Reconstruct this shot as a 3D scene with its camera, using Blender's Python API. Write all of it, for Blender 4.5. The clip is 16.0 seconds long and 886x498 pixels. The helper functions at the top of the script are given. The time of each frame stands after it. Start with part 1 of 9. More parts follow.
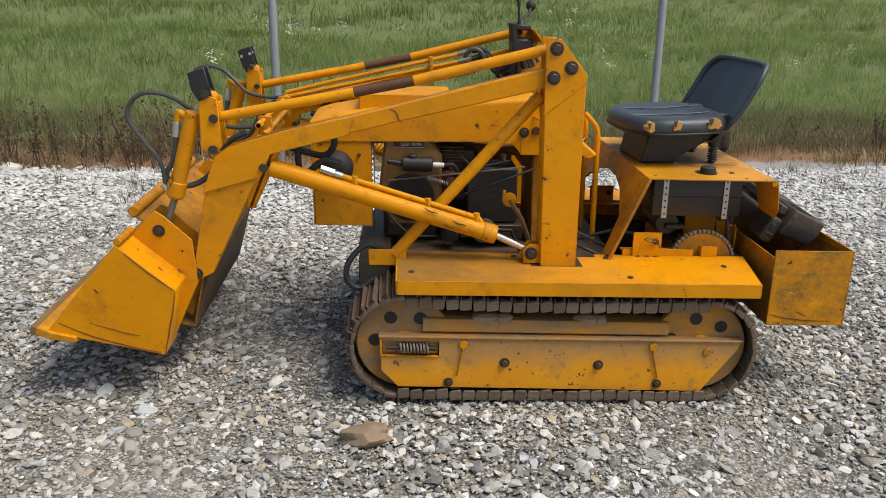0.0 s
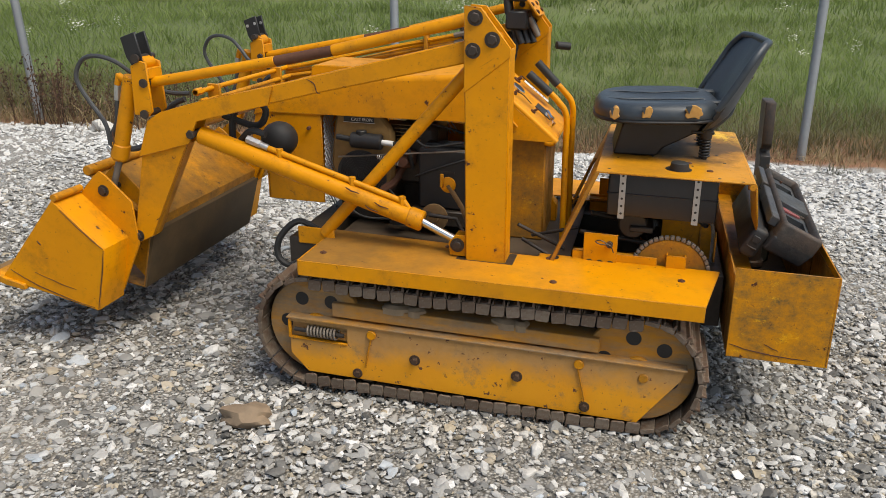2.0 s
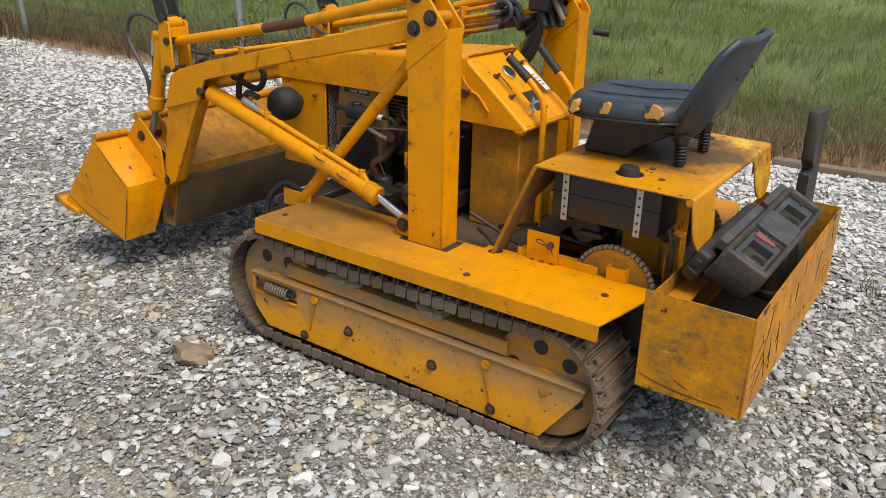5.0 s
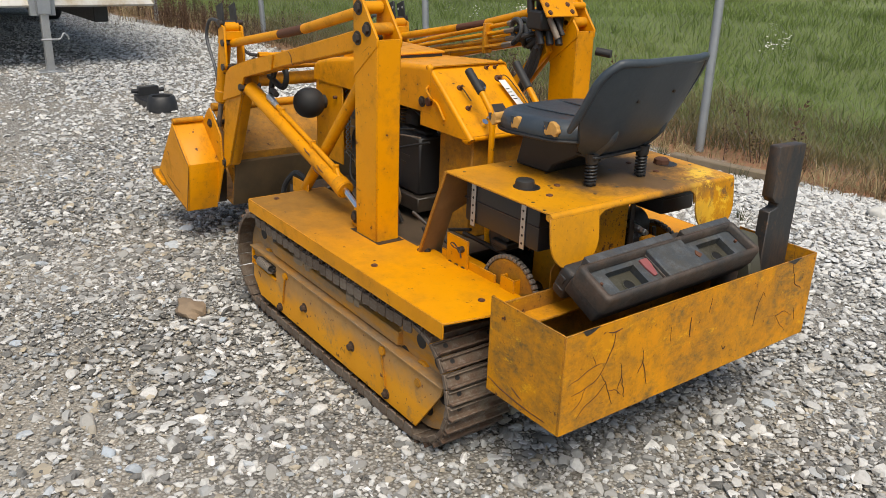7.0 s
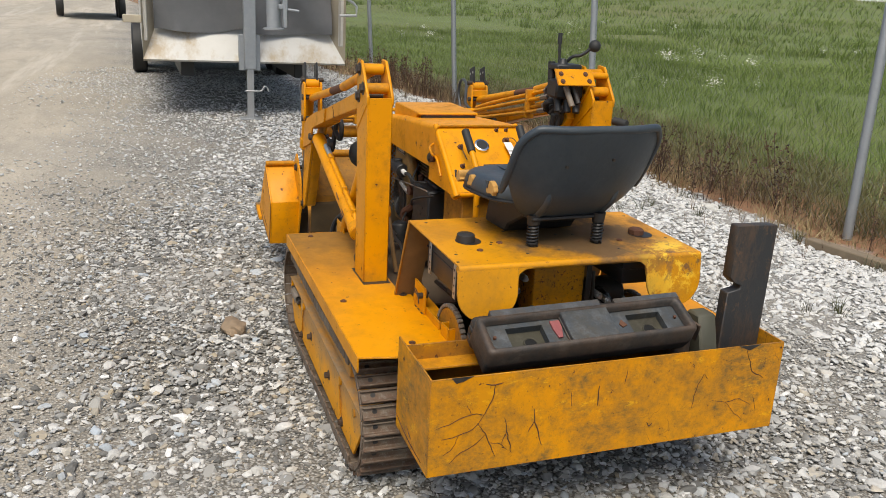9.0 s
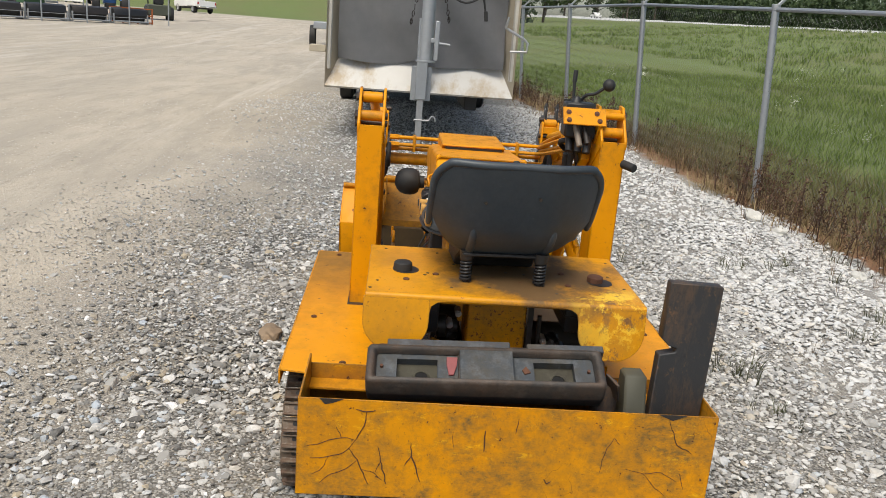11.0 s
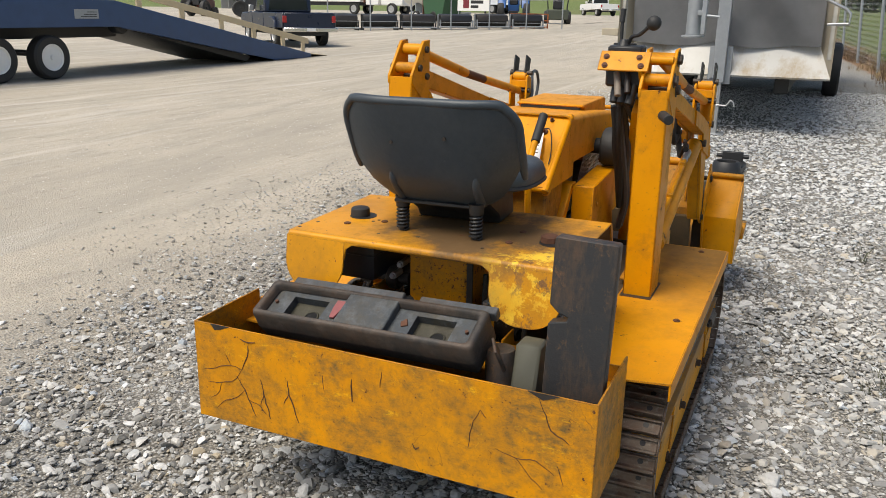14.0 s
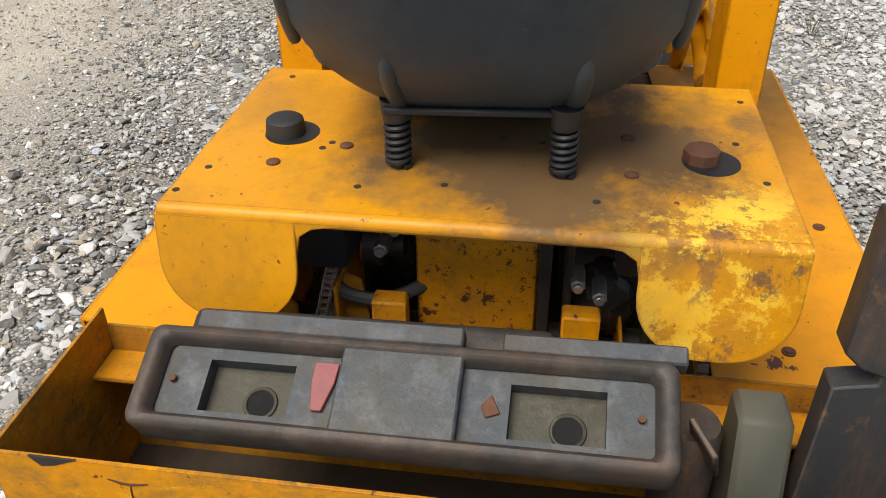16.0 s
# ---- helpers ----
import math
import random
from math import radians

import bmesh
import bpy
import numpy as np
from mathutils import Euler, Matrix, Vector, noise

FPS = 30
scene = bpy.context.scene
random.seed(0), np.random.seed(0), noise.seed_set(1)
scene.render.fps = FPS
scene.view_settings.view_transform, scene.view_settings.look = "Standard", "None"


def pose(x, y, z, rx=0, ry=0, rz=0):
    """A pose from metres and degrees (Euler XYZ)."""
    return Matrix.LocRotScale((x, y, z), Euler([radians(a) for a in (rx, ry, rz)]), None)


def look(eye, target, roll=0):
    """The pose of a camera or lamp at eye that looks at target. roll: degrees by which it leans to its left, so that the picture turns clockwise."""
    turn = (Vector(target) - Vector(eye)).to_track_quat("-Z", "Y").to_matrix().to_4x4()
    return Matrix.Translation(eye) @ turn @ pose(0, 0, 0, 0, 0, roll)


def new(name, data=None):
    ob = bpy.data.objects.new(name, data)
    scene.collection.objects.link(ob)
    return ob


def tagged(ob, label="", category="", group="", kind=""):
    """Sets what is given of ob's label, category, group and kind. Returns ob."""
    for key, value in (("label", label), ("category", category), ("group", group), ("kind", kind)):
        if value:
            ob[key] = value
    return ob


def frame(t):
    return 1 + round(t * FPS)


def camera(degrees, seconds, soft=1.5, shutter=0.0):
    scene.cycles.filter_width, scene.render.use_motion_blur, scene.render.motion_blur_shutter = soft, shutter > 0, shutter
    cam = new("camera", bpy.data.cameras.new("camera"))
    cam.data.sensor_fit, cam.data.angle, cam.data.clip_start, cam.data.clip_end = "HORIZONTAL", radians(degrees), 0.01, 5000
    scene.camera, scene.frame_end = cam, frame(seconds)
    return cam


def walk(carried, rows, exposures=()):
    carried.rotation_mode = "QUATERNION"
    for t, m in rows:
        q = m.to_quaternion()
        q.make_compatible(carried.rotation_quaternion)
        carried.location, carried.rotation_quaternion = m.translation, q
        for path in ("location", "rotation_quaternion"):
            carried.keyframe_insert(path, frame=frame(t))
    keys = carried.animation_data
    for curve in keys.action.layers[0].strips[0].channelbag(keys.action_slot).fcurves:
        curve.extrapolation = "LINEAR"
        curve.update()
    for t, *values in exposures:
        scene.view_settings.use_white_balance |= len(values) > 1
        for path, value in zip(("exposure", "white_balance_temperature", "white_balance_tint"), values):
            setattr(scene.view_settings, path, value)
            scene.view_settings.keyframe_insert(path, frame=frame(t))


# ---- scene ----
cam = camera(56.8, 16.0, soft=0.55)
PATH = [
    (0, (-0.131, -0.116, 1.514), (-0.033, 1.781, 0.887), 0.5),
    (0.5, (0.241, -0.153, 1.476), (0.202, 1.748, 0.857), 0.5),
    (1, (0.506, -0.1, 1.485), (0.322, 1.788, 0.851), 0.5),
    (1.5, (0.724, 0.098, 1.493), (0.398, 1.957, 0.83), 0.4),
    (2, (0.957, 0.206, 1.448), (0.494, 2.036, 0.787), 0.1),
    (2.5, (1.276, 0.252, 1.449), (0.686, 2.038, 0.769), -0.3),
    (3, (1.428, 0.332, 1.473), (0.732, 2.067, 0.763), -0.6),
    (3.5, (1.557, 0.459, 1.442), (0.758, 2.154, 0.744), -0.5),
    (3.7, (1.613, 0.486, 1.42), (0.773, 2.169, 0.741), -0.2),
    (5.8, (2.308, 1.019, 1.478), (1.073, 2.410, 0.745), 1.4),
    (6, (2.445, 1.14, 1.465), (1.14, 2.471, 0.741), 1.2),
    (6.5, (2.665, 1.254, 1.482), (1.269, 2.496, 0.769), 1.8),
    (7, (2.855, 1.292, 1.488), (1.367, 2.434, 0.795), 2.1),
    (7.5, (3.028, 1.367, 1.492), (1.453, 2.406, 0.829), 2.4),
    (8, (3.133, 1.652, 1.515), (1.477, 2.575, 0.878), 2.6),
    (8.5, (3.245, 1.846, 1.546), (1.521, 2.656, 0.937), 2.9),
    (9, (3.438, 2.008, 1.529), (1.644, 2.681, 0.959), 3.0),
    (9.2, (3.48, 2.095, 1.543), (1.659, 2.706, 0.986), 3.2),
    (11.3, (3.631, 3.151, 1.567), (1.695, 3.156, 1.063), 3.7),
    (11.5, (3.609, 3.317, 1.542), (1.672, 3.226, 1.053), 3.0),
    (12, (3.596, 3.569, 1.542), (1.675, 3.31, 1.049), 3.2),
    (12.5, (3.667, 3.828, 1.52), (1.782, 3.365, 1.035), 2.9),
    (13, (3.602, 4.036, 1.51), (1.766, 3.407, 1.027), 2.9),
    (13.5, (3.387, 4.27, 1.45), (1.612, 3.49, 0.958), 2.3),
    (14, (3.266, 4.266, 1.432), (1.519, 3.471, 0.871), 1.0),
    (14.5, (3.041, 3.96, 1.441), (1.294, 3.277, 0.747), -0.5),
    (15, (2.778, 3.761, 1.426), (1.045, 3.191, 0.607), -1.9),
    (15.5, (2.426, 3.582, 1.399), (0.719, 3.183, 0.435), -1.7),
    (16, (2.203, 3.394, 1.337), (0.537, 3.142, 0.259), -0.5),
]
walk(cam, [(t, look(eye, target, roll)) for t, eye, target, roll in PATH], exposures=[(0.0, 0.0, 6900, 8), (13.5, 0.06, 6900, 8), (16.0, 0.18, 6900, 8)])
# world and light
SUN_ELEV, SUN_AZ = radians(60), radians(118)
world = bpy.data.worlds.new("overcast_sky")
scene.world = world
world.use_nodes = True
wn = world.node_tree.nodes
sky = wn.new("ShaderNodeTexSky")
sky.sky_type = "NISHITA"
sky.sun_disc = False
sky.sun_elevation = SUN_ELEV
sky.sun_rotation = SUN_AZ
sky.air_density, sky.dust_density, sky.ozone_density = 1.0, 2.5, 1.0
world.node_tree.links.new(sky.outputs[0], wn["Background"].inputs[0])
wn["Background"].inputs[1].default_value = 0.148
sun_data = bpy.data.lights.new("sun", "SUN")
sun_data.energy, sun_data.angle, sun_data.color = 3.3, radians(36), (1.0, 0.96, 0.9)
sun = new("sun", sun_data)
SUN_DIR = Vector((math.cos(SUN_ELEV) * math.sin(SUN_AZ), math.cos(SUN_ELEV) * math.cos(SUN_AZ), math.sin(SUN_ELEV)))
sun.matrix_world = look(SUN_DIR * 40, (0, 0, 0))


# ---- materials ----
class Nodes:
    """A small builder of node materials."""

    def __init__(self, name):
        self.mat = bpy.data.materials.new(name)
        self.mat.use_nodes = True
        self.n = self.mat.node_tree.nodes
        self.l = self.mat.node_tree.links
        self.bsdf = self.n["Principled BSDF"]
        self.coord = self.n.new("ShaderNodeTexCoord").outputs["Object"]

    def link(self, a, b):
        self.l.new(a, b)

    def noise(self, scale, detail=4.0, rough=0.6, vec=None, stretch=None):
        t = self.n.new("ShaderNodeTexNoise")
        t.inputs["Scale"].default_value, t.inputs["Detail"].default_value, t.inputs["Roughness"].default_value = scale, detail, rough
        v = vec or self.coord
        if stretch:
            m = self.n.new("ShaderNodeMapping")
            m.inputs["Scale"].default_value = stretch
            self.link(v, m.inputs["Vector"])
            v = m.outputs[0]
        self.link(v, t.inputs["Vector"])
        return t.outputs["Fac"]

    def voronoi(self, scale, out="Distance", feature="F1", vec=None):
        t = self.n.new("ShaderNodeTexVoronoi")
        t.feature = feature
        t.inputs["Scale"].default_value = scale
        self.link(vec or self.coord, t.inputs["Vector"])
        return t.outputs[out]

    def ramp(self, fac, *stops):
        r = self.n.new("ShaderNodeValToRGB")
        e = r.color_ramp.elements
        while len(e) < len(stops):
            e.new(0.5)
        for k, (p, c) in zip(e, stops):
            k.position = p
            k.color = (*c, 1) if isinstance(c, tuple) else (c, c, c, 1)
        self.link(fac, r.inputs[0])
        return r.outputs[0]

    def mix(self, fac, a, b, mode="MIX"):
        m = self.n.new("ShaderNodeMix")
        m.data_type, m.blend_type = "RGBA", mode
        for socket, v in ((m.inputs["Factor"], fac), (m.inputs[6], a), (m.inputs[7], b)):
            if isinstance(v, (int, float)):
                socket.default_value = v if socket.type == "VALUE" else (v, v, v, 1)
            elif isinstance(v, tuple):
                socket.default_value = (*v, 1)
            else:
                self.link(v, socket)
        return m.outputs[2]

    def math(self, op, a, b=0.0):
        m = self.n.new("ShaderNodeMath")
        m.operation = op
        for socket, v in zip(m.inputs, (a, b)):
            if isinstance(v, (int, float)):
                socket.default_value = v
            else:
                self.link(v, socket)
        return m.outputs[0]

    def bump(self, height, strength=0.3, dist=0.01):
        b = self.n.new("ShaderNodeBump")
        b.inputs["Strength"].default_value, b.inputs["Distance"].default_value = strength, dist
        self.link(height, b.inputs["Height"])
        self.link(b.outputs[0], self.bsdf.inputs["Normal"])

    def done(self, color=None, rough=None, metal=0.0):
        for key, v in (("Base Color", color), ("Roughness", rough), ("Metallic", metal)):
            if v is None:
                continue
            s = self.bsdf.inputs[key]
            if isinstance(v, (int, float)):
                s.default_value = v
            elif isinstance(v, tuple):
                s.default_value = (*v, 1)
            else:
                self.link(v, s)
        return self.mat


def plain(name, color, rough=0.6, metal=0.0, grain=0.25, scale=30.0, bump=0.15):
    """A simple surface whose colour wavers at two scales."""
    k = Nodes(name)
    a = k.noise(scale, 6)
    b = k.noise(scale * 0.12, 3)
    lo, hi = tuple(c * (1 - grain) for c in color), tuple(min(1, c * (1 + grain)) for c in color)
    c = k.mix(a, lo, hi)
    c = k.mix(k.math("MULTIPLY", b, 0.5), c, tuple(v * (1 - 1.2 * grain) for v in color))
    if bump:
        k.bump(a, bump, 0.004)
    return k.done(c, k.math("ADD", k.math("MULTIPLY", a, 0.2), rough - 0.1), metal)


def worn_edges(k, c, amount=0.75, radius=0.006):
    """Paint rubbed off along the edges of sheets and corners, down to brown steel."""
    b = k.n.new("ShaderNodeBevel")
    b.samples = 3
    b.inputs["Radius"].default_value = radius
    dot = k.n.new("ShaderNodeVectorMath")
    dot.operation = "DOT_PRODUCT"
    k.link(b.outputs[0], dot.inputs[0])
    k.link(k.n.new("ShaderNodeNewGeometry").outputs["Normal"], dot.inputs[1])
    bend = k.math("SUBTRACT", 1.0, dot.outputs["Value"])
    rough = k.math("MULTIPLY", k.math("SUBTRACT", k.noise(22, 7, 0.75), 0.47), 0.75)
    return k.mix(k.ramp(k.math("ADD", bend, k.math("MULTIPLY", rough, k.ramp(bend, (0.01, 0.0), (0.05, 1.0)))), (0.09, 0.0), (0.20, amount)), c, (0.13, 0.055, 0.02))


def scratch_lines(k, c, scale, thin, colour, share, amount):
    """Fine crossing lines, in patches."""
    t = k.n.new("ShaderNodeTexNoise")
    t.inputs["Scale"].default_value, t.inputs["Detail"].default_value = scale * 0.9, 4
    k.link(k.coord, t.inputs["Vector"])
    w = k.n.new("ShaderNodeVectorMath")
    w.operation = "MULTIPLY_ADD"
    k.link(t.outputs["Color"], w.inputs[0])
    w.inputs[1].default_value = (0.16, 0.16, 0.16)
    k.link(k.coord, w.inputs[2])
    line = k.ramp(k.voronoi(scale, "Distance", "DISTANCE_TO_EDGE", w.outputs[0]), (0.0, 1.0), (thin, 0.0))
    patch = k.ramp(k.noise(scale * 0.5, 4, 0.6), (share - 0.03, 0.0), (share + 0.05, amount))
    return k.mix(k.math("MULTIPLY", line, patch), c, colour)


def paint(name, dirt=0.3, scratch=0.5, rust=0.3, smudge=0.0):
    """Machine-yellow enamel, brushed on, with chips, scratches, grime and rust showing through."""
    k = Nodes(name)
    k.bsdf.inputs["Specular IOR Level"].default_value = 0.22
    big, mid, fine = k.noise(2.2, 4), k.noise(13, 6, 0.7), k.noise(90, 4)
    c = k.mix(big, (0.60, 0.218, 0.001), (0.79, 0.335, 0.002))
    c = k.mix(k.ramp(mid, (0.50, 0.0), (0.75, 0.6)), c, (0.50, 0.195, 0.003))
    # brown wash of old dirt, in broad patches
    wash = k.ramp(k.noise(1.7, 7, 0.72), (0.52 - 0.22 * dirt, 0.0), (0.78 - 0.16 * dirt, 0.30 + 0.45 * dirt))
    c = k.mix(wash, c, (0.27, 0.125, 0.018))
    g = k.ramp(k.noise(6.5, 8, 0.75), (0.60 - 0.22 * dirt, 0.0), (0.80 - 0.12 * dirt, 0.8 * min(1, dirt + 0.25)))
    c = k.mix(g, c, (0.13, 0.072, 0.025))
    # dark rubs in blotches, with pale scrapes and a net of fine scratches over them
    if smudge:
        rub = k.math("MULTIPLY", k.ramp(k.noise(5, 10, 0.82), (0.42, 0.0), (0.60, smudge)), k.ramp(k.noise(34, 6, 0.8, stretch=(1, 0.6, 1.5)), (0.36, 0.25), (0.60, 1.0)))
        c = k.mix(rub, c, (0.115, 0.084, 0.036))
        p = k.ramp(k.noise(10, 9, 0.85, stretch=(1, 0.7, 1.6)), (0.58, 0.0), (0.64, 0.75 * smudge))
        c = k.mix(p, c, (0.80, 0.43, 0.012))
        c = scratch_lines(k, c, 16, 0.012, (0.82, 0.44, 0.02), 0.56, 0.4 * smudge)
        c = scratch_lines(k, c, 9, 0.010, (0.10, 0.045, 0.02), 0.58, 0.8 * smudge)
    s = k.ramp(k.noise(9, 7, 0.8, stretch=(1, 4.5, 1.6)), (0.60, 0.0), (0.68, 0.6 * scratch))
    c = k.mix(s, c, (0.34, 0.150, 0.015))
    # chips down to rusty steel
    chip = k.ramp(k.noise(26, 5, 0.65), (0.69 - 0.05 * rust, 0.0), (0.71 - 0.05 * rust, 1.0))
    c = k.mix(chip, c, (0.09, 0.035, 0.018))
    speck = k.ramp(fine, (0.68 - 0.05 * rust, 0.0), (0.72 - 0.05 * rust, min(0.9, 0.6 * rust + 0.25)))
    c = k.mix(speck, c, (0.12, 0.05, 0.02))
    c = worn_edges(k, c, 0.55 + 0.3 * rust)
    k.bump(k.math("ADD", k.math("SUBTRACT", mid, k.math("MULTIPLY", chip, 0.4)), k.math("MULTIPLY", fine, 0.3)), 0.15, 0.004)
    return k.done(c, k.math("ADD", k.math("MULTIPLY", g, 0.35), k.math("ADD", k.math("MULTIPLY", mid, 0.25), 0.33)))


M_YEL = paint("yellow_paint", 0.33, 0.42, 0.45)


def fender_paint():
    """Enamel walked dull: brown grime thick towards the front end, thin behind."""
    k = Nodes("walked_on_yellow_paint")
    k.bsdf.inputs["Specular IOR Level"].default_value = 0.28
    sep = k.n.new("ShaderNodeSeparateXYZ")
    k.link(k.coord, sep.inputs[0])
    c = k.mix(k.noise(2.2, 4), (0.58, 0.212, 0.001), (0.78, 0.33, 0.002))
    c = k.mix(k.ramp(k.noise(11, 7, 0.75), (0.48, 0.0), (0.72, 0.55)), c, (0.42, 0.185, 0.014))
    front = k.ramp(k.math("ADD", k.math("ADD", sep.outputs[0], k.math("MULTIPLY", k.math("SUBTRACT", k.noise(5, 7, 0.72), 0.5), 1.1)), 0.5), (0.10, 0.92), (0.92, 0.0))
    c = k.mix(front, c, k.mix(k.noise(18, 6, 0.7), (0.11, 0.066, 0.026), (0.34, 0.165, 0.025)))
    chip = k.ramp(k.noise(24, 5, 0.65), (0.665, 0.0), (0.685, 1.0))
    c = k.mix(chip, c, (0.10, 0.04, 0.018))
    speck = k.ramp(k.noise(85, 4), (0.66, 0.0), (0.71, 0.5))
    c = k.mix(speck, c, (0.17, 0.075, 0.02))
    c = worn_edges(k, c, 0.8)
    k.bump(k.math("SUBTRACT", k.noise(13, 6, 0.7), k.math("MULTIPLY", chip, 0.4)), 0.14, 0.004)
    return k.done(c, k.math("ADD", k.math("MULTIPLY", front, 0.3), k.math("ADD", k.math("MULTIPLY", k.noise(13, 6, 0.7), 0.25), 0.32)))


M_FENDER = fender_paint()
M_YELD = paint("yellow_paint_worn", 0.6, 0.6, 0.55, 0.35)
M_YELB = paint("yellow_paint_scratched", 0.35, 0.85, 0.6, 0.95)
M_YELF = paint("yellow_paint_filthy", 0.95, 0.9, 0.7, 0.6)


def dusty_plate():
    """Yellow plate whose upper half is caked with grey-brown dust thrown up by the track."""
    k = Nodes("dusty_track_plate")
    sep = k.n.new("ShaderNodeSeparateXYZ")
    k.link(k.coord, sep.inputs[0])
    c = k.mix(k.noise(5, 5), (0.66, 0.255, 0.003), (0.82, 0.355, 0.005))
    wav = k.math("ADD", sep.outputs[2], k.math("MULTIPLY", k.math("SUBTRACT", k.noise(7, 6, 0.7), 0.5), 0.17))
    dust = k.ramp(wav, (0.130, 0.0), (0.215, 0.70), (0.34, 0.80))
    c = k.mix(dust, c, k.mix(k.noise(30, 5), (0.225, 0.135, 0.058), (0.37, 0.25, 0.130)))
    chip = k.ramp(k.noise(32, 5, 0.65), (0.635, 0.0), (0.655, 1.0))
    c = k.mix(chip, c, (0.13, 0.05, 0.02))
    c = k.mix(k.ramp(k.noise(14, 8, 0.8), (0.54, 0.0), (0.66, 0.6)), c, (0.24, 0.15, 0.065))
    k.bump(k.noise(60, 5), 0.15, 0.004)
    return k.done(c, 0.75)


M_TPLATE = dusty_plate()


def channel_paint():
    """Yellow channel half buried under dried mud."""
    k = Nodes("mud_caked_channel")
    c = k.mix(k.noise(5, 5), (0.50, 0.20, 0.006), (0.64, 0.28, 0.008))
    m = k.ramp(k.noise(9, 8, 0.72, stretch=(0.45, 1, 1.6)), (0.36, 0.12), (0.60, 0.95))
    c = k.mix(m, c, k.mix(k.noise(40, 5), (0.19, 0.128, 0.068), (0.33, 0.245, 0.155)))
    k.bump(k.math("ADD", m, k.noise(50, 5)), 0.35, 0.006)
    return k.done(c, 0.85)


M_CHANNEL = channel_paint()
M_CLAY = plain("dried_grey_mud", (0.33, 0.24, 0.15), 0.95, 0, 0.35, 30, 0.8)
M_RBOLT = plain("rusty_bolt", (0.085, 0.050, 0.030), 0.7, 0.3, 0.5, 50, 0.3)
M_MUD = plain("muddy_paint", (0.21, 0.125, 0.05), 0.85, 0, 0.5, 18)
M_STEEL = plain("track_steel", (0.235, 0.195, 0.155), 0.6, 0.25, 0.5, 40, 0.4)
M_IRON = plain("dark_iron", (0.055, 0.048, 0.043), 0.5, 0.45, 0.5, 35, 0.4)
M_BLACK = plain("black_paint", (0.018, 0.018, 0.019), 0.5, 0, 0.4, 30)
M_TANK = plain("black_plastic", (0.022, 0.023, 0.026), 0.42, 0, 0.35, 20)
M_HOSE = plain("worn_grey_rubber", (0.055, 0.057, 0.06), 0.5, 0, 0.4, 40)
M_RUBBER = plain("black_rubber", (0.02, 0.02, 0.02), 0.65, 0, 0.4, 50)


def dusty_vinyl():
    """Bluish charcoal vinyl, dulled by dust in smears."""
    k = Nodes("charcoal_vinyl")
    c = k.mix(k.noise(60, 5), (0.022, 0.031, 0.040), (0.037, 0.049, 0.062))
    d = k.ramp(k.noise(5, 8, 0.75, stretch=(1, 1, 0.6)), (0.46, 0.0), (0.70, 0.55))
    c = k.mix(d, c, (0.072, 0.079, 0.083))
    s = k.ramp(k.noise(22, 7, 0.8, stretch=(1, 0.5, 2.0)), (0.64, 0.0), (0.70, 0.5))
    c = k.mix(s, c, (0.13, 0.135, 0.135))
    k.bump(k.noise(70, 4), 0.22, 0.003)
    return k.done(c, k.math("ADD", k.math("MULTIPLY", d, 0.3), 0.42))


M_VINYL = dusty_vinyl()
M_FOAM = plain("yellow_foam", (0.52, 0.28, 0.075), 0.9, 0, 0.3, 60, 0.6)
M_CHROME = plain("chrome", (0.72, 0.72, 0.72), 0.18, 1.0, 0.06, 60, 0.02)
M_ZINC = plain("zinc_plate", (0.5, 0.5, 0.5), 0.4, 0.8, 0.2, 60)
M_RUST = plain("rusty_steel", (0.13, 0.055, 0.03), 0.8, 0.2, 0.5, 45, 0.4)
M_BOLT = plain("bolt_steel", (0.075, 0.06, 0.05), 0.5, 0.6, 0.4, 60)
M_WHITE = plain("white_paint", (0.72, 0.72, 0.7), 0.5, 0, 0.08, 10)
M_RED = plain("red_paint", (0.26, 0.075, 0.075), 0.6, 0, 0.3, 60)
M_GALV = plain("galvanised_steel", (0.36, 0.38, 0.40), 0.5, 0.6, 0.2, 20)
M_ENGINE = plain("engine_yellow", (0.27, 0.155, 0.045), 0.75, 0, 0.75, 16)
M_GREASE = plain("oily_grime", (0.046, 0.036, 0.027), 0.5, 0.1, 0.6, 30, 0.5)


# ---- mesh helpers ----
def bm_of(verts, faces):
    bm = bmesh.new()
    vs = [bm.verts.new(v) for v in verts]
    for f in faces:
        bm.faces.new([vs[i] for i in f])
    bmesh.ops.recalc_face_normals(bm, faces=bm.faces)
    return bm


def bevelled(bm, b, seg=1):
    if b:
        bmesh.ops.bevel(bm, geom=bm.edges[:], offset=b, segments=seg, affect="EDGES", profile=0.5, clamp_overlap=True)
    return bm


def box(x0, x1, y0, y1, z0, z1, b=0.003, seg=1):
    v = [(x, y, z) for x in (x0, x1) for y in (y0, y1) for z in (z0, z1)]
    return bevelled(bm_of(v, [(0, 1, 3, 2), (4, 6, 7, 5), (0, 4, 5, 1), (2, 3, 7, 6), (0, 2, 6, 4), (1, 5, 7, 3)]), b, seg)


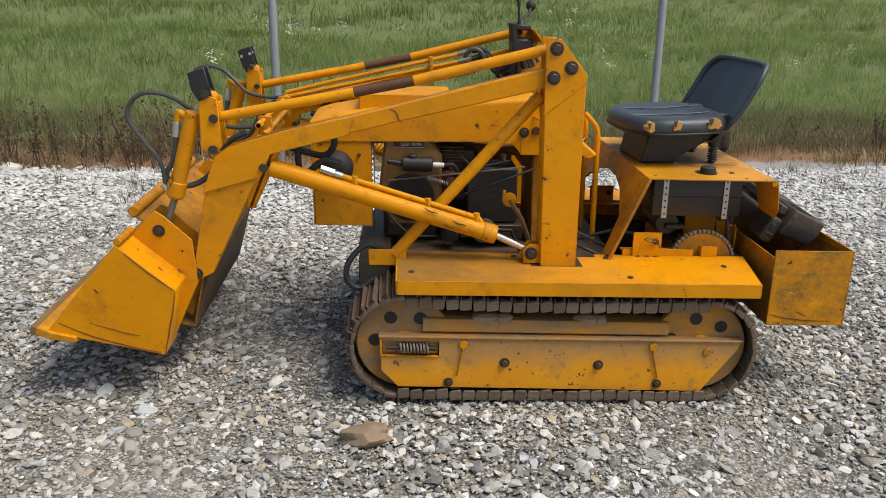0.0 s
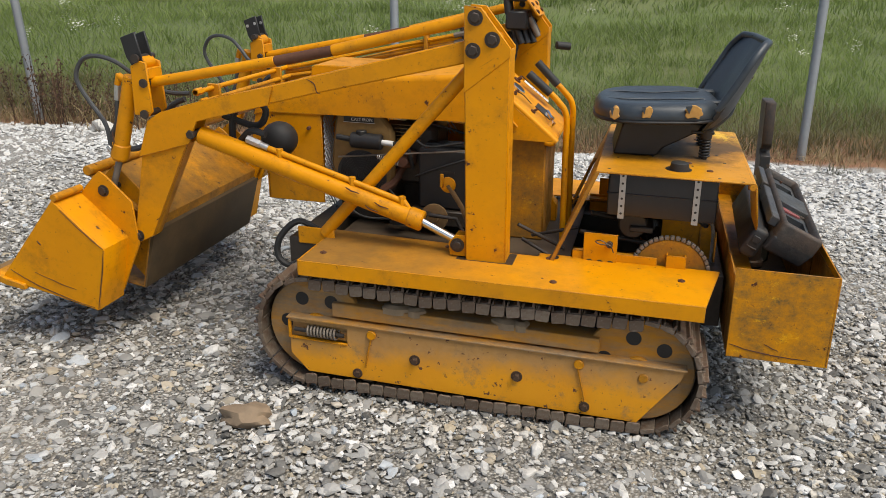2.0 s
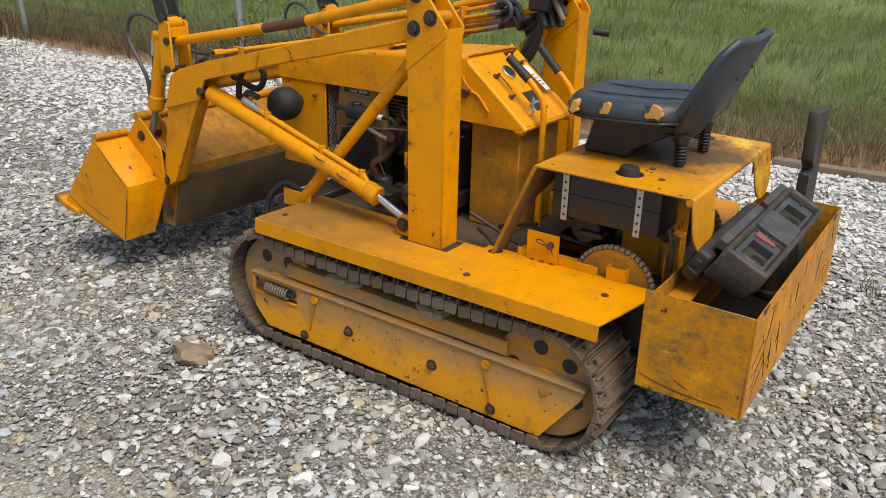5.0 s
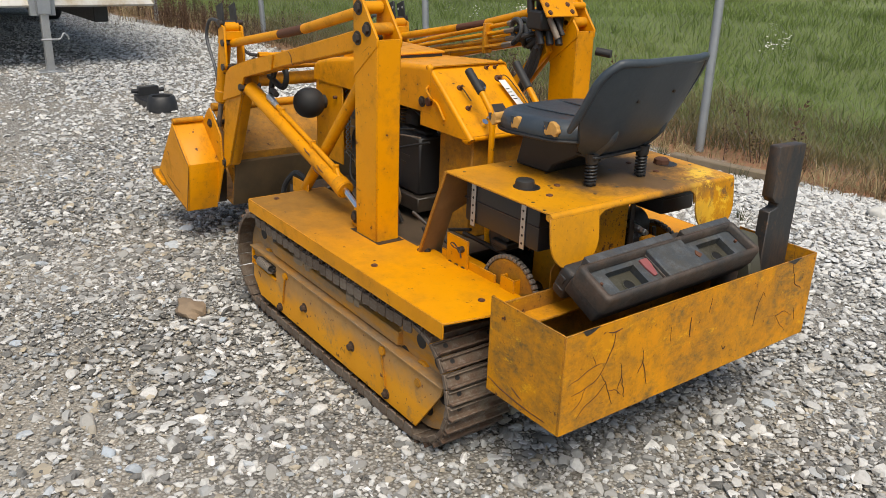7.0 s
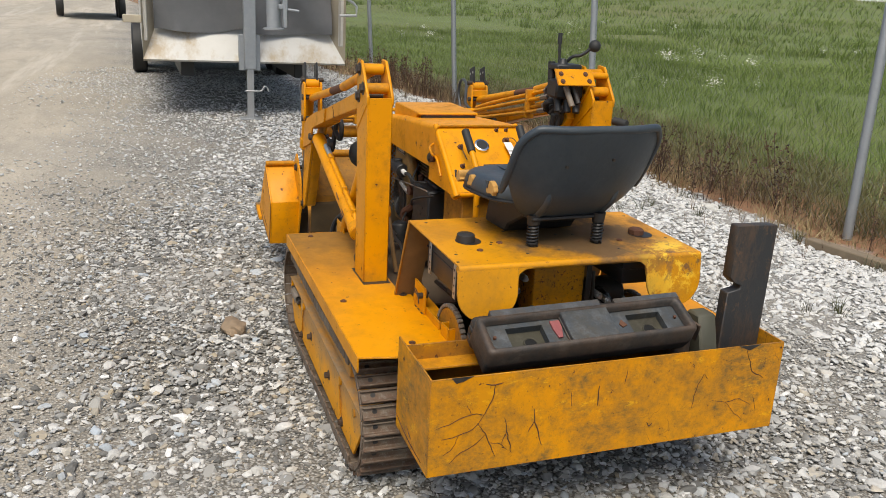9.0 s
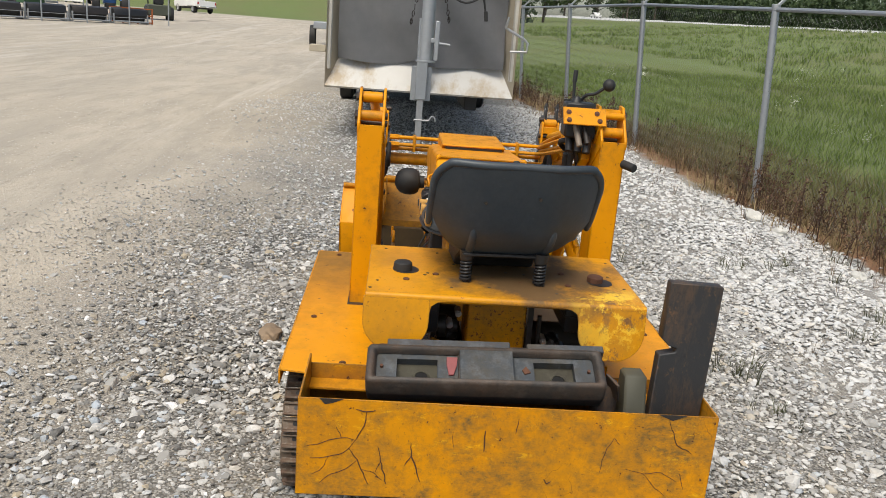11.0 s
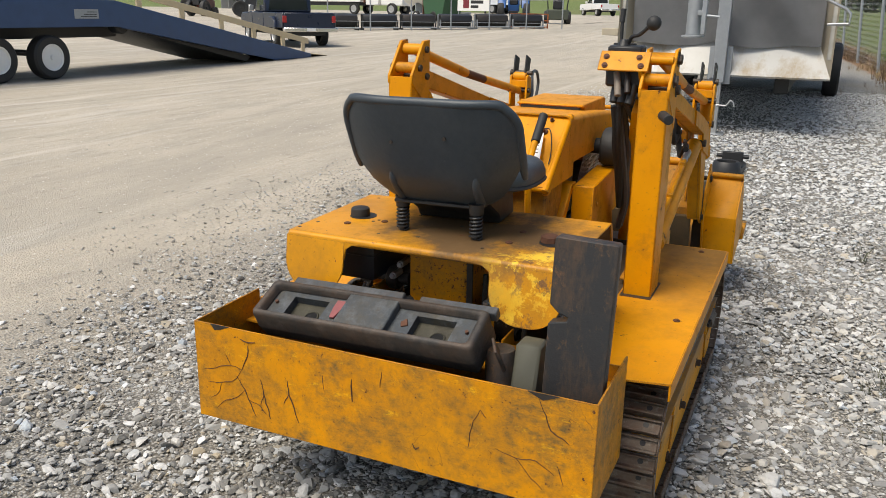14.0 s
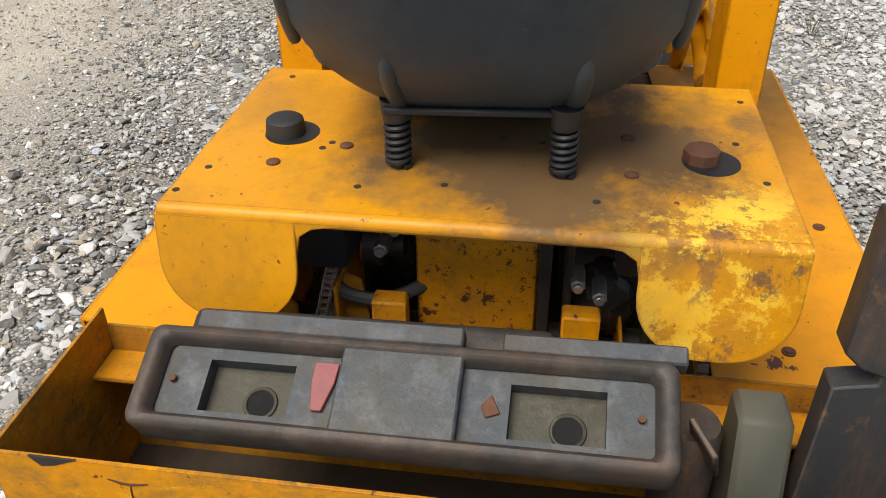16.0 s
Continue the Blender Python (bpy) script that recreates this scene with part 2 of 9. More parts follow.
def prism(poly, a, b, axis="y", bev=0.002):
    """A polygon of two coordinates, drawn out along an axis from a to b."""
    def at(p, t):
        return {"y": (p[0], t, p[1]), "z": (p[0], p[1], t), "x": (t, p[0], p[1])}[axis]
    n = len(poly)
    v = [at(p, a) for p in poly] + [at(p, b) for p in poly]
    f = [tuple(range(n)), tuple(range(2 * n - 1, n - 1, -1))] + [(i, (i + 1) % n, n + (i + 1) % n, n + i) for i in range(n)]
    return bevelled(bm_of(v, f), bev)


def sweep(pts, r, n=10, caps=True):
    """A round bar along a line of points; r is one radius or one for each point."""
    pts = [Vector(p) for p in pts]
    rs = r if isinstance(r, (list, tuple)) else [r] * len(pts)
    bm, rings = bmesh.new(), []
    up = None
    for i, p in enumerate(pts):
        d = (pts[min(i + 1, len(pts) - 1)] - pts[max(i - 1, 0)]).normalized()
        if up is None:
            up = d.orthogonal().normalized()
        up = (up - d * up.dot(d)).normalized()
        side = d.cross(up)
        rings.append([bm.verts.new(p + (up * math.cos(2 * math.pi * k / n) + side * math.sin(2 * math.pi * k / n)) * rs[i]) for k in range(n)])
    for a, b in zip(rings, rings[1:]):
        for k in range(n):
            bm.faces.new((a[k], a[(k + 1) % n], b[(k + 1) % n], b[k]))
    if caps:
        bm.faces.new(rings[0][::-1])
        bm.faces.new(rings[-1])
    bmesh.ops.recalc_face_normals(bm, faces=bm.faces)
    return bm


def rod(p0, p1, r, n=14, lip=0.12):
    p0, p1 = Vector(p0), Vector(p1)
    d = p1 - p0
    e = d.normalized() * min(r * lip, d.length * 0.2)
    return sweep([p0, p0 + e, p1 - e, p1], [r * (1 - lip), r, r, r * (1 - lip)], n)


def smooth_line(pts, k=6):
    pts = [Vector(p) for p in pts]
    q = [pts[0] * 2 - pts[1]] + pts + [pts[-1] * 2 - pts[-2]]
    out = []
    for i in range(1, len(q) - 2):
        for j in range(k):
            t = j / k
            a, b, c, d = q[i - 1:i + 3]
            out.append(0.5 * (2 * b + (c - a) * t + (2 * a - 5 * b + 4 * c - d) * t * t + (3 * b - a - 3 * c + d) * t ** 3))
    return out + [pts[-1]]


def hose(pts, r=0.011, k=6, n=8):
    return sweep(smooth_line(pts, k), r, n)


def coil(p0, p1, radius, wire, turns, n=14):
    p0, p1 = Vector(p0), Vector(p1)
    d = (p1 - p0).normalized()
    u = d.orthogonal().normalized()
    w = d.cross(u)
    m = int(turns * n)
    return sweep([p0 + (p1 - p0) * (i / m) + (u * math.cos(2 * math.pi * i / n) + w * math.sin(2 * math.pi * i / n)) * radius for i in range(m + 1)], wire, 6)


def joined(*bms):
    out = bms[0]
    for b in bms[1:]:
        me = bpy.data.meshes.new("tmp")
        b.to_mesh(me)
        out.from_mesh(me)
        bpy.data.meshes.remove(me)
        b.free()
    return out


def loft(rings, caps=True):
    bm = bmesh.new()
    rv = [[bm.verts.new(p) for p in r] for r in rings]
    n = len(rings[0])
    for a, b in zip(rv, rv[1:]):
        for k in range(n):
            bm.faces.new((a[k], a[(k + 1) % n], b[(k + 1) % n], b[k]))
    if caps:
        bm.faces.new(rv[0][::-1])
        bm.faces.new(rv[-1])
    bmesh.ops.recalc_face_normals(bm, faces=bm.faces)
    return bm


def hexbolt(p, d, r, h, washer=True):
    """A hexagon head on a washer, standing out from p along d."""
    p, d = Vector(p), Vector(d).normalized()
    b = sweep([p - d * 0.004, p + d * h * 0.85, p + d * h], [r, r, r * 0.85], 6)
    return joined(b, sweep([p - d * 0.004, p + d * 0.003], r * 1.45, 16)) if washer else b


def mesh_of(name, bm, mat, sharp=38):
    me = bpy.data.meshes.new(name)
    bm.to_mesh(me)
    bm.free()
    me.materials.append(mat)
    me.polygons.foreach_set("use_smooth", [True] * len(me.polygons))
    me.set_sharp_from_angle(angle=radians(sharp))
    return me


def part(name, bm, mat, parent=None, label="", sharp=38):
    ob = new(name, mesh_of(name, bm, mat, sharp))
    ob.parent = parent
    return tagged(ob, label)


def thing(name, place, label, category, group="", kind=""):
    ob = new(name)
    ob.empty_display_size = 0.2
    ob.location = place if len(place) == 3 else place[:3]
    return tagged(ob, label, category, group, kind)


def soup(name, verts, faces, mat, smooth=False):
    """A mesh object straight from arrays: verts (n, 3), triangles (m, 3)."""
    me = bpy.data.meshes.new(name)
    verts, faces = np.asarray(verts, np.float32), np.asarray(faces, np.int32)
    me.vertices.add(len(verts))
    me.vertices.foreach_set("co", verts.ravel())
    me.loops.add(faces.size)
    me.loops.foreach_set("vertex_index", faces.ravel())
    me.polygons.add(len(faces))
    me.polygons.foreach_set("loop_start", np.arange(0, faces.size, 3, dtype=np.int32))
    me.polygons.foreach_set("use_smooth", np.full(len(faces), smooth))
    me.update(calc_edges=True)
    me.materials.append(mat)
    return new(name, me)


def spread(template, faces, n, place, size, spin, rng, tilt=0.0):
    """Copies of a template mesh, as arrays: place (n, 3), size (n, 3), turned by spin about z and tipped a little."""
    c, s = np.cos(spin), np.sin(spin)
    v = template[None] * size[:, None]
    if np.ndim(tilt) or tilt:
        a, b = rng.normal(0, tilt, n), rng.normal(0, tilt, n)
        y, z = v[..., 1].copy(), v[..., 2].copy()
        v[..., 1], v[..., 2] = y * np.cos(a)[:, None] - z * np.sin(a)[:, None], y * np.sin(a)[:, None] + z * np.cos(a)[:, None]
        x, z = v[..., 0].copy(), v[..., 2].copy()
        v[..., 0], v[..., 2] = x * np.cos(b)[:, None] - z * np.sin(b)[:, None], x * np.sin(b)[:, None] + z * np.cos(b)[:, None]
    x, y = v[..., 0].copy(), v[..., 1].copy()
    v[..., 0], v[..., 1] = x * c[:, None] - y * s[:, None], x * s[:, None] + y * c[:, None]
    v = v + place[:, None]
    f = faces[None] + (np.arange(n) * len(template))[:, None, None]
    return v.reshape(-1, 3), f.reshape(-1, 3)


# ---- the lie of the land ----
def smoothstep(a, b, t):
    t = np.clip((np.asarray(t, float) - a) / (b - a), 0, 1)
    return t * t * (3 - 2 * t)


def fence_y(x):
    return 7.06 + 0.103 * (x + 1.2)


def edge_y(x):
    return fence_y(x) - 0.27 + 0.12 * np.sin(x * 1.3) + 0.07 * np.sin(x * 3.1 + 1)


def field_rise(x, y, out):
    """The field climbs from the fence to the road embankment."""
    t = smoothstep(14, 58, out)
    return 0.045 * out * (1 - t) + (1.45 + 0.0172 * np.hypot(x - 3, y - 3)) * t


def gz(x, y):
    """Height of the ground."""
    x, y = np.asarray(x, float), np.asarray(y, float)
    near = np.where(x > -1, -0.004 - 0.014 * x, 0.010 - 0.027 * (np.maximum(x, -8) + 1))
    near = np.where(x > 5, -0.074, near)
    z = near * (1 - smoothstep(1.5, -8.0, y) * smoothstep(0, -4, x))
    z = z + 1.1 * smoothstep(-6, -85, x)
    out = np.maximum(y - fence_y(np.maximum(x, -120)) - 0.5, 0)
    z = z - 0.06 * smoothstep(-0.6, 0.0, y - edge_y(x)) * (y > 0) + field_rise(x, y, out)
    z = z + 0.10 * np.sin(x * 0.5 + y * 0.3) * smoothstep(1, 8, out) + 0.06 * np.sin(x * 1.1 - y * 0.8) * smoothstep(1, 8, out)
    bank = smoothstep(-88, -125, x) * (1 - smoothstep(0, 8, y))
    return z + 3.6 * bank


# ---- ground ----
def ground_material():
    k = Nodes("yard_ground")
    pos = k.n.new("ShaderNodeNewGeometry").outputs["Position"]
    sep = k.n.new("ShaderNodeSeparateXYZ")
    k.link(pos, sep.inputs[0])
    px, py = sep.outputs[0], sep.outputs[1]
    wob = k.math("MULTIPLY", k.math("SUBTRACT", k.noise(0.6, 5, 0.6, pos), 0.5), 2.2)
    wob2 = k.math("MULTIPLY", k.math("SUBTRACT", k.noise(3.5, 4, 0.6, pos), 0.5), 0.5)
    # crushed stone
    cell = k.voronoi(88, "Color", vec=pos)
    sepc = k.n.new("ShaderNodeSeparateColor")
    k.link(cell, sepc.inputs[0])
    stone = k.ramp(sepc.outputs[0], (0.0, (0.22, 0.21, 0.19)), (0.35, (0.38, 0.365, 0.335)), (0.7, (0.53, 0.515, 0.48)), (1.0, (0.68, 0.67, 0.63)))
    # shade between stones painted in: dark cell borders, then an overall darker base
    gap_shade = k.ramp(k.voronoi(88, "Distance", vec=pos), (0.30, 1.0), (0.70, 0.22))
    stone = k.mix(1.0, stone, gap_shade, "MULTIPLY")
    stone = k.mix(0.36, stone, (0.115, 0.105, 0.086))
    stone = k.mix(k.ramp(k.noise(0.9, 5, 0.6, pos), (0.46, 0.0), (0.68, 0.5)), stone, (0.26, 0.225, 0.17))
    # trodden dirt of the drive
    dirt = k.mix(k.noise(0.8, 8, 0.72, pos, (0.5, 1.3, 1)), (0.375, 0.322, 0.248), (0.560, 0.506, 0.420))
    dirt = k.mix(k.ramp(k.noise(40, 4, 0.7, pos), (0.45, 0.0), (0.7, 0.5)), dirt, (0.27, 0.235, 0.18))
    dirt = k.mix(k.ramp(k.noise(1.6, 7, 0.7, pos, (0.35, 1.5, 1)), (0.46, 0.0), (0.64, 0.6)), dirt, (0.29, 0.262, 0.215))
    dirt = k.mix(k.ramp(k.voronoi(26, "Distance", vec=pos), (0.10, 0.7), (0.22, 0.0)), dirt, (0.52, 0.485, 0.43))
    dirt = k.mix(k.ramp(k.noise(0.22, 7, 0.7, pos, (0.25, 1.6, 1)), (0.46, 0.0), (0.60, 0.65)), dirt, (0.33, 0.298, 0.245))
    dirt = k.mix(k.ramp(k.noise(0.16, 5, 0.6, pos, (0.3, 1.5, 1)), (0.64, 0.0), (0.67, 0.8)), dirt, (0.15, 0.138, 0.118))
    dirt = k.mix(k.ramp(k.noise(5, 8, 0.8, pos, (0.6, 1.3, 1)), (0.56, 0.0), (0.66, 0.55)), dirt, (0.24, 0.215, 0.175))
    dirt = k.mix(k.ramp(k.noise(0.5, 6, 0.7, pos, (0.15, 2.6, 1)), (0.55, 0.0), (0.66, 0.5)), dirt, (0.60, 0.56, 0.49))
    reach = k.ramp(k.math("MULTIPLY", k.math("ADD", px, 4.0), 0.2174), (0.0, 1.0), (1.0, 0.0))
    lim = k.math("ADD", k.math("ADD", k.math("MULTIPLY", reach, 0.35), 1.60), k.math("ADD", wob, wob2))
    drive = k.ramp(k.math("ADD", k.math("MULTIPLY", k.math("SUBTRACT", lim, py), 0.5), 0.5), (0.25, 0.0), (1.0, 1.0))
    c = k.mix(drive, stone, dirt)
    # ground towards the fence lightened in colour to stand in for sky bounce
    sky_bounce = k.ramp(k.math("MULTIPLY", k.math("SUBTRACT", py, k.math("ADD", wob, 4.4)), 0.4), (0.0, 0.0), (1.0, 0.4))
    c = k.mix(sky_bounce, c, (0.46, 0.455, 0.44))
    # red soil and grass beyond the gravel
    edge = k.math("SUBTRACT", py, k.math("ADD", k.math("MULTIPLY", px, 0.103), 6.93))
    soil = k.mix(k.noise(6, 6, 0.7, pos), (0.165, 0.074, 0.036), (0.27, 0.155, 0.085))
    soil = k.mix(k.math("MULTIPLY", k.ramp(k.math("MULTIPLY", k.math("ADD", px, 5.0), 0.3), (0.0, 0.0), (1.0, 0.85)), k.ramp(k.noise(1.3, 4, 0.6, pos), (0.36, 0.25), (0.6, 1.0))), soil, k.mix(k.noise(9, 6, 0.7, pos), (0.25, 0.095, 0.045), (0.40, 0.20, 0.11)))
    straw = k.ramp(k.noise(25, 5, 0.7, pos), (0.48, 0.0), (0.6, 0.9))
    soil = k.mix(k.math("MULTIPLY", straw, 0.6), soil, (0.27, 0.20, 0.10))
    c = k.mix(k.ramp(k.math("ADD", edge, wob2), (0.0, 0.0), (0.12, 1.0)), c, soil)
    turf = k.mix(k.noise(1.2, 6, 0.7, pos), (0.098, 0.135, 0.036), (0.165, 0.205, 0.062))
    turf = k.mix(k.ramp(k.noise(14, 5, 0.7, pos), (0.42, 0.0), (0.66, 0.6)), turf, (0.085, 0.118, 0.034))
    turf = k.mix(k.ramp(k.noise(0.12, 4, 0.6, pos), (0.45, 0.0), (0.65, 0.6)), turf, (0.145, 0.142, 0.055))
    g = k.ramp(k.math("MULTIPLY", k.math("ADD", edge, k.math("MULTIPLY", wob, 0.7)), 0.3), (0.25, 0.0), (0.45, 1.0))
    c = k.mix(g, c, turf)
    far = k.ramp(k.math("MULTIPLY", k.math("ADD", px, 88.0), -0.1), (0.0, 0.0), (0.3, 1.0))
    c = k.mix(far, c, turf)
    h = k.math("ADD", k.math("MULTIPLY", k.voronoi(88, "Distance", vec=pos), -1.3), k.noise(60, 4, 0.6, pos))
    k.bump(h, 0.6, 0.010)
    return k.done(c, 0.92)


def axis(*spans):
    out = [np.linspace(a, b, n, endpoint=False) for a, b, n in spans]
    return np.concatenate(out + [np.array([spans[-1][1]])])


gx = axis((-900, -140, 18), (-140, -20, 70), (-20, 8, 150), (8, 60, 30), (60, 500, 10))
gy = axis((-600, -60, 16), (-60, -2, 50), (-2, 10, 90), (10, 70, 50), (70, 700, 16))
GX, GY = np.meshgrid(gx, gy, indexing="ij")
GZ = gz(GX, GY) + 0.006 * np.sin(GX * 3.3 + 1.7 * np.sin(GY * 2.1)) * np.cos(GY * 2.9)
gv = np.stack([GX, GY, GZ], -1).reshape(-1, 3)
ni, nj = GX.shape
q = (np.arange(ni - 1)[:, None] * nj + np.arange(nj - 1)[None]).ravel()
gf = np.concatenate([np.stack([q, q + nj, q + nj + 1], -1), np.stack([q, q + nj + 1, q + 1], -1)])
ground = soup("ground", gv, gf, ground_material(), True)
tagged(ground, "grey crushed stone yard with a beige dirt drive, red soil and green field", "ground", kind="structure")


# ---- the loader ----
MID, SLOPE = 3.295, 0.022
loader = thing("crawler_loader", (0.4, MID, -0.012), "small worn yellow crawler loader with a raised bucket frame", "loader")


def lz(x, z):
    return z - SLOPE * (x - 0.4) + 0.012


def lp(name, bm, mat, parent=None, label="", sharp=38):
    """A part of the loader, in metres along the machine, from its middle line, and above the ground."""
    for v in bm.verts:
        v.co = Vector((v.co.x - 0.4, v.co.y, lz(v.co.x, v.co.z)))
    return part(name, bm, mat, parent or loader, label, sharp)




# track frames and tracks, one on each side
FRONT, REAR, RAD = (-0.125, 0.218), (0.985, 0.212), 0.196
N_SHOES = 71


def track_point(u):
    """A place on the loop that the shoes follow, u from 0 to 1: x, z, and the angle of the outward normal."""
    (fx, fz), (rx, rz) = FRONT, REAR
    span, arc = rx - fx, math.pi * RAD
    d = u * 2 * (span + arc)
    if d < span:
        sag = 0.014 * math.sin(math.pi * d / span)
        return fx + d, fz + (rz - fz) * d / span + RAD - sag, math.pi / 2
    d -= span
    if d < arc:
        a = math.pi / 2 - d / RAD
        return rx + RAD * math.cos(a), rz + RAD * math.sin(a), a
    d -= arc
    if d < span:
        return rx - d, rz + (fz - rz) * d / span - RAD, -math.pi / 2
    d -= span
    a = -math.pi / 2 - d / RAD
    return fx + RAD * math.cos(a), fz + RAD * math.sin(a), a


def shoe_mesh(width, tabs=True):
    """One steel shoe: a plate across the track with a bent lip, a grouser and two bolt holes."""
    p = 0.0460
    prof = [(-p / 2, 0.0), (-p / 2, 0.006), (p / 2 - 0.009, 0.011), (p / 2 - 0.008, 0.026), (p / 2 - 0.001, 0.027), (p / 2 + 0.001, 0.0)]
    b = joined(prism(prof, -width / 2, width / 2, "y", 0.0015), prism([(-p / 2 + 0.004, 0.004), (-p / 2 + 0.010, 0.004), (-p / 2 + 0.009, 0.0175), (-p / 2 + 0.005, 0.0175)], -width / 2, width / 2, "y", 0.001))
    # ends turned inwards, with rounded corners
    for s in (-1, 1):
        tab = [(-p / 2 + 0.0005, 0.006), (p / 2 - 0.0005, 0.008), (p / 2 - 0.001, -0.026), (p / 2 - 0.006, -0.031), (-p / 2 + 0.005, -0.0325), (-p / 2 + 0.0005, -0.028)]
        if tabs:
            b = joined(b, prism(tab, *sorted((s * width / 2, s * (width / 2 + 0.007))), "y", 0.0015))
        else:
            b = joined(b, box(-p / 2, p / 2, *sorted((s * width / 2, s * (width / 2 + 0.005))), -0.008, 0.007, 0.0015))
    return mesh_of("track_shoe", b, M_SHOE)


def shoe_material():
    """Worn grouser steel, dusty grey here and rusty brown there."""
    k = Nodes("track_shoe_steel")
    rnd = k.n.new("ShaderNodeObjectInfo").outputs["Random"]
    c = k.mix(rnd, (0.105, 0.076, 0.054), (0.185, 0.148, 0.112))
    c = k.mix(k.ramp(k.noise(22, 6, 0.7), (0.42, 0.0), (0.66, 0.85)), c, (0.100, 0.050, 0.028))
    c = k.mix(k.ramp(k.noise(60, 5, 0.7), (0.55, 0.0), (0.75, 0.7)), c, (0.29, 0.265, 0.23))
    k.bump(k.noise(45, 5, 0.7), 0.45, 0.005)
    return k.done(c, 0.62, 0.2)


M_SHOE = shoe_material()


SHOE_W = 0.25
SHOE, SHOE_ROUND = shoe_mesh(SHOE_W), shoe_mesh(SHOE_W, False)
SHOE_HOLE = mesh_of("bolt_hole", sweep([(0, 0, -0.002), (0, 0, 0.0012)], 0.0085, 10), M_BLACK)
for s in (-1, 1):
    ym = s * 0.555
    ya, yb = sorted((s * 0.655, s * 0.663))
    frame_part = lp("track_frame", prism([(-0.218, 0.256), (1.133, 0.246), (1.122, 0.212), (0.996, 0.04), (-0.152, 0.055), (-0.214, 0.122), (-0.214, 0.182), (0.0, 0.178), (0.0, 0.238), (-0.216, 0.242)], ya, yb, "y", 0.001), M_TPLATE, None, "mud-stained yellow side plate of the track frame")
    lp("flange", prism([(-0.222, 0.2565), (1.138, 0.2465), (1.138, 0.252), (-0.222, 0.262)], *sorted((s * 0.672, s * 0.615)), "y", 0.001), M_CHANNEL, frame_part)
    lp("spring_guard", prism([(-0.218, 0.250), (-0.210, 0.250), (-0.210, 0.186), (0.0, 0.181), (0.0, 0.175), (-0.218, 0.180)], *sorted((s * 0.655, s * 0.668)), "y", 0.001), M_YEL, frame_part)
    lp("spring_back", box(-0.209, -0.002, *sorted((s * 0.640, s * 0.646)), 0.183, 0.247, 0.001), M_TPLATE, frame_part)
    lp("tension_spring", coil((-0.145, s * 0.664, 0.214), (-0.035, s * 0.664, 0.2115), 0.0165, 0.0042, 9), M_STEEL, frame_part)
    lp("tension_rod", rod((-0.195, s * 0.664, 0.215), (-0.012, s * 0.664, 0.211), 0.008), M_IRON, frame_part)
    lp("channel", prism([(-0.06, 0.270), (0.86, 0.262), (0.86, 0.312), (-0.06, 0.322)], *sorted((s * 0.645, s * 0.56)), "y", 0.003), M_CHANNEL, frame_part, "muddy yellow channel of the track frame")
    for x, z in ((0.09, 0.229), (0.80, 0.224)):
        lp("grease_cap", rod((x, s * 0.655, z), (x, s * 0.672, z), 0.0165, 18), M_YEL, frame_part)
        lp("strap", sweep([(x - 0.002, s * 0.669, z - 0.016), (x - 0.024 if x < 0.5 else x + 0.024, s * 0.669, z - 0.125)], 0.0035, 6), M_YELD, frame_part)
    lp("grease_cap", rod((1.005, s * 0.655, 0.204), (1.005, s * 0.669, 0.204), 0.0155, 18), M_YELD, frame_part)
    for x, z in ((0.244, 0.155), (0.597, 0.148)):
        lp("hub_bolt", joined(sweep([(x, s * 0.655, z), (x, s * 0.6645, z)], 0.0195, 18), hexbolt((x, s * 0.662, z), (0, s, 0), 0.0125, 0.018, False)), M_RBOLT, frame_part)
    for x, z in ((0.035, 0.075), (0.825, 0.072)):
        lp("roller_bolt", joined(sweep([(x, s * 0.64, z), (x, s * 0.668, z)], 0.0175, 18), hexbolt((x, s * 0.666, z), (0, s, 0), 0.0115, 0.012, False)), M_RBOLT, frame_part)
    # wheels with holes, seen behind the side plate
    for wx, wz, holes in ((*FRONT, (118, 60, 175, 20, 238, 300)), (*REAR, (100, 45, 165, 225, 345, 285))):
        disc = []
        n = 44
        ring_o = [(wx + 0.18 * math.cos(2 * math.pi * i / n), wz + 0.18 * math.sin(2 * math.pi * i / n)) for i in range(n)]
        wheel = lp("idler_wheel" if wx < 0.4 else "drive_wheel", prism(ring_o, *sorted((s * 0.60, s * 0.625)), "y", 0.003), M_CHANNEL, None, "dusty yellow track wheel with round holes")
        for a in holes:
            cx, cz = wx + 0.112 * math.cos(radians(a)), wz + 0.112 * math.sin(radians(a))
            lp("hole", sweep([(cx, s * 0.618, cz), (cx, s * 0.6265, cz)], 0.0245, 18), M_BLACK, wheel, "dark round hole")
        lp("axle_hub", rod((wx, s * 0.50, wz), (wx, s * 0.64, wz), 0.05, 20), M_YELD, wheel)
    for x in (0.06, 0.24, 0.42, 0.60, 0.78):
        lp("track_roller", rod((x, s * 0.47, 0.075), (x, s * 0.64, 0.072), 0.045, 18), M_STEEL)
    # chain and shoes
    loop = [track_point(i / 120) for i in range(121)]
    chain_bm = bmesh.new()
    for y0, y1 in ((0.49, 0.515), (0.575, 0.60)):
        a = [(x - 0.010 * math.cos(t), z - 0.010 * math.sin(t)) for x, z, t in loop[:-1]]
        b = [(x - 0.032 * math.cos(t), z - 0.032 * math.sin(t)) for x, z, t in loop[:-1]]
        n = len(a)
        vs = [chain_bm.verts.new((p[0], s * y, p[1])) for y in (y0, y1) for r in (a, b) for p in r]
        for i in range(n):
            j = (i + 1) % n
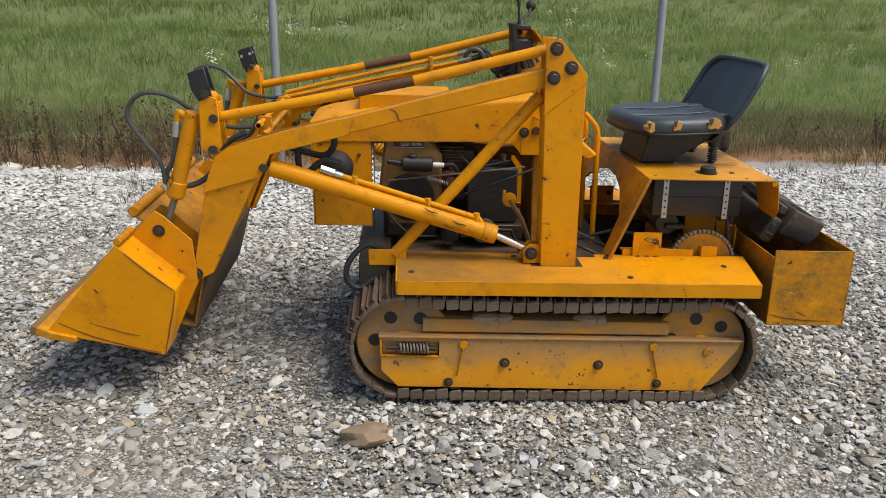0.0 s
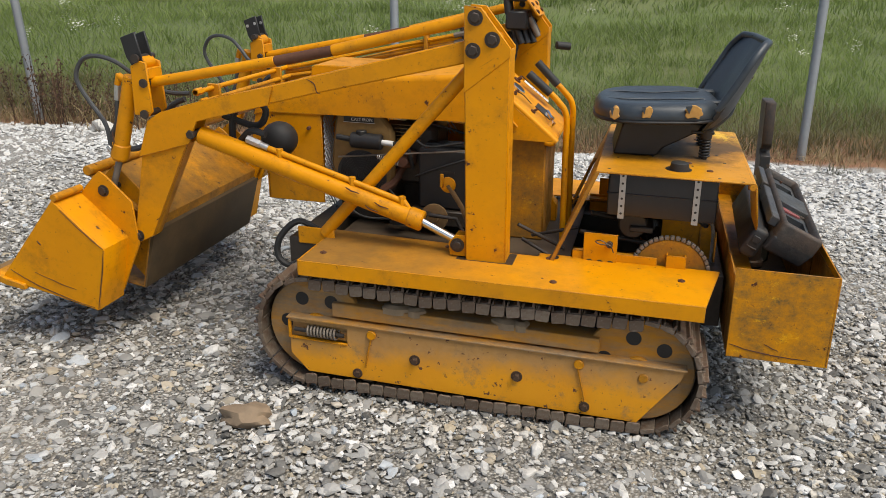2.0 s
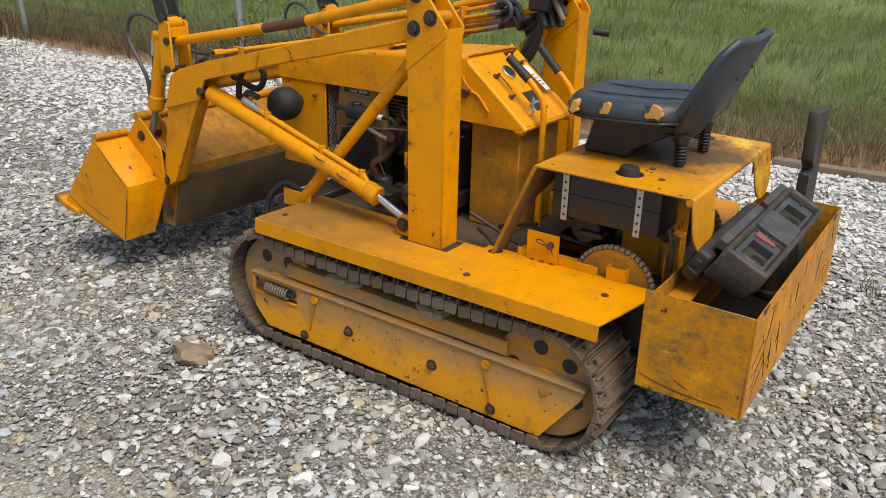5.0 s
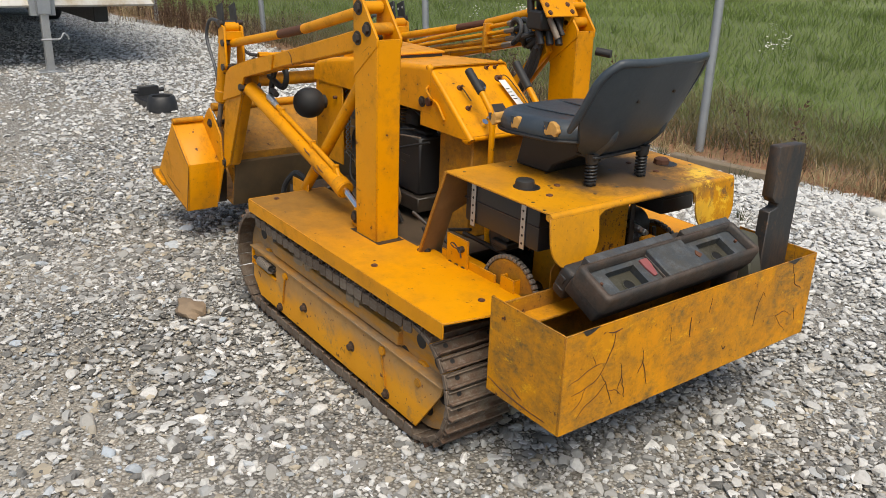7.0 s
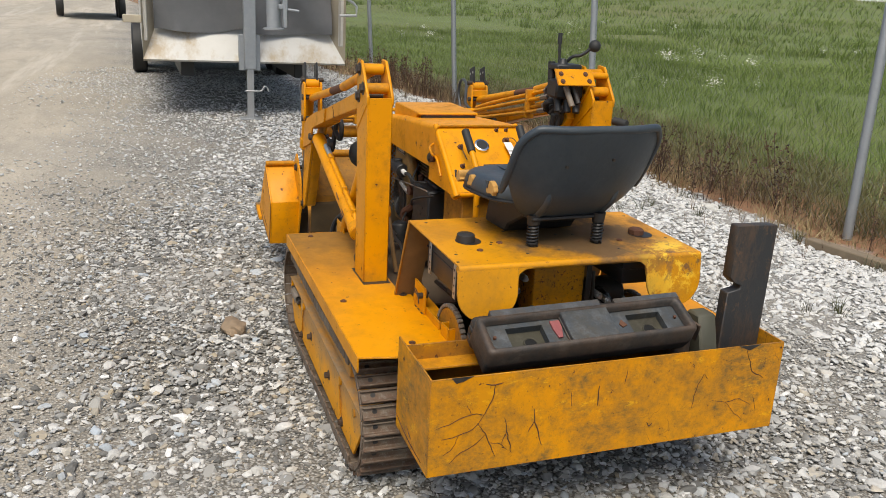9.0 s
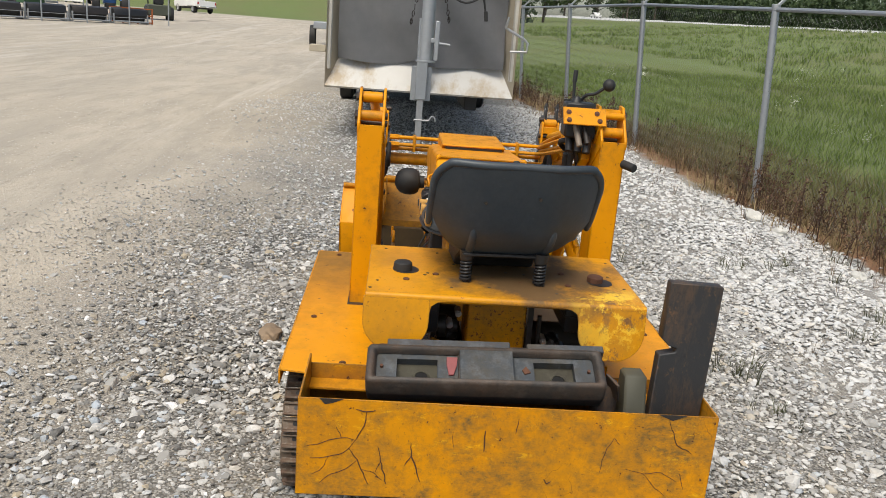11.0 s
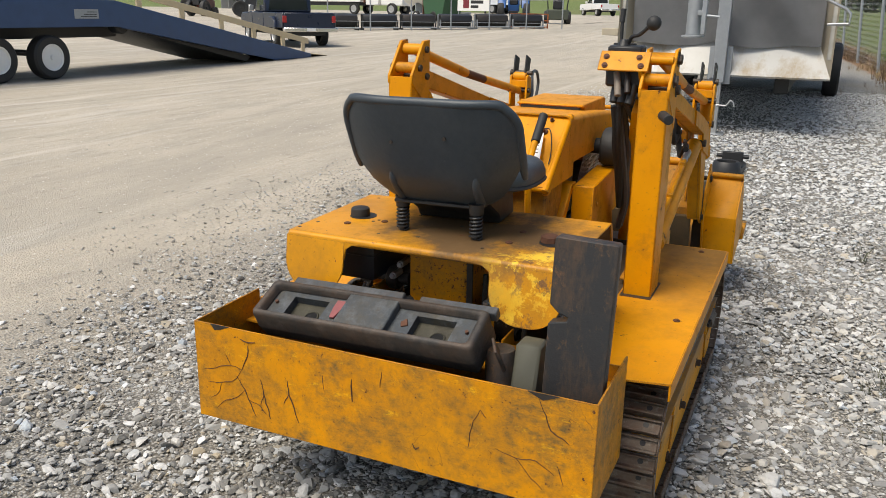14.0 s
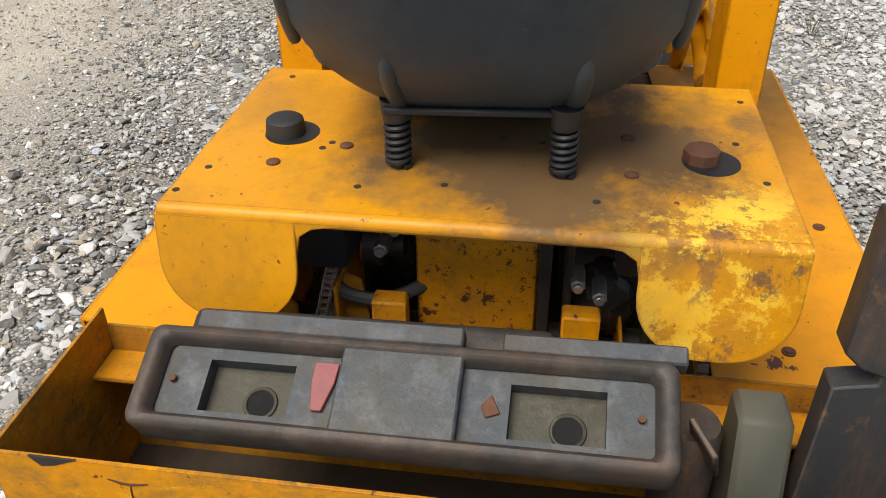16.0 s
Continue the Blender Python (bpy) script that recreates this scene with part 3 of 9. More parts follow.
            for r0, r1 in ((0, 1), (1, 3), (3, 2), (2, 0)):
                chain_bm.faces.new((vs[r0 * n + i], vs[r0 * n + j], vs[r1 * n + j], vs[r1 * n + i]))
    bmesh.ops.recalc_face_normals(chain_bm, faces=chain_bm.faces)
    track = lp("track", chain_bm, M_STEEL, None, "muddy steel crawler track with plate shoes")
    rng = random.Random(3 + s)
    for i in range(N_SHOES):
        x, z, a = track_point((i + 0.5) / N_SHOES)
        ob = new("shoe", SHOE if FRONT[0] - 0.02 < x < REAR[0] + 0.02 else SHOE_ROUND)
        ob.parent = track
        x2, z2 = x - 0.4, lz(x, z)
        nrm = Vector((math.cos(a), 0, math.sin(a)))
        tan = Vector((math.sin(a), 0, -math.cos(a)))
        side = nrm.cross(tan)
        m = Matrix((tan, side, nrm)).transposed().to_4x4()
        m.translation = (x2, ym, z2)
        for hy in (-0.085, 0.085):
            hole = new("bolt_hole", SHOE_HOLE)
            hole.parent, hole.location = ob, (-0.003, hy, 0.0085)
        ob.matrix_local = m @ pose(0, 0, 0, rng.uniform(-1.4, 1.4), rng.uniform(-6, 6), 0)
    # dried mud lying on the frame
    for x, w in ((0.17, 0.058), (0.24, 0.03), (0.55, 0.042), (0.60, 0.028)):
        lump = [[(x + w * math.cos(t) * (1 + 0.2 * math.sin(3 * t + x * 9)), s * 0.622 + 0.030 * math.sin(t), h - 0.008 * x) for t in [2 * math.pi * k / 14 for k in range(14)]] for h in (0.308, 0.330)]
        lump.append([(x + (p[0] - x) * 0.62, s * 0.622 + (p[1] - s * 0.622) * 0.6, 0.340 - 0.008 * x) for p in lump[0]])
        lp("mud_lump", loft(lump), M_CLAY, track, "dried mud lump")
    # fender: a plate with a skirt turned down on its outer edge and a slot for the post
    top = 0.487
    plan = [(-0.153, s * 0.70), (1.168, s * 0.70), (1.228, s * 0.37), (0.62, s * 0.37), (0.62, s * 0.405), (0.365, s * 0.405), (0.365, s * 0.37), (-0.158, s * 0.345)]
    fender = lp("fender", prism(plan, top - 0.006, top, "z", 0.001), M_FENDER, None, "yellow steel track fender with a grimy walked-on top")
    lp("skirt", prism([(-0.153, top - 0.052), (1.168, top - 0.052), (1.168, top + 0.0005), (-0.153, top + 0.0005)], *sorted((s * 0.694, s * 0.7005)), "y", 0.001), M_YEL, fender)
    lp("end_lip", prism([(-0.158, top - 0.05), (-0.15, top - 0.05), (-0.15, top), (-0.158, top)], *sorted((s * 0.694, s * 0.36)), "y", 0.001), M_YEL, fender)
    for x, y in ((0.70, 0.635), (0.30, 0.41), (0.66, 0.42), (1.10, 0.5), (-0.1, 0.6)):
        lp("fender_bolt", hexbolt((x, s * y, top), (0, 0, 1), 0.008, 0.006), M_RUST, fender)

# main frame between the tracks
frame_body = lp("frame", joined(box(-0.26, 1.22, -0.34, -0.28, 0.30, 0.45), box(-0.26, 1.22, 0.28, 0.34, 0.30, 0.45), box(-0.30, -0.18, -0.44, 0.44, 0.36, 0.475), box(0.3, 0.4, -0.44, 0.44, 0.25, 0.4), box(1.12, 1.24, -0.4, 0.4, 0.3, 0.48)), M_GREASE, None, "grimy dark steel main frame")
lp("floor_plate", box(-0.15, 0.72, -0.40, 0.40, 0.452, 0.46, 0.001), plain("oil_soaked_floor", (0.085, 0.058, 0.034), 0.75, 0, 0.6, 12, 0.3), frame_body, "oil-soaked steel floor plate")
lp("front_bracket", box(-0.262, -0.12, -0.445, -0.438, 0.455, 0.52), M_YEL, frame_body)
lp("front_bracket", box(-0.262, -0.12, 0.438, 0.445, 0.455, 0.52), M_YEL, frame_body)
lp("belly_plate", box(-0.2, 1.15, -0.42, 0.42, 0.2, 0.21, 0.001), M_GREASE, frame_body)
for s in (-1, 1):
    lp("axle_tube", rod((0.985, 0, 0.212), (0.985, s * 0.62, 0.212), 0.04), M_MUD)
    lp("cross_tube", rod((-0.125, 0, 0.218), (-0.125, s * 0.62, 0.218), 0.035), M_MUD)

# lift posts
for s in (-1, 1):
    y0, y1 = sorted((s * 0.418, s * 0.515))
    post_part = lp("lift_post", prism([(0.385, 0.46), (0.522, 0.46), (0.520, 1.196), (0.374, 1.082)], y0, y1, "y", 0.004), M_YEL, None, "square yellow steel lift post")
    lp("post_slot", box(0.352, 0.548, *sorted((s * 0.412, s * 0.521)), 0.4865, 0.4876, 0), M_GREASE, post_part, "dark slot in the fender round the post")
    for y in (s * 0.4145, s * 0.507):
        lp("cheek_plate", prism([(0.373, 1.05), (0.521, 1.17), (0.522, 1.198), (0.425, 1.318), (0.372, 1.321)], *sorted((y, y + s * 0.0108)), "y", 0.002), M_YEL, post_part)
    for x, z in ((0.408, 1.286), (0.463, 1.222), (0.402, 1.186)):
        lp("pivot_pin", joined(rod((x, s * 0.405, z), (x, s * 0.53, z), 0.0125), hexbolt((x, s * 0.517, z), (0, s, 0), 0.017, 0.014, True)), M_BOLT, post_part)
    lp("spacer_bar", rod((0.463, s * 0.42, 1.222), (0.463, s * 0.51, 1.222), 0.02), M_YELD, post_part)
    lp("top_roller", rod((0.408, s * 0.428, 1.286), (0.408, s * 0.506, 1.286), 0.021), M_YEL, post_part)
    lp("cylinder_lug", prism([(0.325, 0.49), (0.39, 0.49), (0.39, 0.565), (0.345, 0.565), (0.32, 0.535)], *sorted((s * 0.44, s * 0.452)), "y", 0.002), M_YEL, post_part)
    lp("cylinder_lug", prism([(0.325, 0.49), (0.39, 0.49), (0.39, 0.565), (0.345, 0.565), (0.32, 0.535)], *sorted((s * 0.485, s * 0.497)), "y", 0.002), M_YEL, post_part)
    lp("lug_bolt", joined(rod((0.352, s * 0.43, 0.53), (0.352, s * 0.505, 0.53), 0.012), hexbolt((0.352, s * 0.498, 0.53), (0, s, 0), 0.017, 0.012)), M_BOLT, post_part)
    lp("brace", rod((0.375, s * 0.43, 1.115), (-0.165, s * 0.43, 0.495), 0.0225), M_YEL, post_part, "yellow round brace of the lift post")
    # boom with its knee plate and the leg down to the bucket
    boom = lp("boom", prism([(0.41, 1.223), (-0.173, 1.068), (-0.554, 0.968), (-0.72, 0.918), (-0.75, 0.86), (-0.598, 0.894), (-0.154, 1.013), (0.41, 1.151)], *sorted((s * 0.435, s * 0.492)), "y", 0.004), M_YEL, None, "yellow box-section loader boom, bent at the knee")
    for y in (s * 0.4955, s * 0.425):
        lp("knee_plate", prism([(-0.30, 1.032), (-0.554, 0.972), (-0.745, 0.914), (-0.80, 0.880), (-0.852, 0.742), (-0.640, 0.806), (-0.602, 0.890), (-0.32, 0.966)], *sorted((y - 0.004, y + 0.004)), "y", 0.0015), M_YEL, boom)
    lp("boom_leg", joined(prism([(-0.844, 0.752), (-0.655, 0.805), (-0.838, 0.435), (-0.925, 0.388)], *sorted((s * 0.478, s * 0.490)), "y", 0.002), prism([(-0.70, 0.79), (-0.655, 0.805), (-0.838, 0.435), (-0.862, 0.42)], *sorted((s * 0.430, s * 0.478)), "y", 0.002), prism([(-0.844, 0.752), (-0.72, 0.785), (-0.87, 0.42), (-0.925, 0.388)], *sorted((s * 0.428, s * 0.440)), "y", 0.002)), M_YEL, boom, "yellow channel leg of the boom")
    lp("knee_pin", joined(rod((-0.628, s * 0.41, 0.842), (-0.628, s * 0.507, 0.842), 0.0135), hexbolt((-0.628, s * 0.499, 0.842), (0, s, 0), 0.0165, 0.012, False)), M_BOLT, boom)
    # lift cylinder
    c0, c1, c2 = Vector((-0.612, s * 0.462, 0.836)), Vector((0.215, s * 0.462, 0.592)), Vector((0.352, s * 0.462, 0.53))
    lift = lp("lift_cylinder", rod(c0, c1, 0.0335, 20), M_YEL, None, "yellow hydraulic lift cylinder with a chrome rod")
    lp("piston_rod", rod(c1, c2, 0.0145, 14), M_CHROME, lift, "bright chrome piston rod")
    lp("gland", rod(c1 - (c1 - c0).normalized() * 0.05, c1 + (c1 - c0).normalized() * 0.006, 0.0365, 20), M_YELD, lift)
    along = (c1 - c0).normalized()
    up = Vector((0, 0, 1))
    off = up * 0.048
    lp("feed_pipe", sweep([c0 + along * 0.27 + off, c0 + along * 0.80 + off * 0.94, c0 + along * 0.825 + off * 0.3], 0.0105, 10), M_YEL, lift)
    lp("hose_end", joined(rod(c0 + along * 0.19 + off * 1.1, c0 + along * 0.245 + off * 1.05, 0.015, 6), rod(c0 + along * 0.24 + off * 1.05, c0 + along * 0.275 + off, 0.012, 10)), M_ZINC, lift)
    for d in (0.32, 0.60, 0.79):
        lp("pipe_clip", rod(c0 + along * d + off * 0.6, c0 + along * d + off * 1.3, 0.013, 8), M_YEL, lift)
    # bell crank, link tube and bucket cylinder
    crank = lp("bell_crank", prism([(-0.842, 0.90), (-0.788, 0.896), (-0.768, 0.915), (-0.775, 1.085), (-0.80, 1.092), (-0.838, 1.072)], *sorted((s * 0.497, s * 0.508)), "y", 0.002), M_YEL, None, "yellow bell crank between link and bucket cylinder")
    lp("crank_plate", prism([(-0.842, 0.90), (-0.788, 0.896), (-0.768, 0.915), (-0.775, 1.085), (-0.80, 1.092), (-0.838, 1.072)], *sorted((s * 0.412, s * 0.423)), "y", 0.002), M_YEL, crank)
    lp("crank_tube", rod((-0.808, s * 0.425, 1.082), (-0.808, s * 0.495, 1.082), 0.024), M_YEL, crank)
    lp("web", prism([(-0.80, 1.03), (-0.772, 1.03), (-0.772, 1.066), (-0.80, 1.066)], *sorted((s * 0.42, s * 0.50)), "y", 0.002), M_YEL, crank)
    for y in (s * 0.43, s * 0.49):
        lp("drilled_tab", prism([(-0.835, 1.07), (-0.79, 1.083), (-0.812, 1.19), (-0.872, 1.168), (-0.855, 1.10)], *sorted((y, y + s * 0.009)), "y", 0.002), M_BLACK, crank, "black drilled steel tab")
        for t in (-0.018, 0.018):
            lp("tab_hole", rod((-0.836 + t * 1.05, y - 0.001, 1.150 + t * 0.35), (-0.836 + t * 1.05, y + s * 0.0098 + 0.001, 1.150 + t * 0.35), 0.007, 12), M_ZINC, crank)
    for x, z in ((-0.79, 1.015), (-0.80, 0.905), (-0.812, 1.10)):
        lp("crank_pin", joined(rod((x, s * 0.40, z), (x, s * 0.513, z), 0.012), sweep([(x, s * 0.507, z), (x, s * 0.515, z)], 0.0155, 16)), M_BOLT, crank)
    link = lp("link_tube", rod((-0.79, s * 0.462, 1.012), (-0.30, s * 0.462, 1.112), 0.0185), M_YEL, crank, "yellow round link tube with a rust-bare middle")
    lp("bare_stretch", rod((-0.30, s * 0.462, 1.112), (-0.09, s * 0.462, 1.157), 0.0178), M_RUST, link)
    lp("link_end", rod((-0.09, s * 0.462, 1.157), (0.405, s * 0.462, 1.284), 0.0195), M_YEL, link)
    d0, d1, d2 = Vector((-0.868, s * 0.462, 1.03)), Vector((-0.962, s * 0.462, 0.715)), Vector((-1.012, s * 0.462, 0.585))
    bcyl = lp("bucket_cylinder", rod(d0, d1, 0.0285, 18), M_YEL, crank, "yellow bucket cylinder")
    lp("cylinder_collar", rod(d1 + (d0 - d1) * 0.02, d1 + (d0 - d1) * 0.2, 0.034, 18), M_YEL, bcyl)
    lp("cylinder_rod", rod(d1, d2, 0.0125), M_STEEL, bcyl)
    lp("elbow", joined(rod(d0 + Vector((-0.02, 0, -0.02)), d0 + Vector((-0.055, 0, 0.0)), 0.013), rod(d0 + Vector((-0.05, 0, 0.004)), d0 + Vector((-0.062, 0, -0.035)), 0.012)), M_YEL, bcyl)
    lp("hose_fitting", rod(d0 + Vector((-0.062, 0, -0.035)), d0 + Vector((-0.07, 0, -0.09)), 0.0125, 8), M_ZINC, bcyl)
    lp("hydraulic_hose", hose([d0 + Vector((-0.07, 0, -0.09)), d0 + Vector((-0.085, -s * 0.005, -0.17)), d0 + Vector((-0.12, -s * 0.01, -0.24)), d0 + Vector((-0.05, -s * 0.02, -0.275)), d0 + Vector((0.03, -s * 0.045, -0.235)), d0 + Vector((0.10, -s * 0.06, -0.12)), (-0.70, s * 0.40, 0.95)], 0.0105), M_HOSE, bcyl, "black hydraulic hose")
    lp("hydraulic_hose", hose([d1 + Vector((-0.03, 0, 0.03)), (-0.995, s * 0.462, 0.82), (-1.012, s * 0.462, 0.866), (-1.055, s * 0.462, 0.924), (-1.096, s * 0.462, 0.99), (-1.096, s * 0.460, 1.036), (-1.064, s * 0.458, 1.08), (-1.010, s * 0.455, 1.094), (-0.945, s * 0.445, 1.078), (-0.89, s * 0.425, 1.035), (-0.835, s * 0.405, 0.988), (-0.75, s * 0.40, 0.968), (-0.68, s * 0.395, 0.97)], 0.0082, 4), M_HOSE, bcyl, "black looping hydraulic hose")
    lp("hose_fitting", rod(d1 + Vector((-0.005, 0, 0.01)), d1 + Vector((-0.04, 0, 0.05)), 0.0125, 8), M_ZINC, bcyl)

# bucket
A, B, C, D = (-1.405, 0.262), (-1.130, 0.592), (-0.938, 0.425), (-0.996, 0.175)
B2, C2, D2 = (-1.125, 0.645), (-0.868, 0.475), (-0.935, 0.195)


def shell(poly, y0, y1, t=0.009):
    """A folded sheet along a line of points, of thickness t, from y0 to y1."""
    n = len(poly)
    cx, cz = sum(p[0] for p in poly) / n, sum(p[1] for p in poly) / n
    inner = []
    for i, p in enumerate(poly):
        q = Vector((cx - p[0], cz - p[1])).normalized() * t
        inner.append((p[0] + q.x, p[1] + q.y))
    return prism(list(poly) + inner[::-1], y0, y1, "y", 0.0008)


bucket = lp("bucket", shell([A, D2, C2, B2], -0.445, 0.445), M_YELF, None, "yellow loader bucket with a dirty back")
for s in (-1, 1):
    lp("bucket_end", prism([A, D, C, B], *sorted((s * 0.648, s * 0.657)), "y", 0.0015), M_YEL, bucket, "yellow end plate of the bucket")
    lp("end_back", shell([A, D, C, B], *sorted((s * 0.50, s * 0.649))), M_YEL, bucket)
    lp("ear_plate", prism([(-1.20, 0.50), (-1.055, 0.655), (-1.03, 0.675), (-1.0, 0.655), (-0.905, 0.565), (-0.895, 0.40), (-0.99, 0.20)], *sorted((s * 0.494, s * 0.503)), "y", 0.0015), M_YEL, bucket, "yellow ear plate of the bucket")
    lp("ear_plate", prism([(-1.20, 0.50), (-1.055, 0.655), (-1.03, 0.675), (-1.0, 0.655), (-0.905, 0.565), (-0.895, 0.40), (-0.95, 0.22)], *sorted((s * 0.400, s * 0.409)), "y", 0.0015), M_YELD, bucket)
    lp("gap_floor", shell([A, (-1.02, 0.19), (-1.0, 0.35), (-1.14, 0.56)], *sorted((s * 0.44, s * 0.50))), M_GREASE, bucket)
    lp("ear_bolt", joined(rod((-1.02, s * 0.40, 0.600), (-1.02, s * 0.508, 0.600), 0.012), hexbolt((-1.02, s * 0.503, 0.600), (0, s, 0), 0.0155, 0.011)), M_BOLT, bucket)
    lp("rolled_edge", rod((-1.122, s * 0.655, 0.602), (-1.122, s * 0.50, 0.602), 0.014), M_YELD, bucket)
    lp("pivot_bolt", hexbolt((-0.90, s * 0.49, 0.43), (0, s, 0), 0.016, 0.012), M_BOLT, bucket)
lp("back_lip", rod((-1.122, -0.45, 0.655), (-1.122, 0.45, 0.655), 0.02, 14), M_YELD, bucket)
lp("cutting_edge", prism([(-1.455, 0.262), (-1.38, 0.238), (-1.30, 0.227), (-1.30, 0.248), (-1.38, 0.264), (-1.448, 0.292)], -0.672, 0.672, "y", 0.002), M_YELD, bucket, "worn yellow cutting edge")
for y0, y1 in ((-0.672, -0.45), (-0.45, 0.0), (0.0, 0.45), (0.45, 0.672)):
    lp("bare_edge", prism([(-1.457, 0.262), (-1.438, 0.2555), (-1.431, 0.286), (-1.450, 0.294)], y0 - (0.0015 if y0 < -0.6 else 0), y1 + (0.0015 if y1 > 0.6 else 0), "y", 0.001), M_MUD, bucket, "worn brown tip")
# dirt strip coloured darker to paint in shade on the downward-facing back
lp("shaded_dirt", prism([(D2[0] - 0.008, D2[1] - 0.002), (D2[0] + 0.005, D2[1] - 0.002), (C2[0] + 0.0045, C2[1] - 0.045), (C2[0] - 0.012, C2[1] - 0.035)], -0.443, 0.443, "y", 0.0005), plain("shaded_dirt", (0.105, 0.066, 0.028), 0.85, 0, 0.7, 9, 0.6), bucket, "dirt on the lower back, coloured darker for its shade")

# hood, cowl and dash
HL, HR = -0.205, 0.163
HOOD = [(-0.497, 0.940), (-0.490, 0.960), (-0.47, 0.971), (-0.42, 0.985), (-0.29, 1.010), (-0.10, 1.034), (0.05, 1.048), (0.25, 1.064), (0.402, 1.075)]


def hood_ring(x, top, t=0.005, r=0.022):
    """A cross-section of the hood: a bent sheet, open below."""
    low = 0.884 + 0.016 * (x + 0.5) / 0.9
    ring = []
    for off, way in ((0.0, 1), (t, -1)):
        arc = [(HL + off, low)]
        for cy, a0, a1 in ((HL + r, 180, 90), (HR - r, 90, 0)):
            for k in range(6):
                a = radians(a0 + (a1 - a0) * k / 5)
                arc.append((cy + (r - off) * math.cos(a), top - r + (r - off) * math.sin(a)))
        arc.append((HR - off, low))
        ring += [(x, y, z) for y, z in arc[::way]]
    return ring


hood = lp("hood", joined(loft([hood_ring(x, z) for x, z in HOOD]), prism([(HL + 0.003, 0.887), (HR - 0.003, 0.887), (HR - 0.004, 0.925), (HR - 0.02, 0.938), (HL + 0.02, 0.938), (HL + 0.004, 0.925)], -0.497, -0.491, "x", 0.001)), M_YEL, None, "yellow sheet-steel engine hood")
lp("scoop", prism([(-0.302, 1.000), (-0.296, 1.060), (-0.280, 1.068), (0.055, 1.071), (0.066, 1.068), (0.066, 1.061), (0.045, 1.058), (0.03, 1.040)], -0.165, 0.112, "y", 0.010), M_YEL, hood, "raised yellow air scoop")
lp("scoop_mouth", box(0.0500, 0.0625, -0.150, 0.098, 1.0475, 1.0605, 0), M_BLACK, hood)
lp("hood_bolt", hexbolt((0.352, HL - 0.001, 0.937), (0, -1, 0), 0.014, 0.01), M_BOLT, hood)
cowl = lp("front_cowl", joined(box(-0.483, -0.253, HL + 0.006, HL + 0.014, 0.540, 0.905, 0.002), box(-0.483, -0.253, HR - 0.014, HR - 0.006, 0.540, 0.905, 0.002), box(-0.490, -0.483, HL + 0.006, HR - 0.006, 0.54, 0.905, 0.002)), M_YEL, None, "yellow front cowl")
mesh_bars = []
for i in range(13):
    z0 = 0.60 + 0.022 * i
    for a in (1, -1):
        mesh_bars.append(sweep([(-0.249 + 0.0, HL + 0.02, z0), (-0.249, HL + 0.12, z0 + a * 0.11)], 0.0028, 4))
lp("mesh_screen", joined(*mesh_bars), M_ZINC, cowl, "diamond mesh engine screen")
side_bars = []
for i in range(22):
    x0 = -0.26 + 0.018 * i
    for a in (1, -1):
        side_bars.append(sweep([(x0, HR - 0.018, 0.905), (x0 + a * 0.09, HR - 0.018, 0.78)], 0.0022, 4))
lp("mesh_screen", joined(*side_bars), M_ZINC, cowl, "diamond mesh engine screen")
lp("muffler", loft([[(-0.385 + r * math.cos(2 * math.pi * k / 24), y, 0.802 + r * math.sin(2 * math.pi * k / 24)) for k in range(24)] for y, r in ((-0.215, 0.03), (-0.238, 0.032), (-0.242, 0.050), (-0.258, 0.061), (-0.280, 0.066), (-0.305, 0.066), (-0.330, 0.058), (-0.348, 0.042), (-0.357, 0.022), (-0.359, 0.006))]), M_RUBBER, cowl, "round dark air-cleaner canister")
lp("muffler", loft([[(0.02 + r * math.cos(2 * math.pi * k / 24), y, 0.908 + r * math.sin(2 * math.pi * k / 24)) for k in range(24)] for y, r in ((0.13, 0.03), (0.188, 0.032), (0.192, 0.062), (0.198, 0.073), (0.21, 0.077), (0.285, 0.077), (0.305, 0.072), (0.318, 0.055), (0.322, 0.01))]), M_RUBBER, cowl, "round dark silencer canister")
lp("cowl_bolt", rod((-0.30, HL - 0.012, 0.835), (-0.30, HL + 0.004, 0.835), 0.007), M_RUST, cowl)
dash = lp("dash_panel", prism([(0.388, 1.0685), (0.640, 0.862), (0.634, 0.856), (0.382, 1.060)], HL + 0.0126, HR - 0.0126, "y", 0.001), M_YEL, None, "sloping yellow dash panel with gauge and switches")
for y, s in ((HL, 1), (HR, -1)):
    lp("dash_side", prism([(0.385, 1.048), (0.632, 0.852), (0.60, 0.846), (0.34, 0.846), (0.34, 1.050)], *sorted((y + s * 0.0005, y + s * 0.0045)), "y", 0.001), M_YEL, dash)
    lp("rolled_edge", sweep(smooth_line([(0.374, y + s * 0.0130, 1.062), (0.390, y + s * 0.0130, 1.052), (0.620, y + s * 0.0130, 0.8645), (0.632, y + s * 0.0130, 0.850), (0.620, y + s * 0.0130, 0.842), (0.600, y + s * 0.0130, 0.846)], 3), 0.0128, 12), M_YEL, dash)
lp("rolled_edge", sweep([(0.632, HL + 0.013, 0.8525), (0.632, HR - 0.013, 0.8525)], 0.0105, 12), M_YEL, dash)


def on_dash(u, y, h=0.0):
    """A place on the dash: u down the slope from 0 to 1, y across, h above it."""
    p = Vector((0.388, y, 1.0685)).lerp(Vector((0.640, y, 0.862)), u)
    return p + Vector((0.625, 0, 0.78)) * h


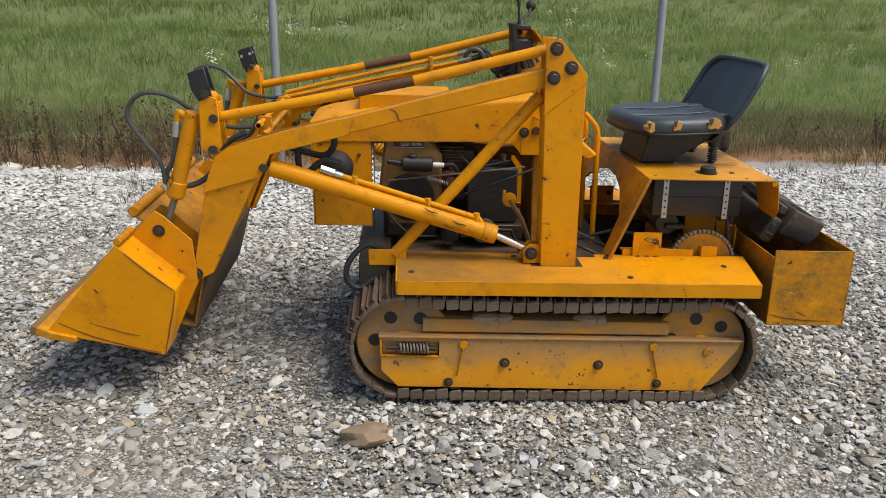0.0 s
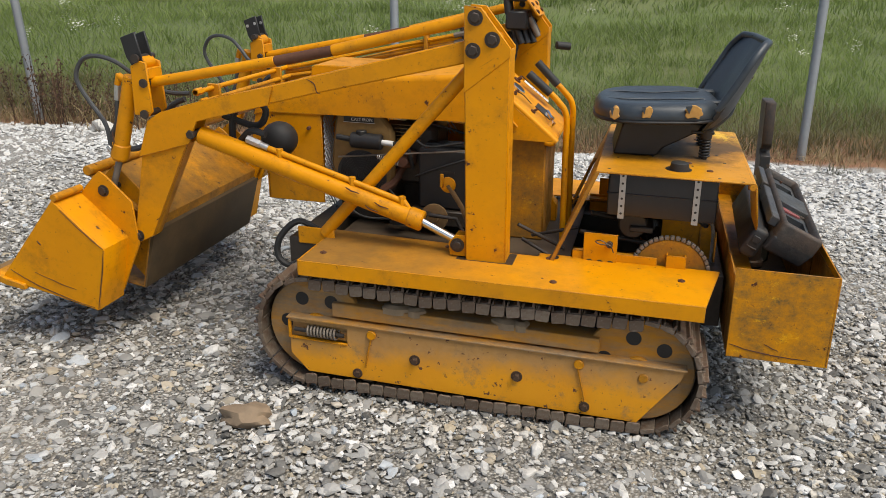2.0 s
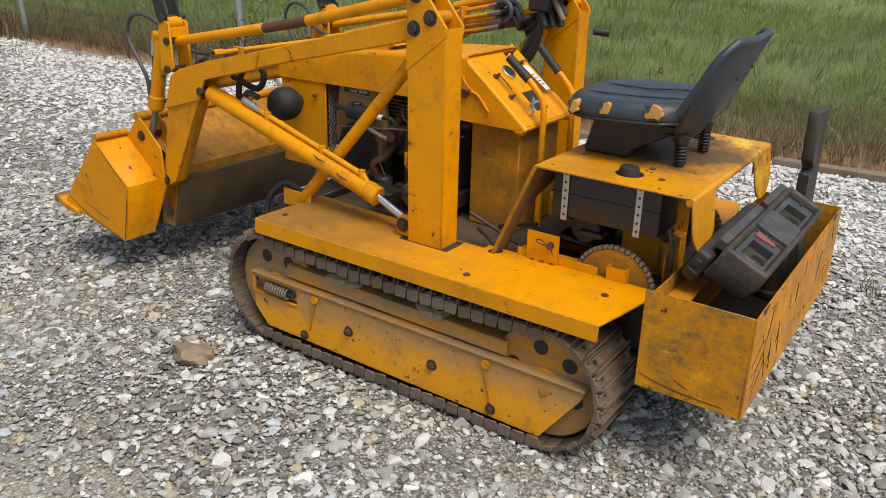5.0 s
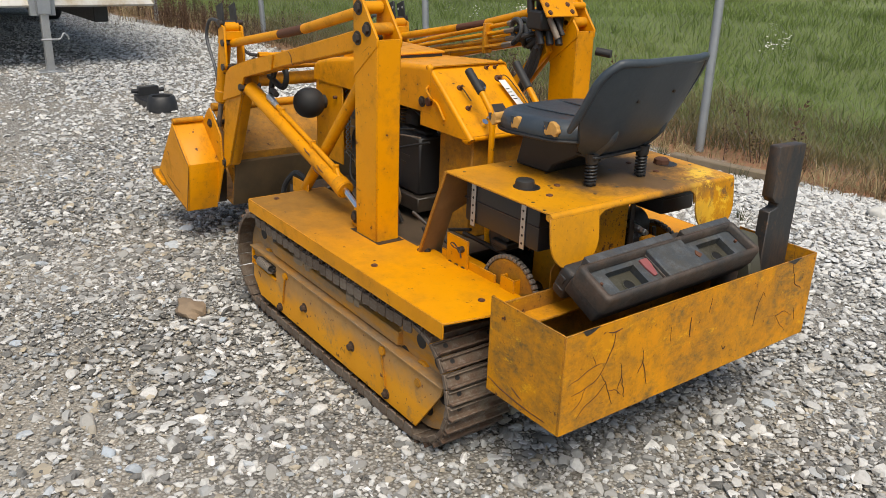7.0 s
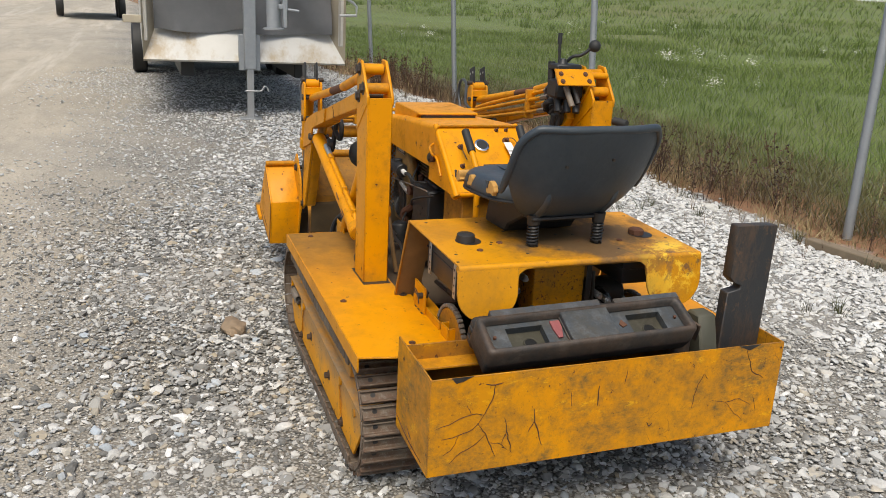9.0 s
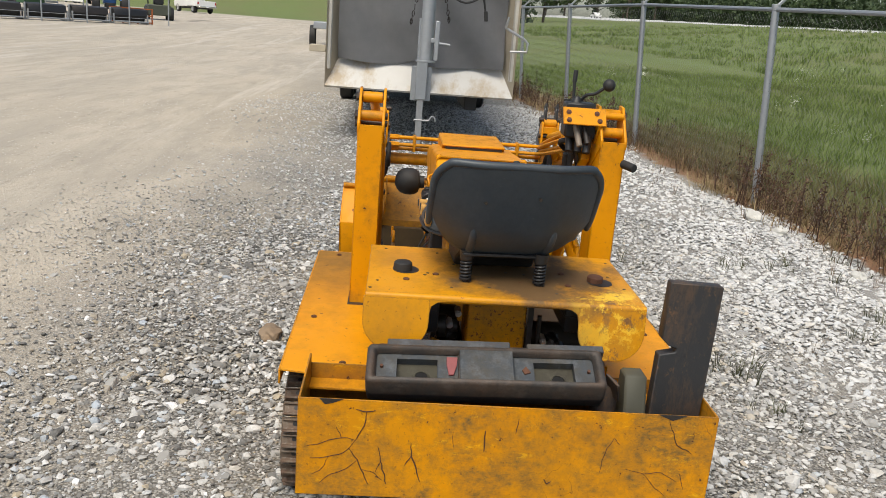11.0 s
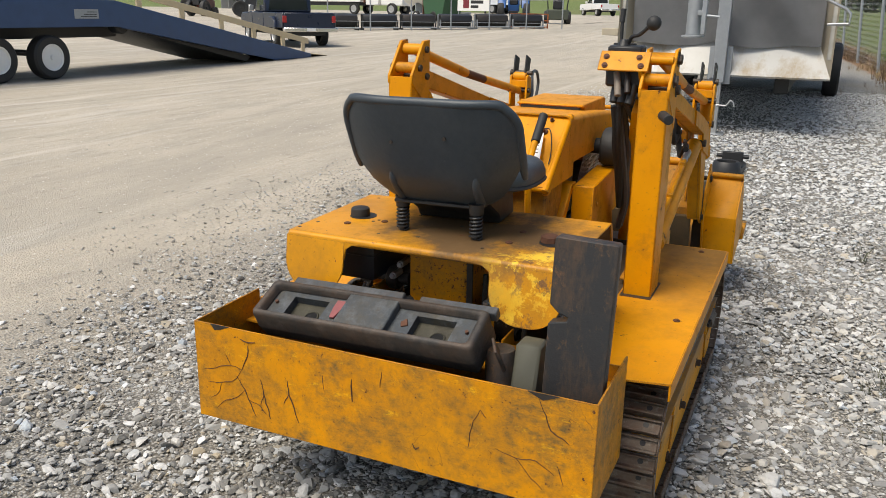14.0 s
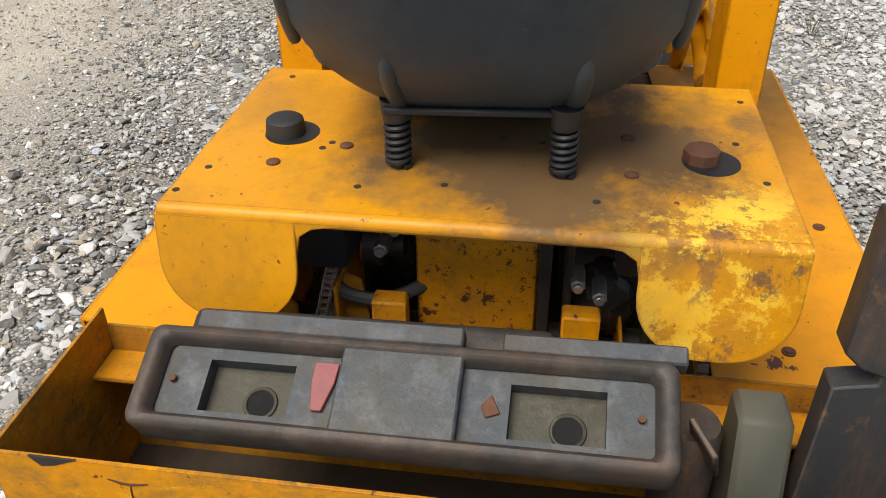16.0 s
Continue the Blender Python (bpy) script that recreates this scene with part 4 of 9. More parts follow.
gauge = lp("gauge", sweep([on_dash(0.32, -0.035, -0.01), on_dash(0.32, -0.035, 0.010), on_dash(0.32, -0.035, 0.012)], [0.030, 0.030, 0.027], 24), M_CHROME, dash, "round gauge with chrome bezel")
lp("gauge_face", sweep([on_dash(0.32, -0.035, 0.008), on_dash(0.32, -0.035, 0.0128)], 0.0225, 24), M_BLACK, gauge)
for u, y, r in ((0.33, -0.125, 0.011), (0.62, -0.14, 0.010), (0.07, 0.052, 0.008), (0.07, 0.094, 0.008), (0.24, 0.078, 0.015)):
    lp("switch", joined(sweep([on_dash(u, y, -0.005), on_dash(u, y, 0.006)], r, 12), sweep([on_dash(u, y, 0.004), on_dash(u + 0.02, y, 0.022)], r * 0.45, 8)), M_RUST, dash)
lp("dangling_wire", hose([on_dash(0.33, -0.125, 0.012), on_dash(0.42, -0.128, 0.02), on_dash(0.55, -0.118, 0.014)], 0.0018), M_BLACK, dash)
lp("tag_wire", hose([on_dash(0.24, 0.08, 0.02), on_dash(0.27, 0.108, 0.02), on_dash(0.52, 0.132, 0.012), on_dash(0.7, 0.138, 0.006)], 0.0018), M_BLACK, dash)


def dash_slab(u0, u1, y0, y1, h0, h1, skew=0.0):
    vs = [on_dash(u, y + skew * (u - u0), h) for u in (u0, u1) for y in (y0, y1) for h in (h0, h1)]
    return bm_of(vs, [(0, 1, 3, 2), (4, 6, 7, 5), (0, 4, 5, 1), (2, 3, 7, 6), (0, 2, 6, 4), (1, 5, 7, 3)])


tag = lp("paper_tag", dash_slab(0.31, 0.68, 0.056, 0.088, 0.020, 0.021, 0.05), M_WHITE, dash, "white hanging paper tag with writing")
for i in range(4):
    lp("writing_bar", dash_slab(0.44 + 0.05 * i, 0.452 + 0.05 * i, 0.064 + 0.003 * i, 0.083 + 0.003 * i, 0.0211, 0.0215), M_BOLT, tag)
lp("grey_plate", dash_slab(0.60, 0.86, -0.05, 0.03, 0.0, 0.003), M_IRON, dash, "grey instruction plate")
lp("plate_bar", dash_slab(0.74, 0.77, -0.045, 0.03, 0.003, 0.0036), M_ZINC, dash)
lp("dash_key", joined(sweep([on_dash(0.86, -0.115, 0.0), on_dash(0.86, -0.115, 0.02)], 0.012, 14), sweep([on_dash(0.83, -0.10, 0.02), on_dash(0.74, -0.055, 0.022)], 0.006, 8)), M_CHROME, dash)
lp("side_pull", hose([(0.39, HL - 0.002, 1.0), (0.41, HL - 0.025, 0.99), (0.43, HL - 0.02, 0.965), (0.42, HL - 0.004, 0.955), (0.455, HL - 0.006, 0.945), (0.50, HL - 0.006, 0.895)], 0.0045), M_YEL, dash)
lp("side_knob", rod((0.40, HL - 0.014, 0.945), (0.40, HL + 0.002, 0.945), 0.016), M_RUST, dash)
lp("dash_pedestal", prism([(0.40, 0.46), (0.60, 0.46), (0.60, 0.862), (0.40, 0.862)], HL + 0.05, HR - 0.02, "y", 0.006), M_YELF, None, "grimy yellow pedestal under the dash")
# side housing
lp("battery_box", joined(prism([(0.02, 0.46), (0.36, 0.46), (0.36, 0.815), (0.02, 0.83)], 0.17, 0.25, "y", 0.004), prism([(0.30, 0.818), (0.36, 0.818), (0.62, 0.53), (0.62, 0.46), (0.60, 0.46), (0.345, 0.80), (0.30, 0.80)], 0.108, 0.1685, "y", 0.002), rod((0.30, 0.25, 0.74), (0.30, 0.256, 0.74), 0.009, 6)), M_YEL, None, "yellow side housing beside the hood")

# engine
engine = lp("engine", joined(box(-0.21, 0.02, -0.15, 0.10, 0.47, 0.80, 0.02), box(-0.2, 0.34, -0.02, 0.10, 0.47, 0.62, 0.02), box(0.02, 0.18, -0.12, 0.08, 0.62, 0.86, 0.02)), M_GREASE, None, "oily dark single-cylinder engine")
lp("shroud", prism([(-0.225, 0.70), (-0.20, 0.895), (-0.02, 0.90), (0.03, 0.84), (0.03, 0.66), (-0.05, 0.54), (-0.18, 0.54)], -0.185, -0.145, "y", 0.012), M_ENGINE, engine, "faded yellow blower housing")
ring = []
for i in range(9):
    ring.append(sweep([(-0.1 + (0.012 + 0.0095 * i) * math.cos(2 * math.pi * k / 24), -0.190, 0.66 + (0.012 + 0.0095 * i) * math.sin(2 * math.pi * k / 24)) for k in range(25)], 0.0028, 4, False))
lp("blower_screen", joined(rod((-0.1, -0.18, 0.66), (-0.1, -0.187, 0.66), 0.10, 28), *ring), M_BLACK, engine, "round black blower screen")
lp("starter_solenoid", joined(rod((-0.13, -0.205, 0.802), (-0.01, -0.205, 0.80), 0.03, 18), rod((-0.19, -0.205, 0.81), (-0.13, -0.205, 0.803), 0.011), rod((-0.09, -0.205, 0.80), (-0.09, -0.205, 0.84), 0.02)), M_BLACK, engine, "black canister on the engine")
lp("white_plug", rod((-0.01, -0.205, 0.80), (0.035, -0.205, 0.798), 0.0105), M_WHITE, engine)
lp("breather_hose", hose([(0.035, -0.205, 0.798), (0.07, -0.20, 0.80), (0.09, -0.19, 0.77), (0.10, -0.17, 0.70)], 0.008), M_RUBBER, engine)
plate = lp("name_plate", box(-0.165, -0.045, -0.1885, -0.1845, 0.866, 0.888, 0.0005), M_BLACK, engine, "black plate lettered CAST IRON")
lp("plate_edge", box(-0.167, -0.043, -0.1872, -0.1846, 0.864, 0.8658, 0), M_ZINC, plate)
curve = bpy.data.curves.new("lettering", "FONT")
curve.body, curve.size, curve.align_x, curve.align_y, curve.extrude = "CAST IRON", 0.0165, "CENTER", "CENTER", 0.0003
lettering = new("lettering", curve)
curve.materials.append(M_WHITE)
lettering.parent = plate
lettering.matrix_local = pose(-0.093 - 0.4, -0.1893, lz(-0.093, 0.8768), 90, 0, 0)
battery = lp("battery", box(0.13, 0.335, -0.20, -0.03, 0.56, 0.79, 0.008), M_BLACK, None, "black lead battery in the engine bay")
lp("battery_cap", box(0.15, 0.32, -0.16, -0.12, 0.79, 0.805, 0.004), M_BLACK, battery)
lp("post_clamp", rod((0.29, -0.07, 0.79), (0.29, -0.07, 0.82), 0.013), M_ZINC, battery)
for i in range(2):
    lp("label_bar", box(0.21, 0.27 - 0.02 * i, -0.2018, -0.1995, 0.70 - 0.03 * i, 0.708 - 0.03 * i, 0), M_IRON, battery)
lp("battery_tray", box(0.10, 0.36, -0.22, 0.0, 0.50, 0.558, 0.004), M_GREASE, None, "rusty battery tray")
for i, (a, b, c) in enumerate((((0.08, -0.16, 0.85), (0.16, -0.21, 0.80), (0.30, -0.20, 0.82)), ((0.05, -0.1, 0.88), (0.2, -0.12, 0.86), (0.36, -0.15, 0.83)), ((-0.2, -0.19, 0.6), (-0.1, -0.24, 0.52), (0.02, -0.2, 0.5)), ((0.12, -0.2, 0.68), (0.25, -0.235, 0.74), (0.40, -0.20, 0.79)), ((0.0, -0.18, 0.62), (0.06, -0.22, 0.58), (0.1, -0.2, 0.5)))):
    lp("engine_cable", hose([a, b, c], 0.0045), M_RUBBER, engine)
lp("carburettor", joined(box(0.03, 0.10, -0.175, -0.11, 0.70, 0.765, 0.01), rod((0.065, -0.18, 0.73), (0.065, -0.20, 0.73), 0.022, 16), rod((0.065, -0.14, 0.765), (0.065, -0.14, 0.80), 0.014)), M_RUST, engine, "rusty carburettor")
lp("manifold", hose([(0.05, -0.13, 0.70), (0.02, -0.17, 0.64), (-0.02, -0.19, 0.60), (0.0, -0.17, 0.53)], 0.017), M_RUST, engine)
lp("governor_spring", coil((-0.03, -0.205, 0.745), (0.055, -0.20, 0.72), 0.008, 0.0018, 12), M_ZINC, engine)
lp("throttle_rod", joined(rod((-0.19, -0.198, 0.73), (0.10, -0.20, 0.765), 0.0035, 8), rod((0.10, -0.20, 0.765), (0.36, -0.215, 0.80), 0.0035, 8)), M_STEEL, engine)
lp("drive_pulley", joined(rod((0.20, -0.235, 0.535), (0.20, -0.222, 0.535), 0.052, 28), rod((0.20, -0.25, 0.535), (0.20, -0.21, 0.535), 0.018, 16)), M_MUD, engine, "dirty belt pulley")
lp("oil_filter", sweep([(0.06, -0.23, 0.50), (0.06, -0.23, 0.575), (0.06, -0.23, 0.585)], [0.036, 0.036, 0.028], 20), M_BLACK, engine)
for q in range(5):
    lp("cooling_fin", box(-0.02, 0.12, -0.135 - 0.0005 * q, -0.06, 0.80 + 0.014 * q, 0.804 + 0.014 * q, 0.001), M_MUD, engine)
lp("exhaust_pipe", hose([(-0.1, 0.1, 0.82), (-0.15, 0.16, 0.83), (-0.28, 0.2, 0.82)], 0.018), M_RUST, engine)
lp("throttle_wheel", joined(rod((0.283, -0.36, 0.70), (0.283, -0.348, 0.70), 0.028, 20), box(0.255, 0.268, -0.365, -0.355, 0.69, 0.74)), M_YEL, None, "yellow round stop on a bent lever")
lp("foot_lever", sweep([(0.283, -0.354, 0.70), (0.335, -0.354, 0.62), (0.36, -0.35, 0.55), (0.38, -0.34, 0.47)], 0.009), M_MUD)
lp("foot_pedal", joined(box(0.08, 0.20, -0.375, -0.28, 0.565, 0.572, 0.002), sweep([(0.2, -0.3, 0.565), (0.30, -0.3, 0.56), (0.34, -0.28, 0.47)], 0.008)), M_IRON, None, "steel foot pedal")
lp("front_hose", hose([(-0.20, -0.40, 0.50), (-0.27, -0.42, 0.53), (-0.335, -0.44, 0.47), (-0.345, -0.45, 0.40), (-0.30, -0.45, 0.365), (-0.24, -0.44, 0.40)], 0.012), M_RUBBER, None, "black hose drooping at the front")

# steering levers with rubber grips
for y, x, top in ((-0.128, 0.54, 1.075), (0.098, 0.54, 1.09)):
    lever = lp("steering_lever", sweep(smooth_line([(0.672, y + 0.005, 0.46), (0.668, y + 0.004, 0.80), (0.665, y + 0.002, 0.93), (0.63, y, 0.985), (0.585, y, 1.025)], 5), 0.0115), M_YEL, None, "yellow bent steering lever with a black grip")
    lp("grip", rod((0.605, y, 1.008), (0.523, y, top), 0.0155), M_RUBBER, lever, "black rubber grip")

def deck_paint(name="yellow_paint_deck", flake=0.0):
    """Deck enamel: a greasy brown stain under the seat and a flaking patch at the corner by the rusty cap."""
    k = Nodes(name)
    k.bsdf.inputs["Specular IOR Level"].default_value = 0.3
    sep = k.n.new("ShaderNodeSeparateXYZ")
    k.link(k.coord, sep.inputs[0])

    def spot(cx, cy, r):
        dx, dy = k.math("SUBTRACT", sep.outputs[0], cx), k.math("SUBTRACT", sep.outputs[1], cy)
        d = k.math("SQRT", k.math("ADD", k.math("MULTIPLY", dx, dx), k.math("MULTIPLY", dy, dy)))
        return k.math("ADD", k.math("DIVIDE", d, r), k.math("MULTIPLY", k.math("SUBTRACT", k.noise(6, 7, 0.72), 0.5), 2.2))

    c = k.mix(k.noise(2.2, 4), (0.52, 0.21, 0.005), (0.70, 0.31, 0.007))
    c = k.mix(k.ramp(k.noise(7, 8, 0.75), (0.44, 0.0), (0.68, 0.65)), c, (0.32, 0.15, 0.02))
    stain = k.ramp(spot(0.68, 0.10, 0.36), (0.45, 0.95), (1.35, 0.0))
    c = k.mix(stain, c, k.mix(k.noise(14, 6, 0.7), (0.062, 0.043, 0.028), (0.17, 0.10, 0.042)))
    worn = k.math("MAXIMUM", k.ramp(spot(0.86, 0.35, 0.17), (0.3, 1.0), (1.2, 0.0)), flake)
    pale = k.math("MULTIPLY", worn, k.ramp(k.noise(9, 8, 0.75), (0.50, 0.0), (0.54, 1.0)))
    c = k.mix(pale, c, (0.80, 0.50, 0.045))
    bare = k.math("MULTIPLY", worn, k.ramp(k.noise(11, 8, 0.78, stretch=(1, 1.3, 1)), (0.53, 0.0), (0.58, 0.95)))
    c = k.mix(bare, c, k.mix(k.noise(30, 5), (0.10, 0.055, 0.035), (0.24, 0.12, 0.045)))
    chip = k.ramp(k.noise(24, 5, 0.65), (0.675, 0.0), (0.69, 1.0))
    c = k.mix(chip, c, (0.13, 0.045, 0.018))
    speck = k.ramp(k.noise(90, 4), (0.64, 0.0), (0.70, 0.6))
    c = k.mix(speck, c, (0.20, 0.085, 0.02))
    c = worn_edges(k, c, 0.8)
    k.bump(k.math("SUBTRACT", k.noise(13, 6, 0.7), k.math("MULTIPLY", k.math("ADD", chip, bare), 0.3)), 0.16, 0.004)
    return k.done(c, k.math("ADD", k.math("MULTIPLY", stain, 0.25), k.math("ADD", k.math("MULTIPLY", k.noise(13, 6, 0.7), 0.25), 0.30)))


# seat plate: a folded sheet with two lobes hanging behind
PZ = 0.812
M_DECKY = deck_paint()
M_FLAKE = deck_paint("flaking_yellow_paint", 0.42)
M_CASE = paint("yellow_paint_speckled", 0.45, 0.8, 1.6, 0.45)
plate_top = lp("seat_deck", prism([(0.80, -0.432), (1.2915, -0.432), (1.2915, 0.425), (0.80, 0.425)], PZ - 0.005, PZ, "z", 0.001), M_DECKY, None, "worn yellow steel deck under the seat")


def lobe(y0, y1):
    """A rear flap with two rounded lower corners."""
    pts = [(y0, PZ - 0.0122), (y1, PZ - 0.0122)]
    r = 0.088
    lowy = PZ - 0.172
    a, b = (y0, y1)
    for k in range(9):
        t = k / 8 * math.pi / 2
        pts.append((b - r + r * math.cos(t), lowy + r - r * math.sin(t)))
    for k in range(9):
        t = math.pi / 2 + k / 8 * math.pi / 2
        pts.append((a + r + r * math.cos(t), lowy + r - r * math.sin(t)))
    bm = prism(pts, 1.298, 1.304, "x", 0.001)
    for v in bm.verts:
        v.co.x += 0.13 * max(0.0, PZ - 0.0122 - v.co.z)
    return bm


lp("rear_flap", lobe(-0.437, -0.238), M_DECKY, plate_top, "round-cornered rear flap of the deck")
lp("bend", rod((1.2918, -0.432, PZ - 0.0122), (1.2918, 0.425, PZ - 0.0122), 0.0121, 24, 0.01), M_DECKY, plate_top, "rounded bend along the rear edge")
lp("rear_flap", lobe(0.218, 0.425), M_FLAKE, plate_top, "round-cornered rear flap of the deck")
lp("rear_lip", prism([(-0.240, PZ - 0.0122), (0.22, PZ - 0.0122), (0.22, PZ - 0.07), (0.213, PZ - 0.035), (0.195, PZ - 0.022), (0.165, PZ - 0.0165), (-0.185, PZ - 0.0165), (-0.215, PZ - 0.022), (-0.233, PZ - 0.035), (-0.240, PZ - 0.07)], 1.298, 1.304, "x", 0.0005), M_DECKY, plate_top)
# sloping front panel that narrows to a strap on each side
for s in (-1, 1):
    e = 0.432 if s < 0 else 0.425
    pts = [(0.800, s * e, PZ - 0.001), (0.800, 0, PZ - 0.001), (0.775, 0, PZ - 0.055), (0.755, s * 0.2, PZ - 0.10), (0.722, s * (e - 0.095), PZ - 0.175), (0.662, s * (e - 0.095), 0.475), (0.662, s * e, 0.475)]
    v = [Vector(p) for p in pts] + [Vector(p) + Vector((0.006, 0, -0.002)) for p in pts]
    n = len(pts)
    lp("front_panel", bm_of(v, [tuple(range(n)), tuple(range(2 * n - 1, n - 1, -1))] + [(i, (i + 1) % n, n + (i + 1) % n, n + i) for i in range(n)]), M_YELD, plate_top, "sloping front panel of the deck")
    # thin brown sheet behind the panel, its dark colour standing in for shade
    back = [Vector(p) + Vector((0.0064, 0, -0.0022)) for p in pts]
    back = back + [p + Vector((0.0025, 0, -0.001)) for p in back]
    lp("panel_back_shade", bm_of(back, [tuple(range(n)), tuple(range(2 * n - 1, n - 1, -1))] + [(i, (i + 1) % n, n + (i + 1) % n, n + i) for i in range(n)]), M_MUD, plate_top, "dark sheet on the front panel's back, standing in for shade")
    lp("strap_flange", prism([(0.800, PZ), (0.812, PZ - 0.006), (0.674, 0.478), (0.659, 0.478)], *sorted((s * (e + 0.0012), s * (e - 0.005))), "y", 0.001), M_YELF, plate_top, "folded side flange of the strap")
    lp("panel_bolt", hexbolt((0.675, s * (e - 0.03), 0.4885), (0, 0, 1), 0.011, 0.009), M_BOLT, plate_top)
for x, y in ((0.84, -0.38), (1.19, -0.40), (1.09, -0.24), (1.11, -0.25), (1.22, -0.17), (1.26, -0.42), (1.04, 0.02), (1.05, 0.08), (1.22, 0.16), (0.86, 0.40), (1.02, 0.37), (1.14, 0.395), (0.98, -0.15), (0.90, 0.05), (1.20, -0.05), (0.86, -0.2)):
    lp("bolt_hole", sweep([(x, y, PZ - 0.002), (x, y, PZ + 0.0008)], 0.0055, 12), M_GREASE, plate_top, "dark bolt hole")
for x, y in ((1.02, 0.21), (1.14, 0.21), (1.10, -0.215), (1.165, -0.31)):
    lp("deck_rivet", sweep([(x, y, PZ - 0.001), (x, y, PZ + 0.003), (x, y, PZ + 0.005)], [0.0105, 0.0105, 0.006], 12), M_RUST, plate_top)
lp("cap_opening", sweep([(1.064, -0.311, PZ - 0.002), (1.064, -0.311, PZ + 0.0009)], 0.043, 26), M_BLACK, plate_top, "round cut-out round the filler neck")
lp("cap_opening", sweep([(1.086, 0.326, PZ - 0.002), (1.086, 0.326, PZ + 0.0009)], 0.042, 26), M_BLACK, plate_top, "round cut-out round the filler neck")
# fuel tanks under the deck
for s, capx in ((-1, 1.066), (1, 1.08)):
    tank = lp("fuel_tank", box(0.84, 1.195, *sorted((s * 0.20, s * 0.372)), 0.648 if s < 0 else 0.672, 0.802, 0.012, 2), M_TANK, None, "black plastic tank slung under the deck")
    lp("tank_seam", box(0.838, 1.197, *sorted((s * 0.198, s * 0.3745)), 0.725, 0.731, 0.002), M_TANK, tank)
    for x in (0.888, 1.128):
        strap = lp("tank_strap", box(x - 0.0105, x + 0.0105, *sorted((s * 0.3735, s * 0.377)), 0.642, 0.806, 0.0005), M_ZINC, tank, "perforated steel strap")
        for k in range(6):
            z = 0.66 + 0.026 * k
            lp("strap_hole", sweep([(x, s * 0.376, z), (x, s * 0.3776, z)], 0.0042, 10), M_BLACK, strap)
    cy = -0.321 if s < 0 else 0.312
    if s < 0:
        lp("filler_cap", sweep([(capx, cy, 0.80), (capx, cy, 0.822), (capx, cy, 0.836), (capx, cy, 0.839)], [0.031, 0.031, 0.029, 0.025], 26), M_RUBBER, tank, "round black filler cap")
    else:
        lp("filler_cap", joined(sweep([(capx, cy, 0.80), (capx, cy, 0.815), (capx, cy, 0.818)], [0.024, 0.024, 0.021], 20), sweep([(capx, cy, 0.812), (capx, cy, 0.829), (capx, cy, 0.833)], [0.0275, 0.027, 0.021], 8)), M_RUST, tank, "rusty filler cap")

# seat on two coil springs
SEAT = Matrix.Translation((1.03, -0.012, 0.0)) @ pose(0, 0, 0, 0, 0, 4.0)


def seated(bm):
    bmesh.ops.transform(bm, matrix=SEAT, verts=bm.verts)
    return bm


def slab_ring(cx, z, hx, hy, n=32, p=3.2):
    out = []
    for k in range(n):
        t = 2 * math.pi * k / n
        c, s = math.cos(t), math.sin(t)
        out.append((cx + hx * math.copysign(abs(c) ** (2 / p), c), hy * math.copysign(abs(s) ** (2 / p), s), z))
    return out


def sloped(rings):
    """Rings of the cushion, tipped up a little towards the back."""
    return [[(x, y * (1 - 0.10 * max(0.0, -(x + 0.10) / 0.17) ** 2), z + 0.045 * (x + 0.10)) for x, y, z in ring] for ring in rings]


seat_pan = lp("seat_cushion", seated(loft(sloped([slab_ring(-0.06, 0.936, 0.15, 0.17), slab_ring(-0.06, 0.941, 0.196, 0.222), slab_ring(-0.058, 0.951, 0.213, 0.247), slab_ring(-0.058, 0.962, 0.217, 0.252), slab_ring(-0.058, 0.978, 0.216, 0.252), slab_ring(-0.058, 0.996, 0.209, 0.245), slab_ring(-0.058, 1.007, 0.196, 0.232), slab_ring(-0.058, 1.011, 0.178, 0.212), slab_ring(-0.05, 1.004, 0.13, 0.15), slab_ring(-0.05, 0.999, 0.05, 0.06)]))), M_VINYL, None, "torn charcoal vinyl seat cushion", 60)
lp("pan_rim", seated(sweep([Vector(p) for p in (lambda r: r + r[:1])(sloped([slab_ring(-0.058, 0.952, 0.216, 0.251, 48)])[0])], 0.0055, 8, False)), M_BLACK, seat_pan, "black rim of the seat pan")
for y in (-0.085, 0.085):
    lp("cushion_seam", seated(sweep([Vector((-0.23 + 0.033 * k, y * (1 + 0.06 * math.sin(k)), 1.0035 + 0.045 * (-0.13 + 0.033 * k) + 0.0045 * min(1.0, abs(k - 5) / 4))) for k in range(11)], 0.0028, 6)), M_VINYL, seat_pan)


def back_x(h, y):
    """How far back the middle of the seat back lies, at height h and y across: it leans, and its sides wrap forward."""
    wrap = (0.085 + 0.095 * (1 - h) ** 3) * max(0.0, abs(y) / 0.25 - 0.34) ** 1.7
    return 0.150 + 0.138 * h ** 1.1 - 0.05 * max(0.0, 0.22 - h) ** 1.2 / 0.22 - wrap


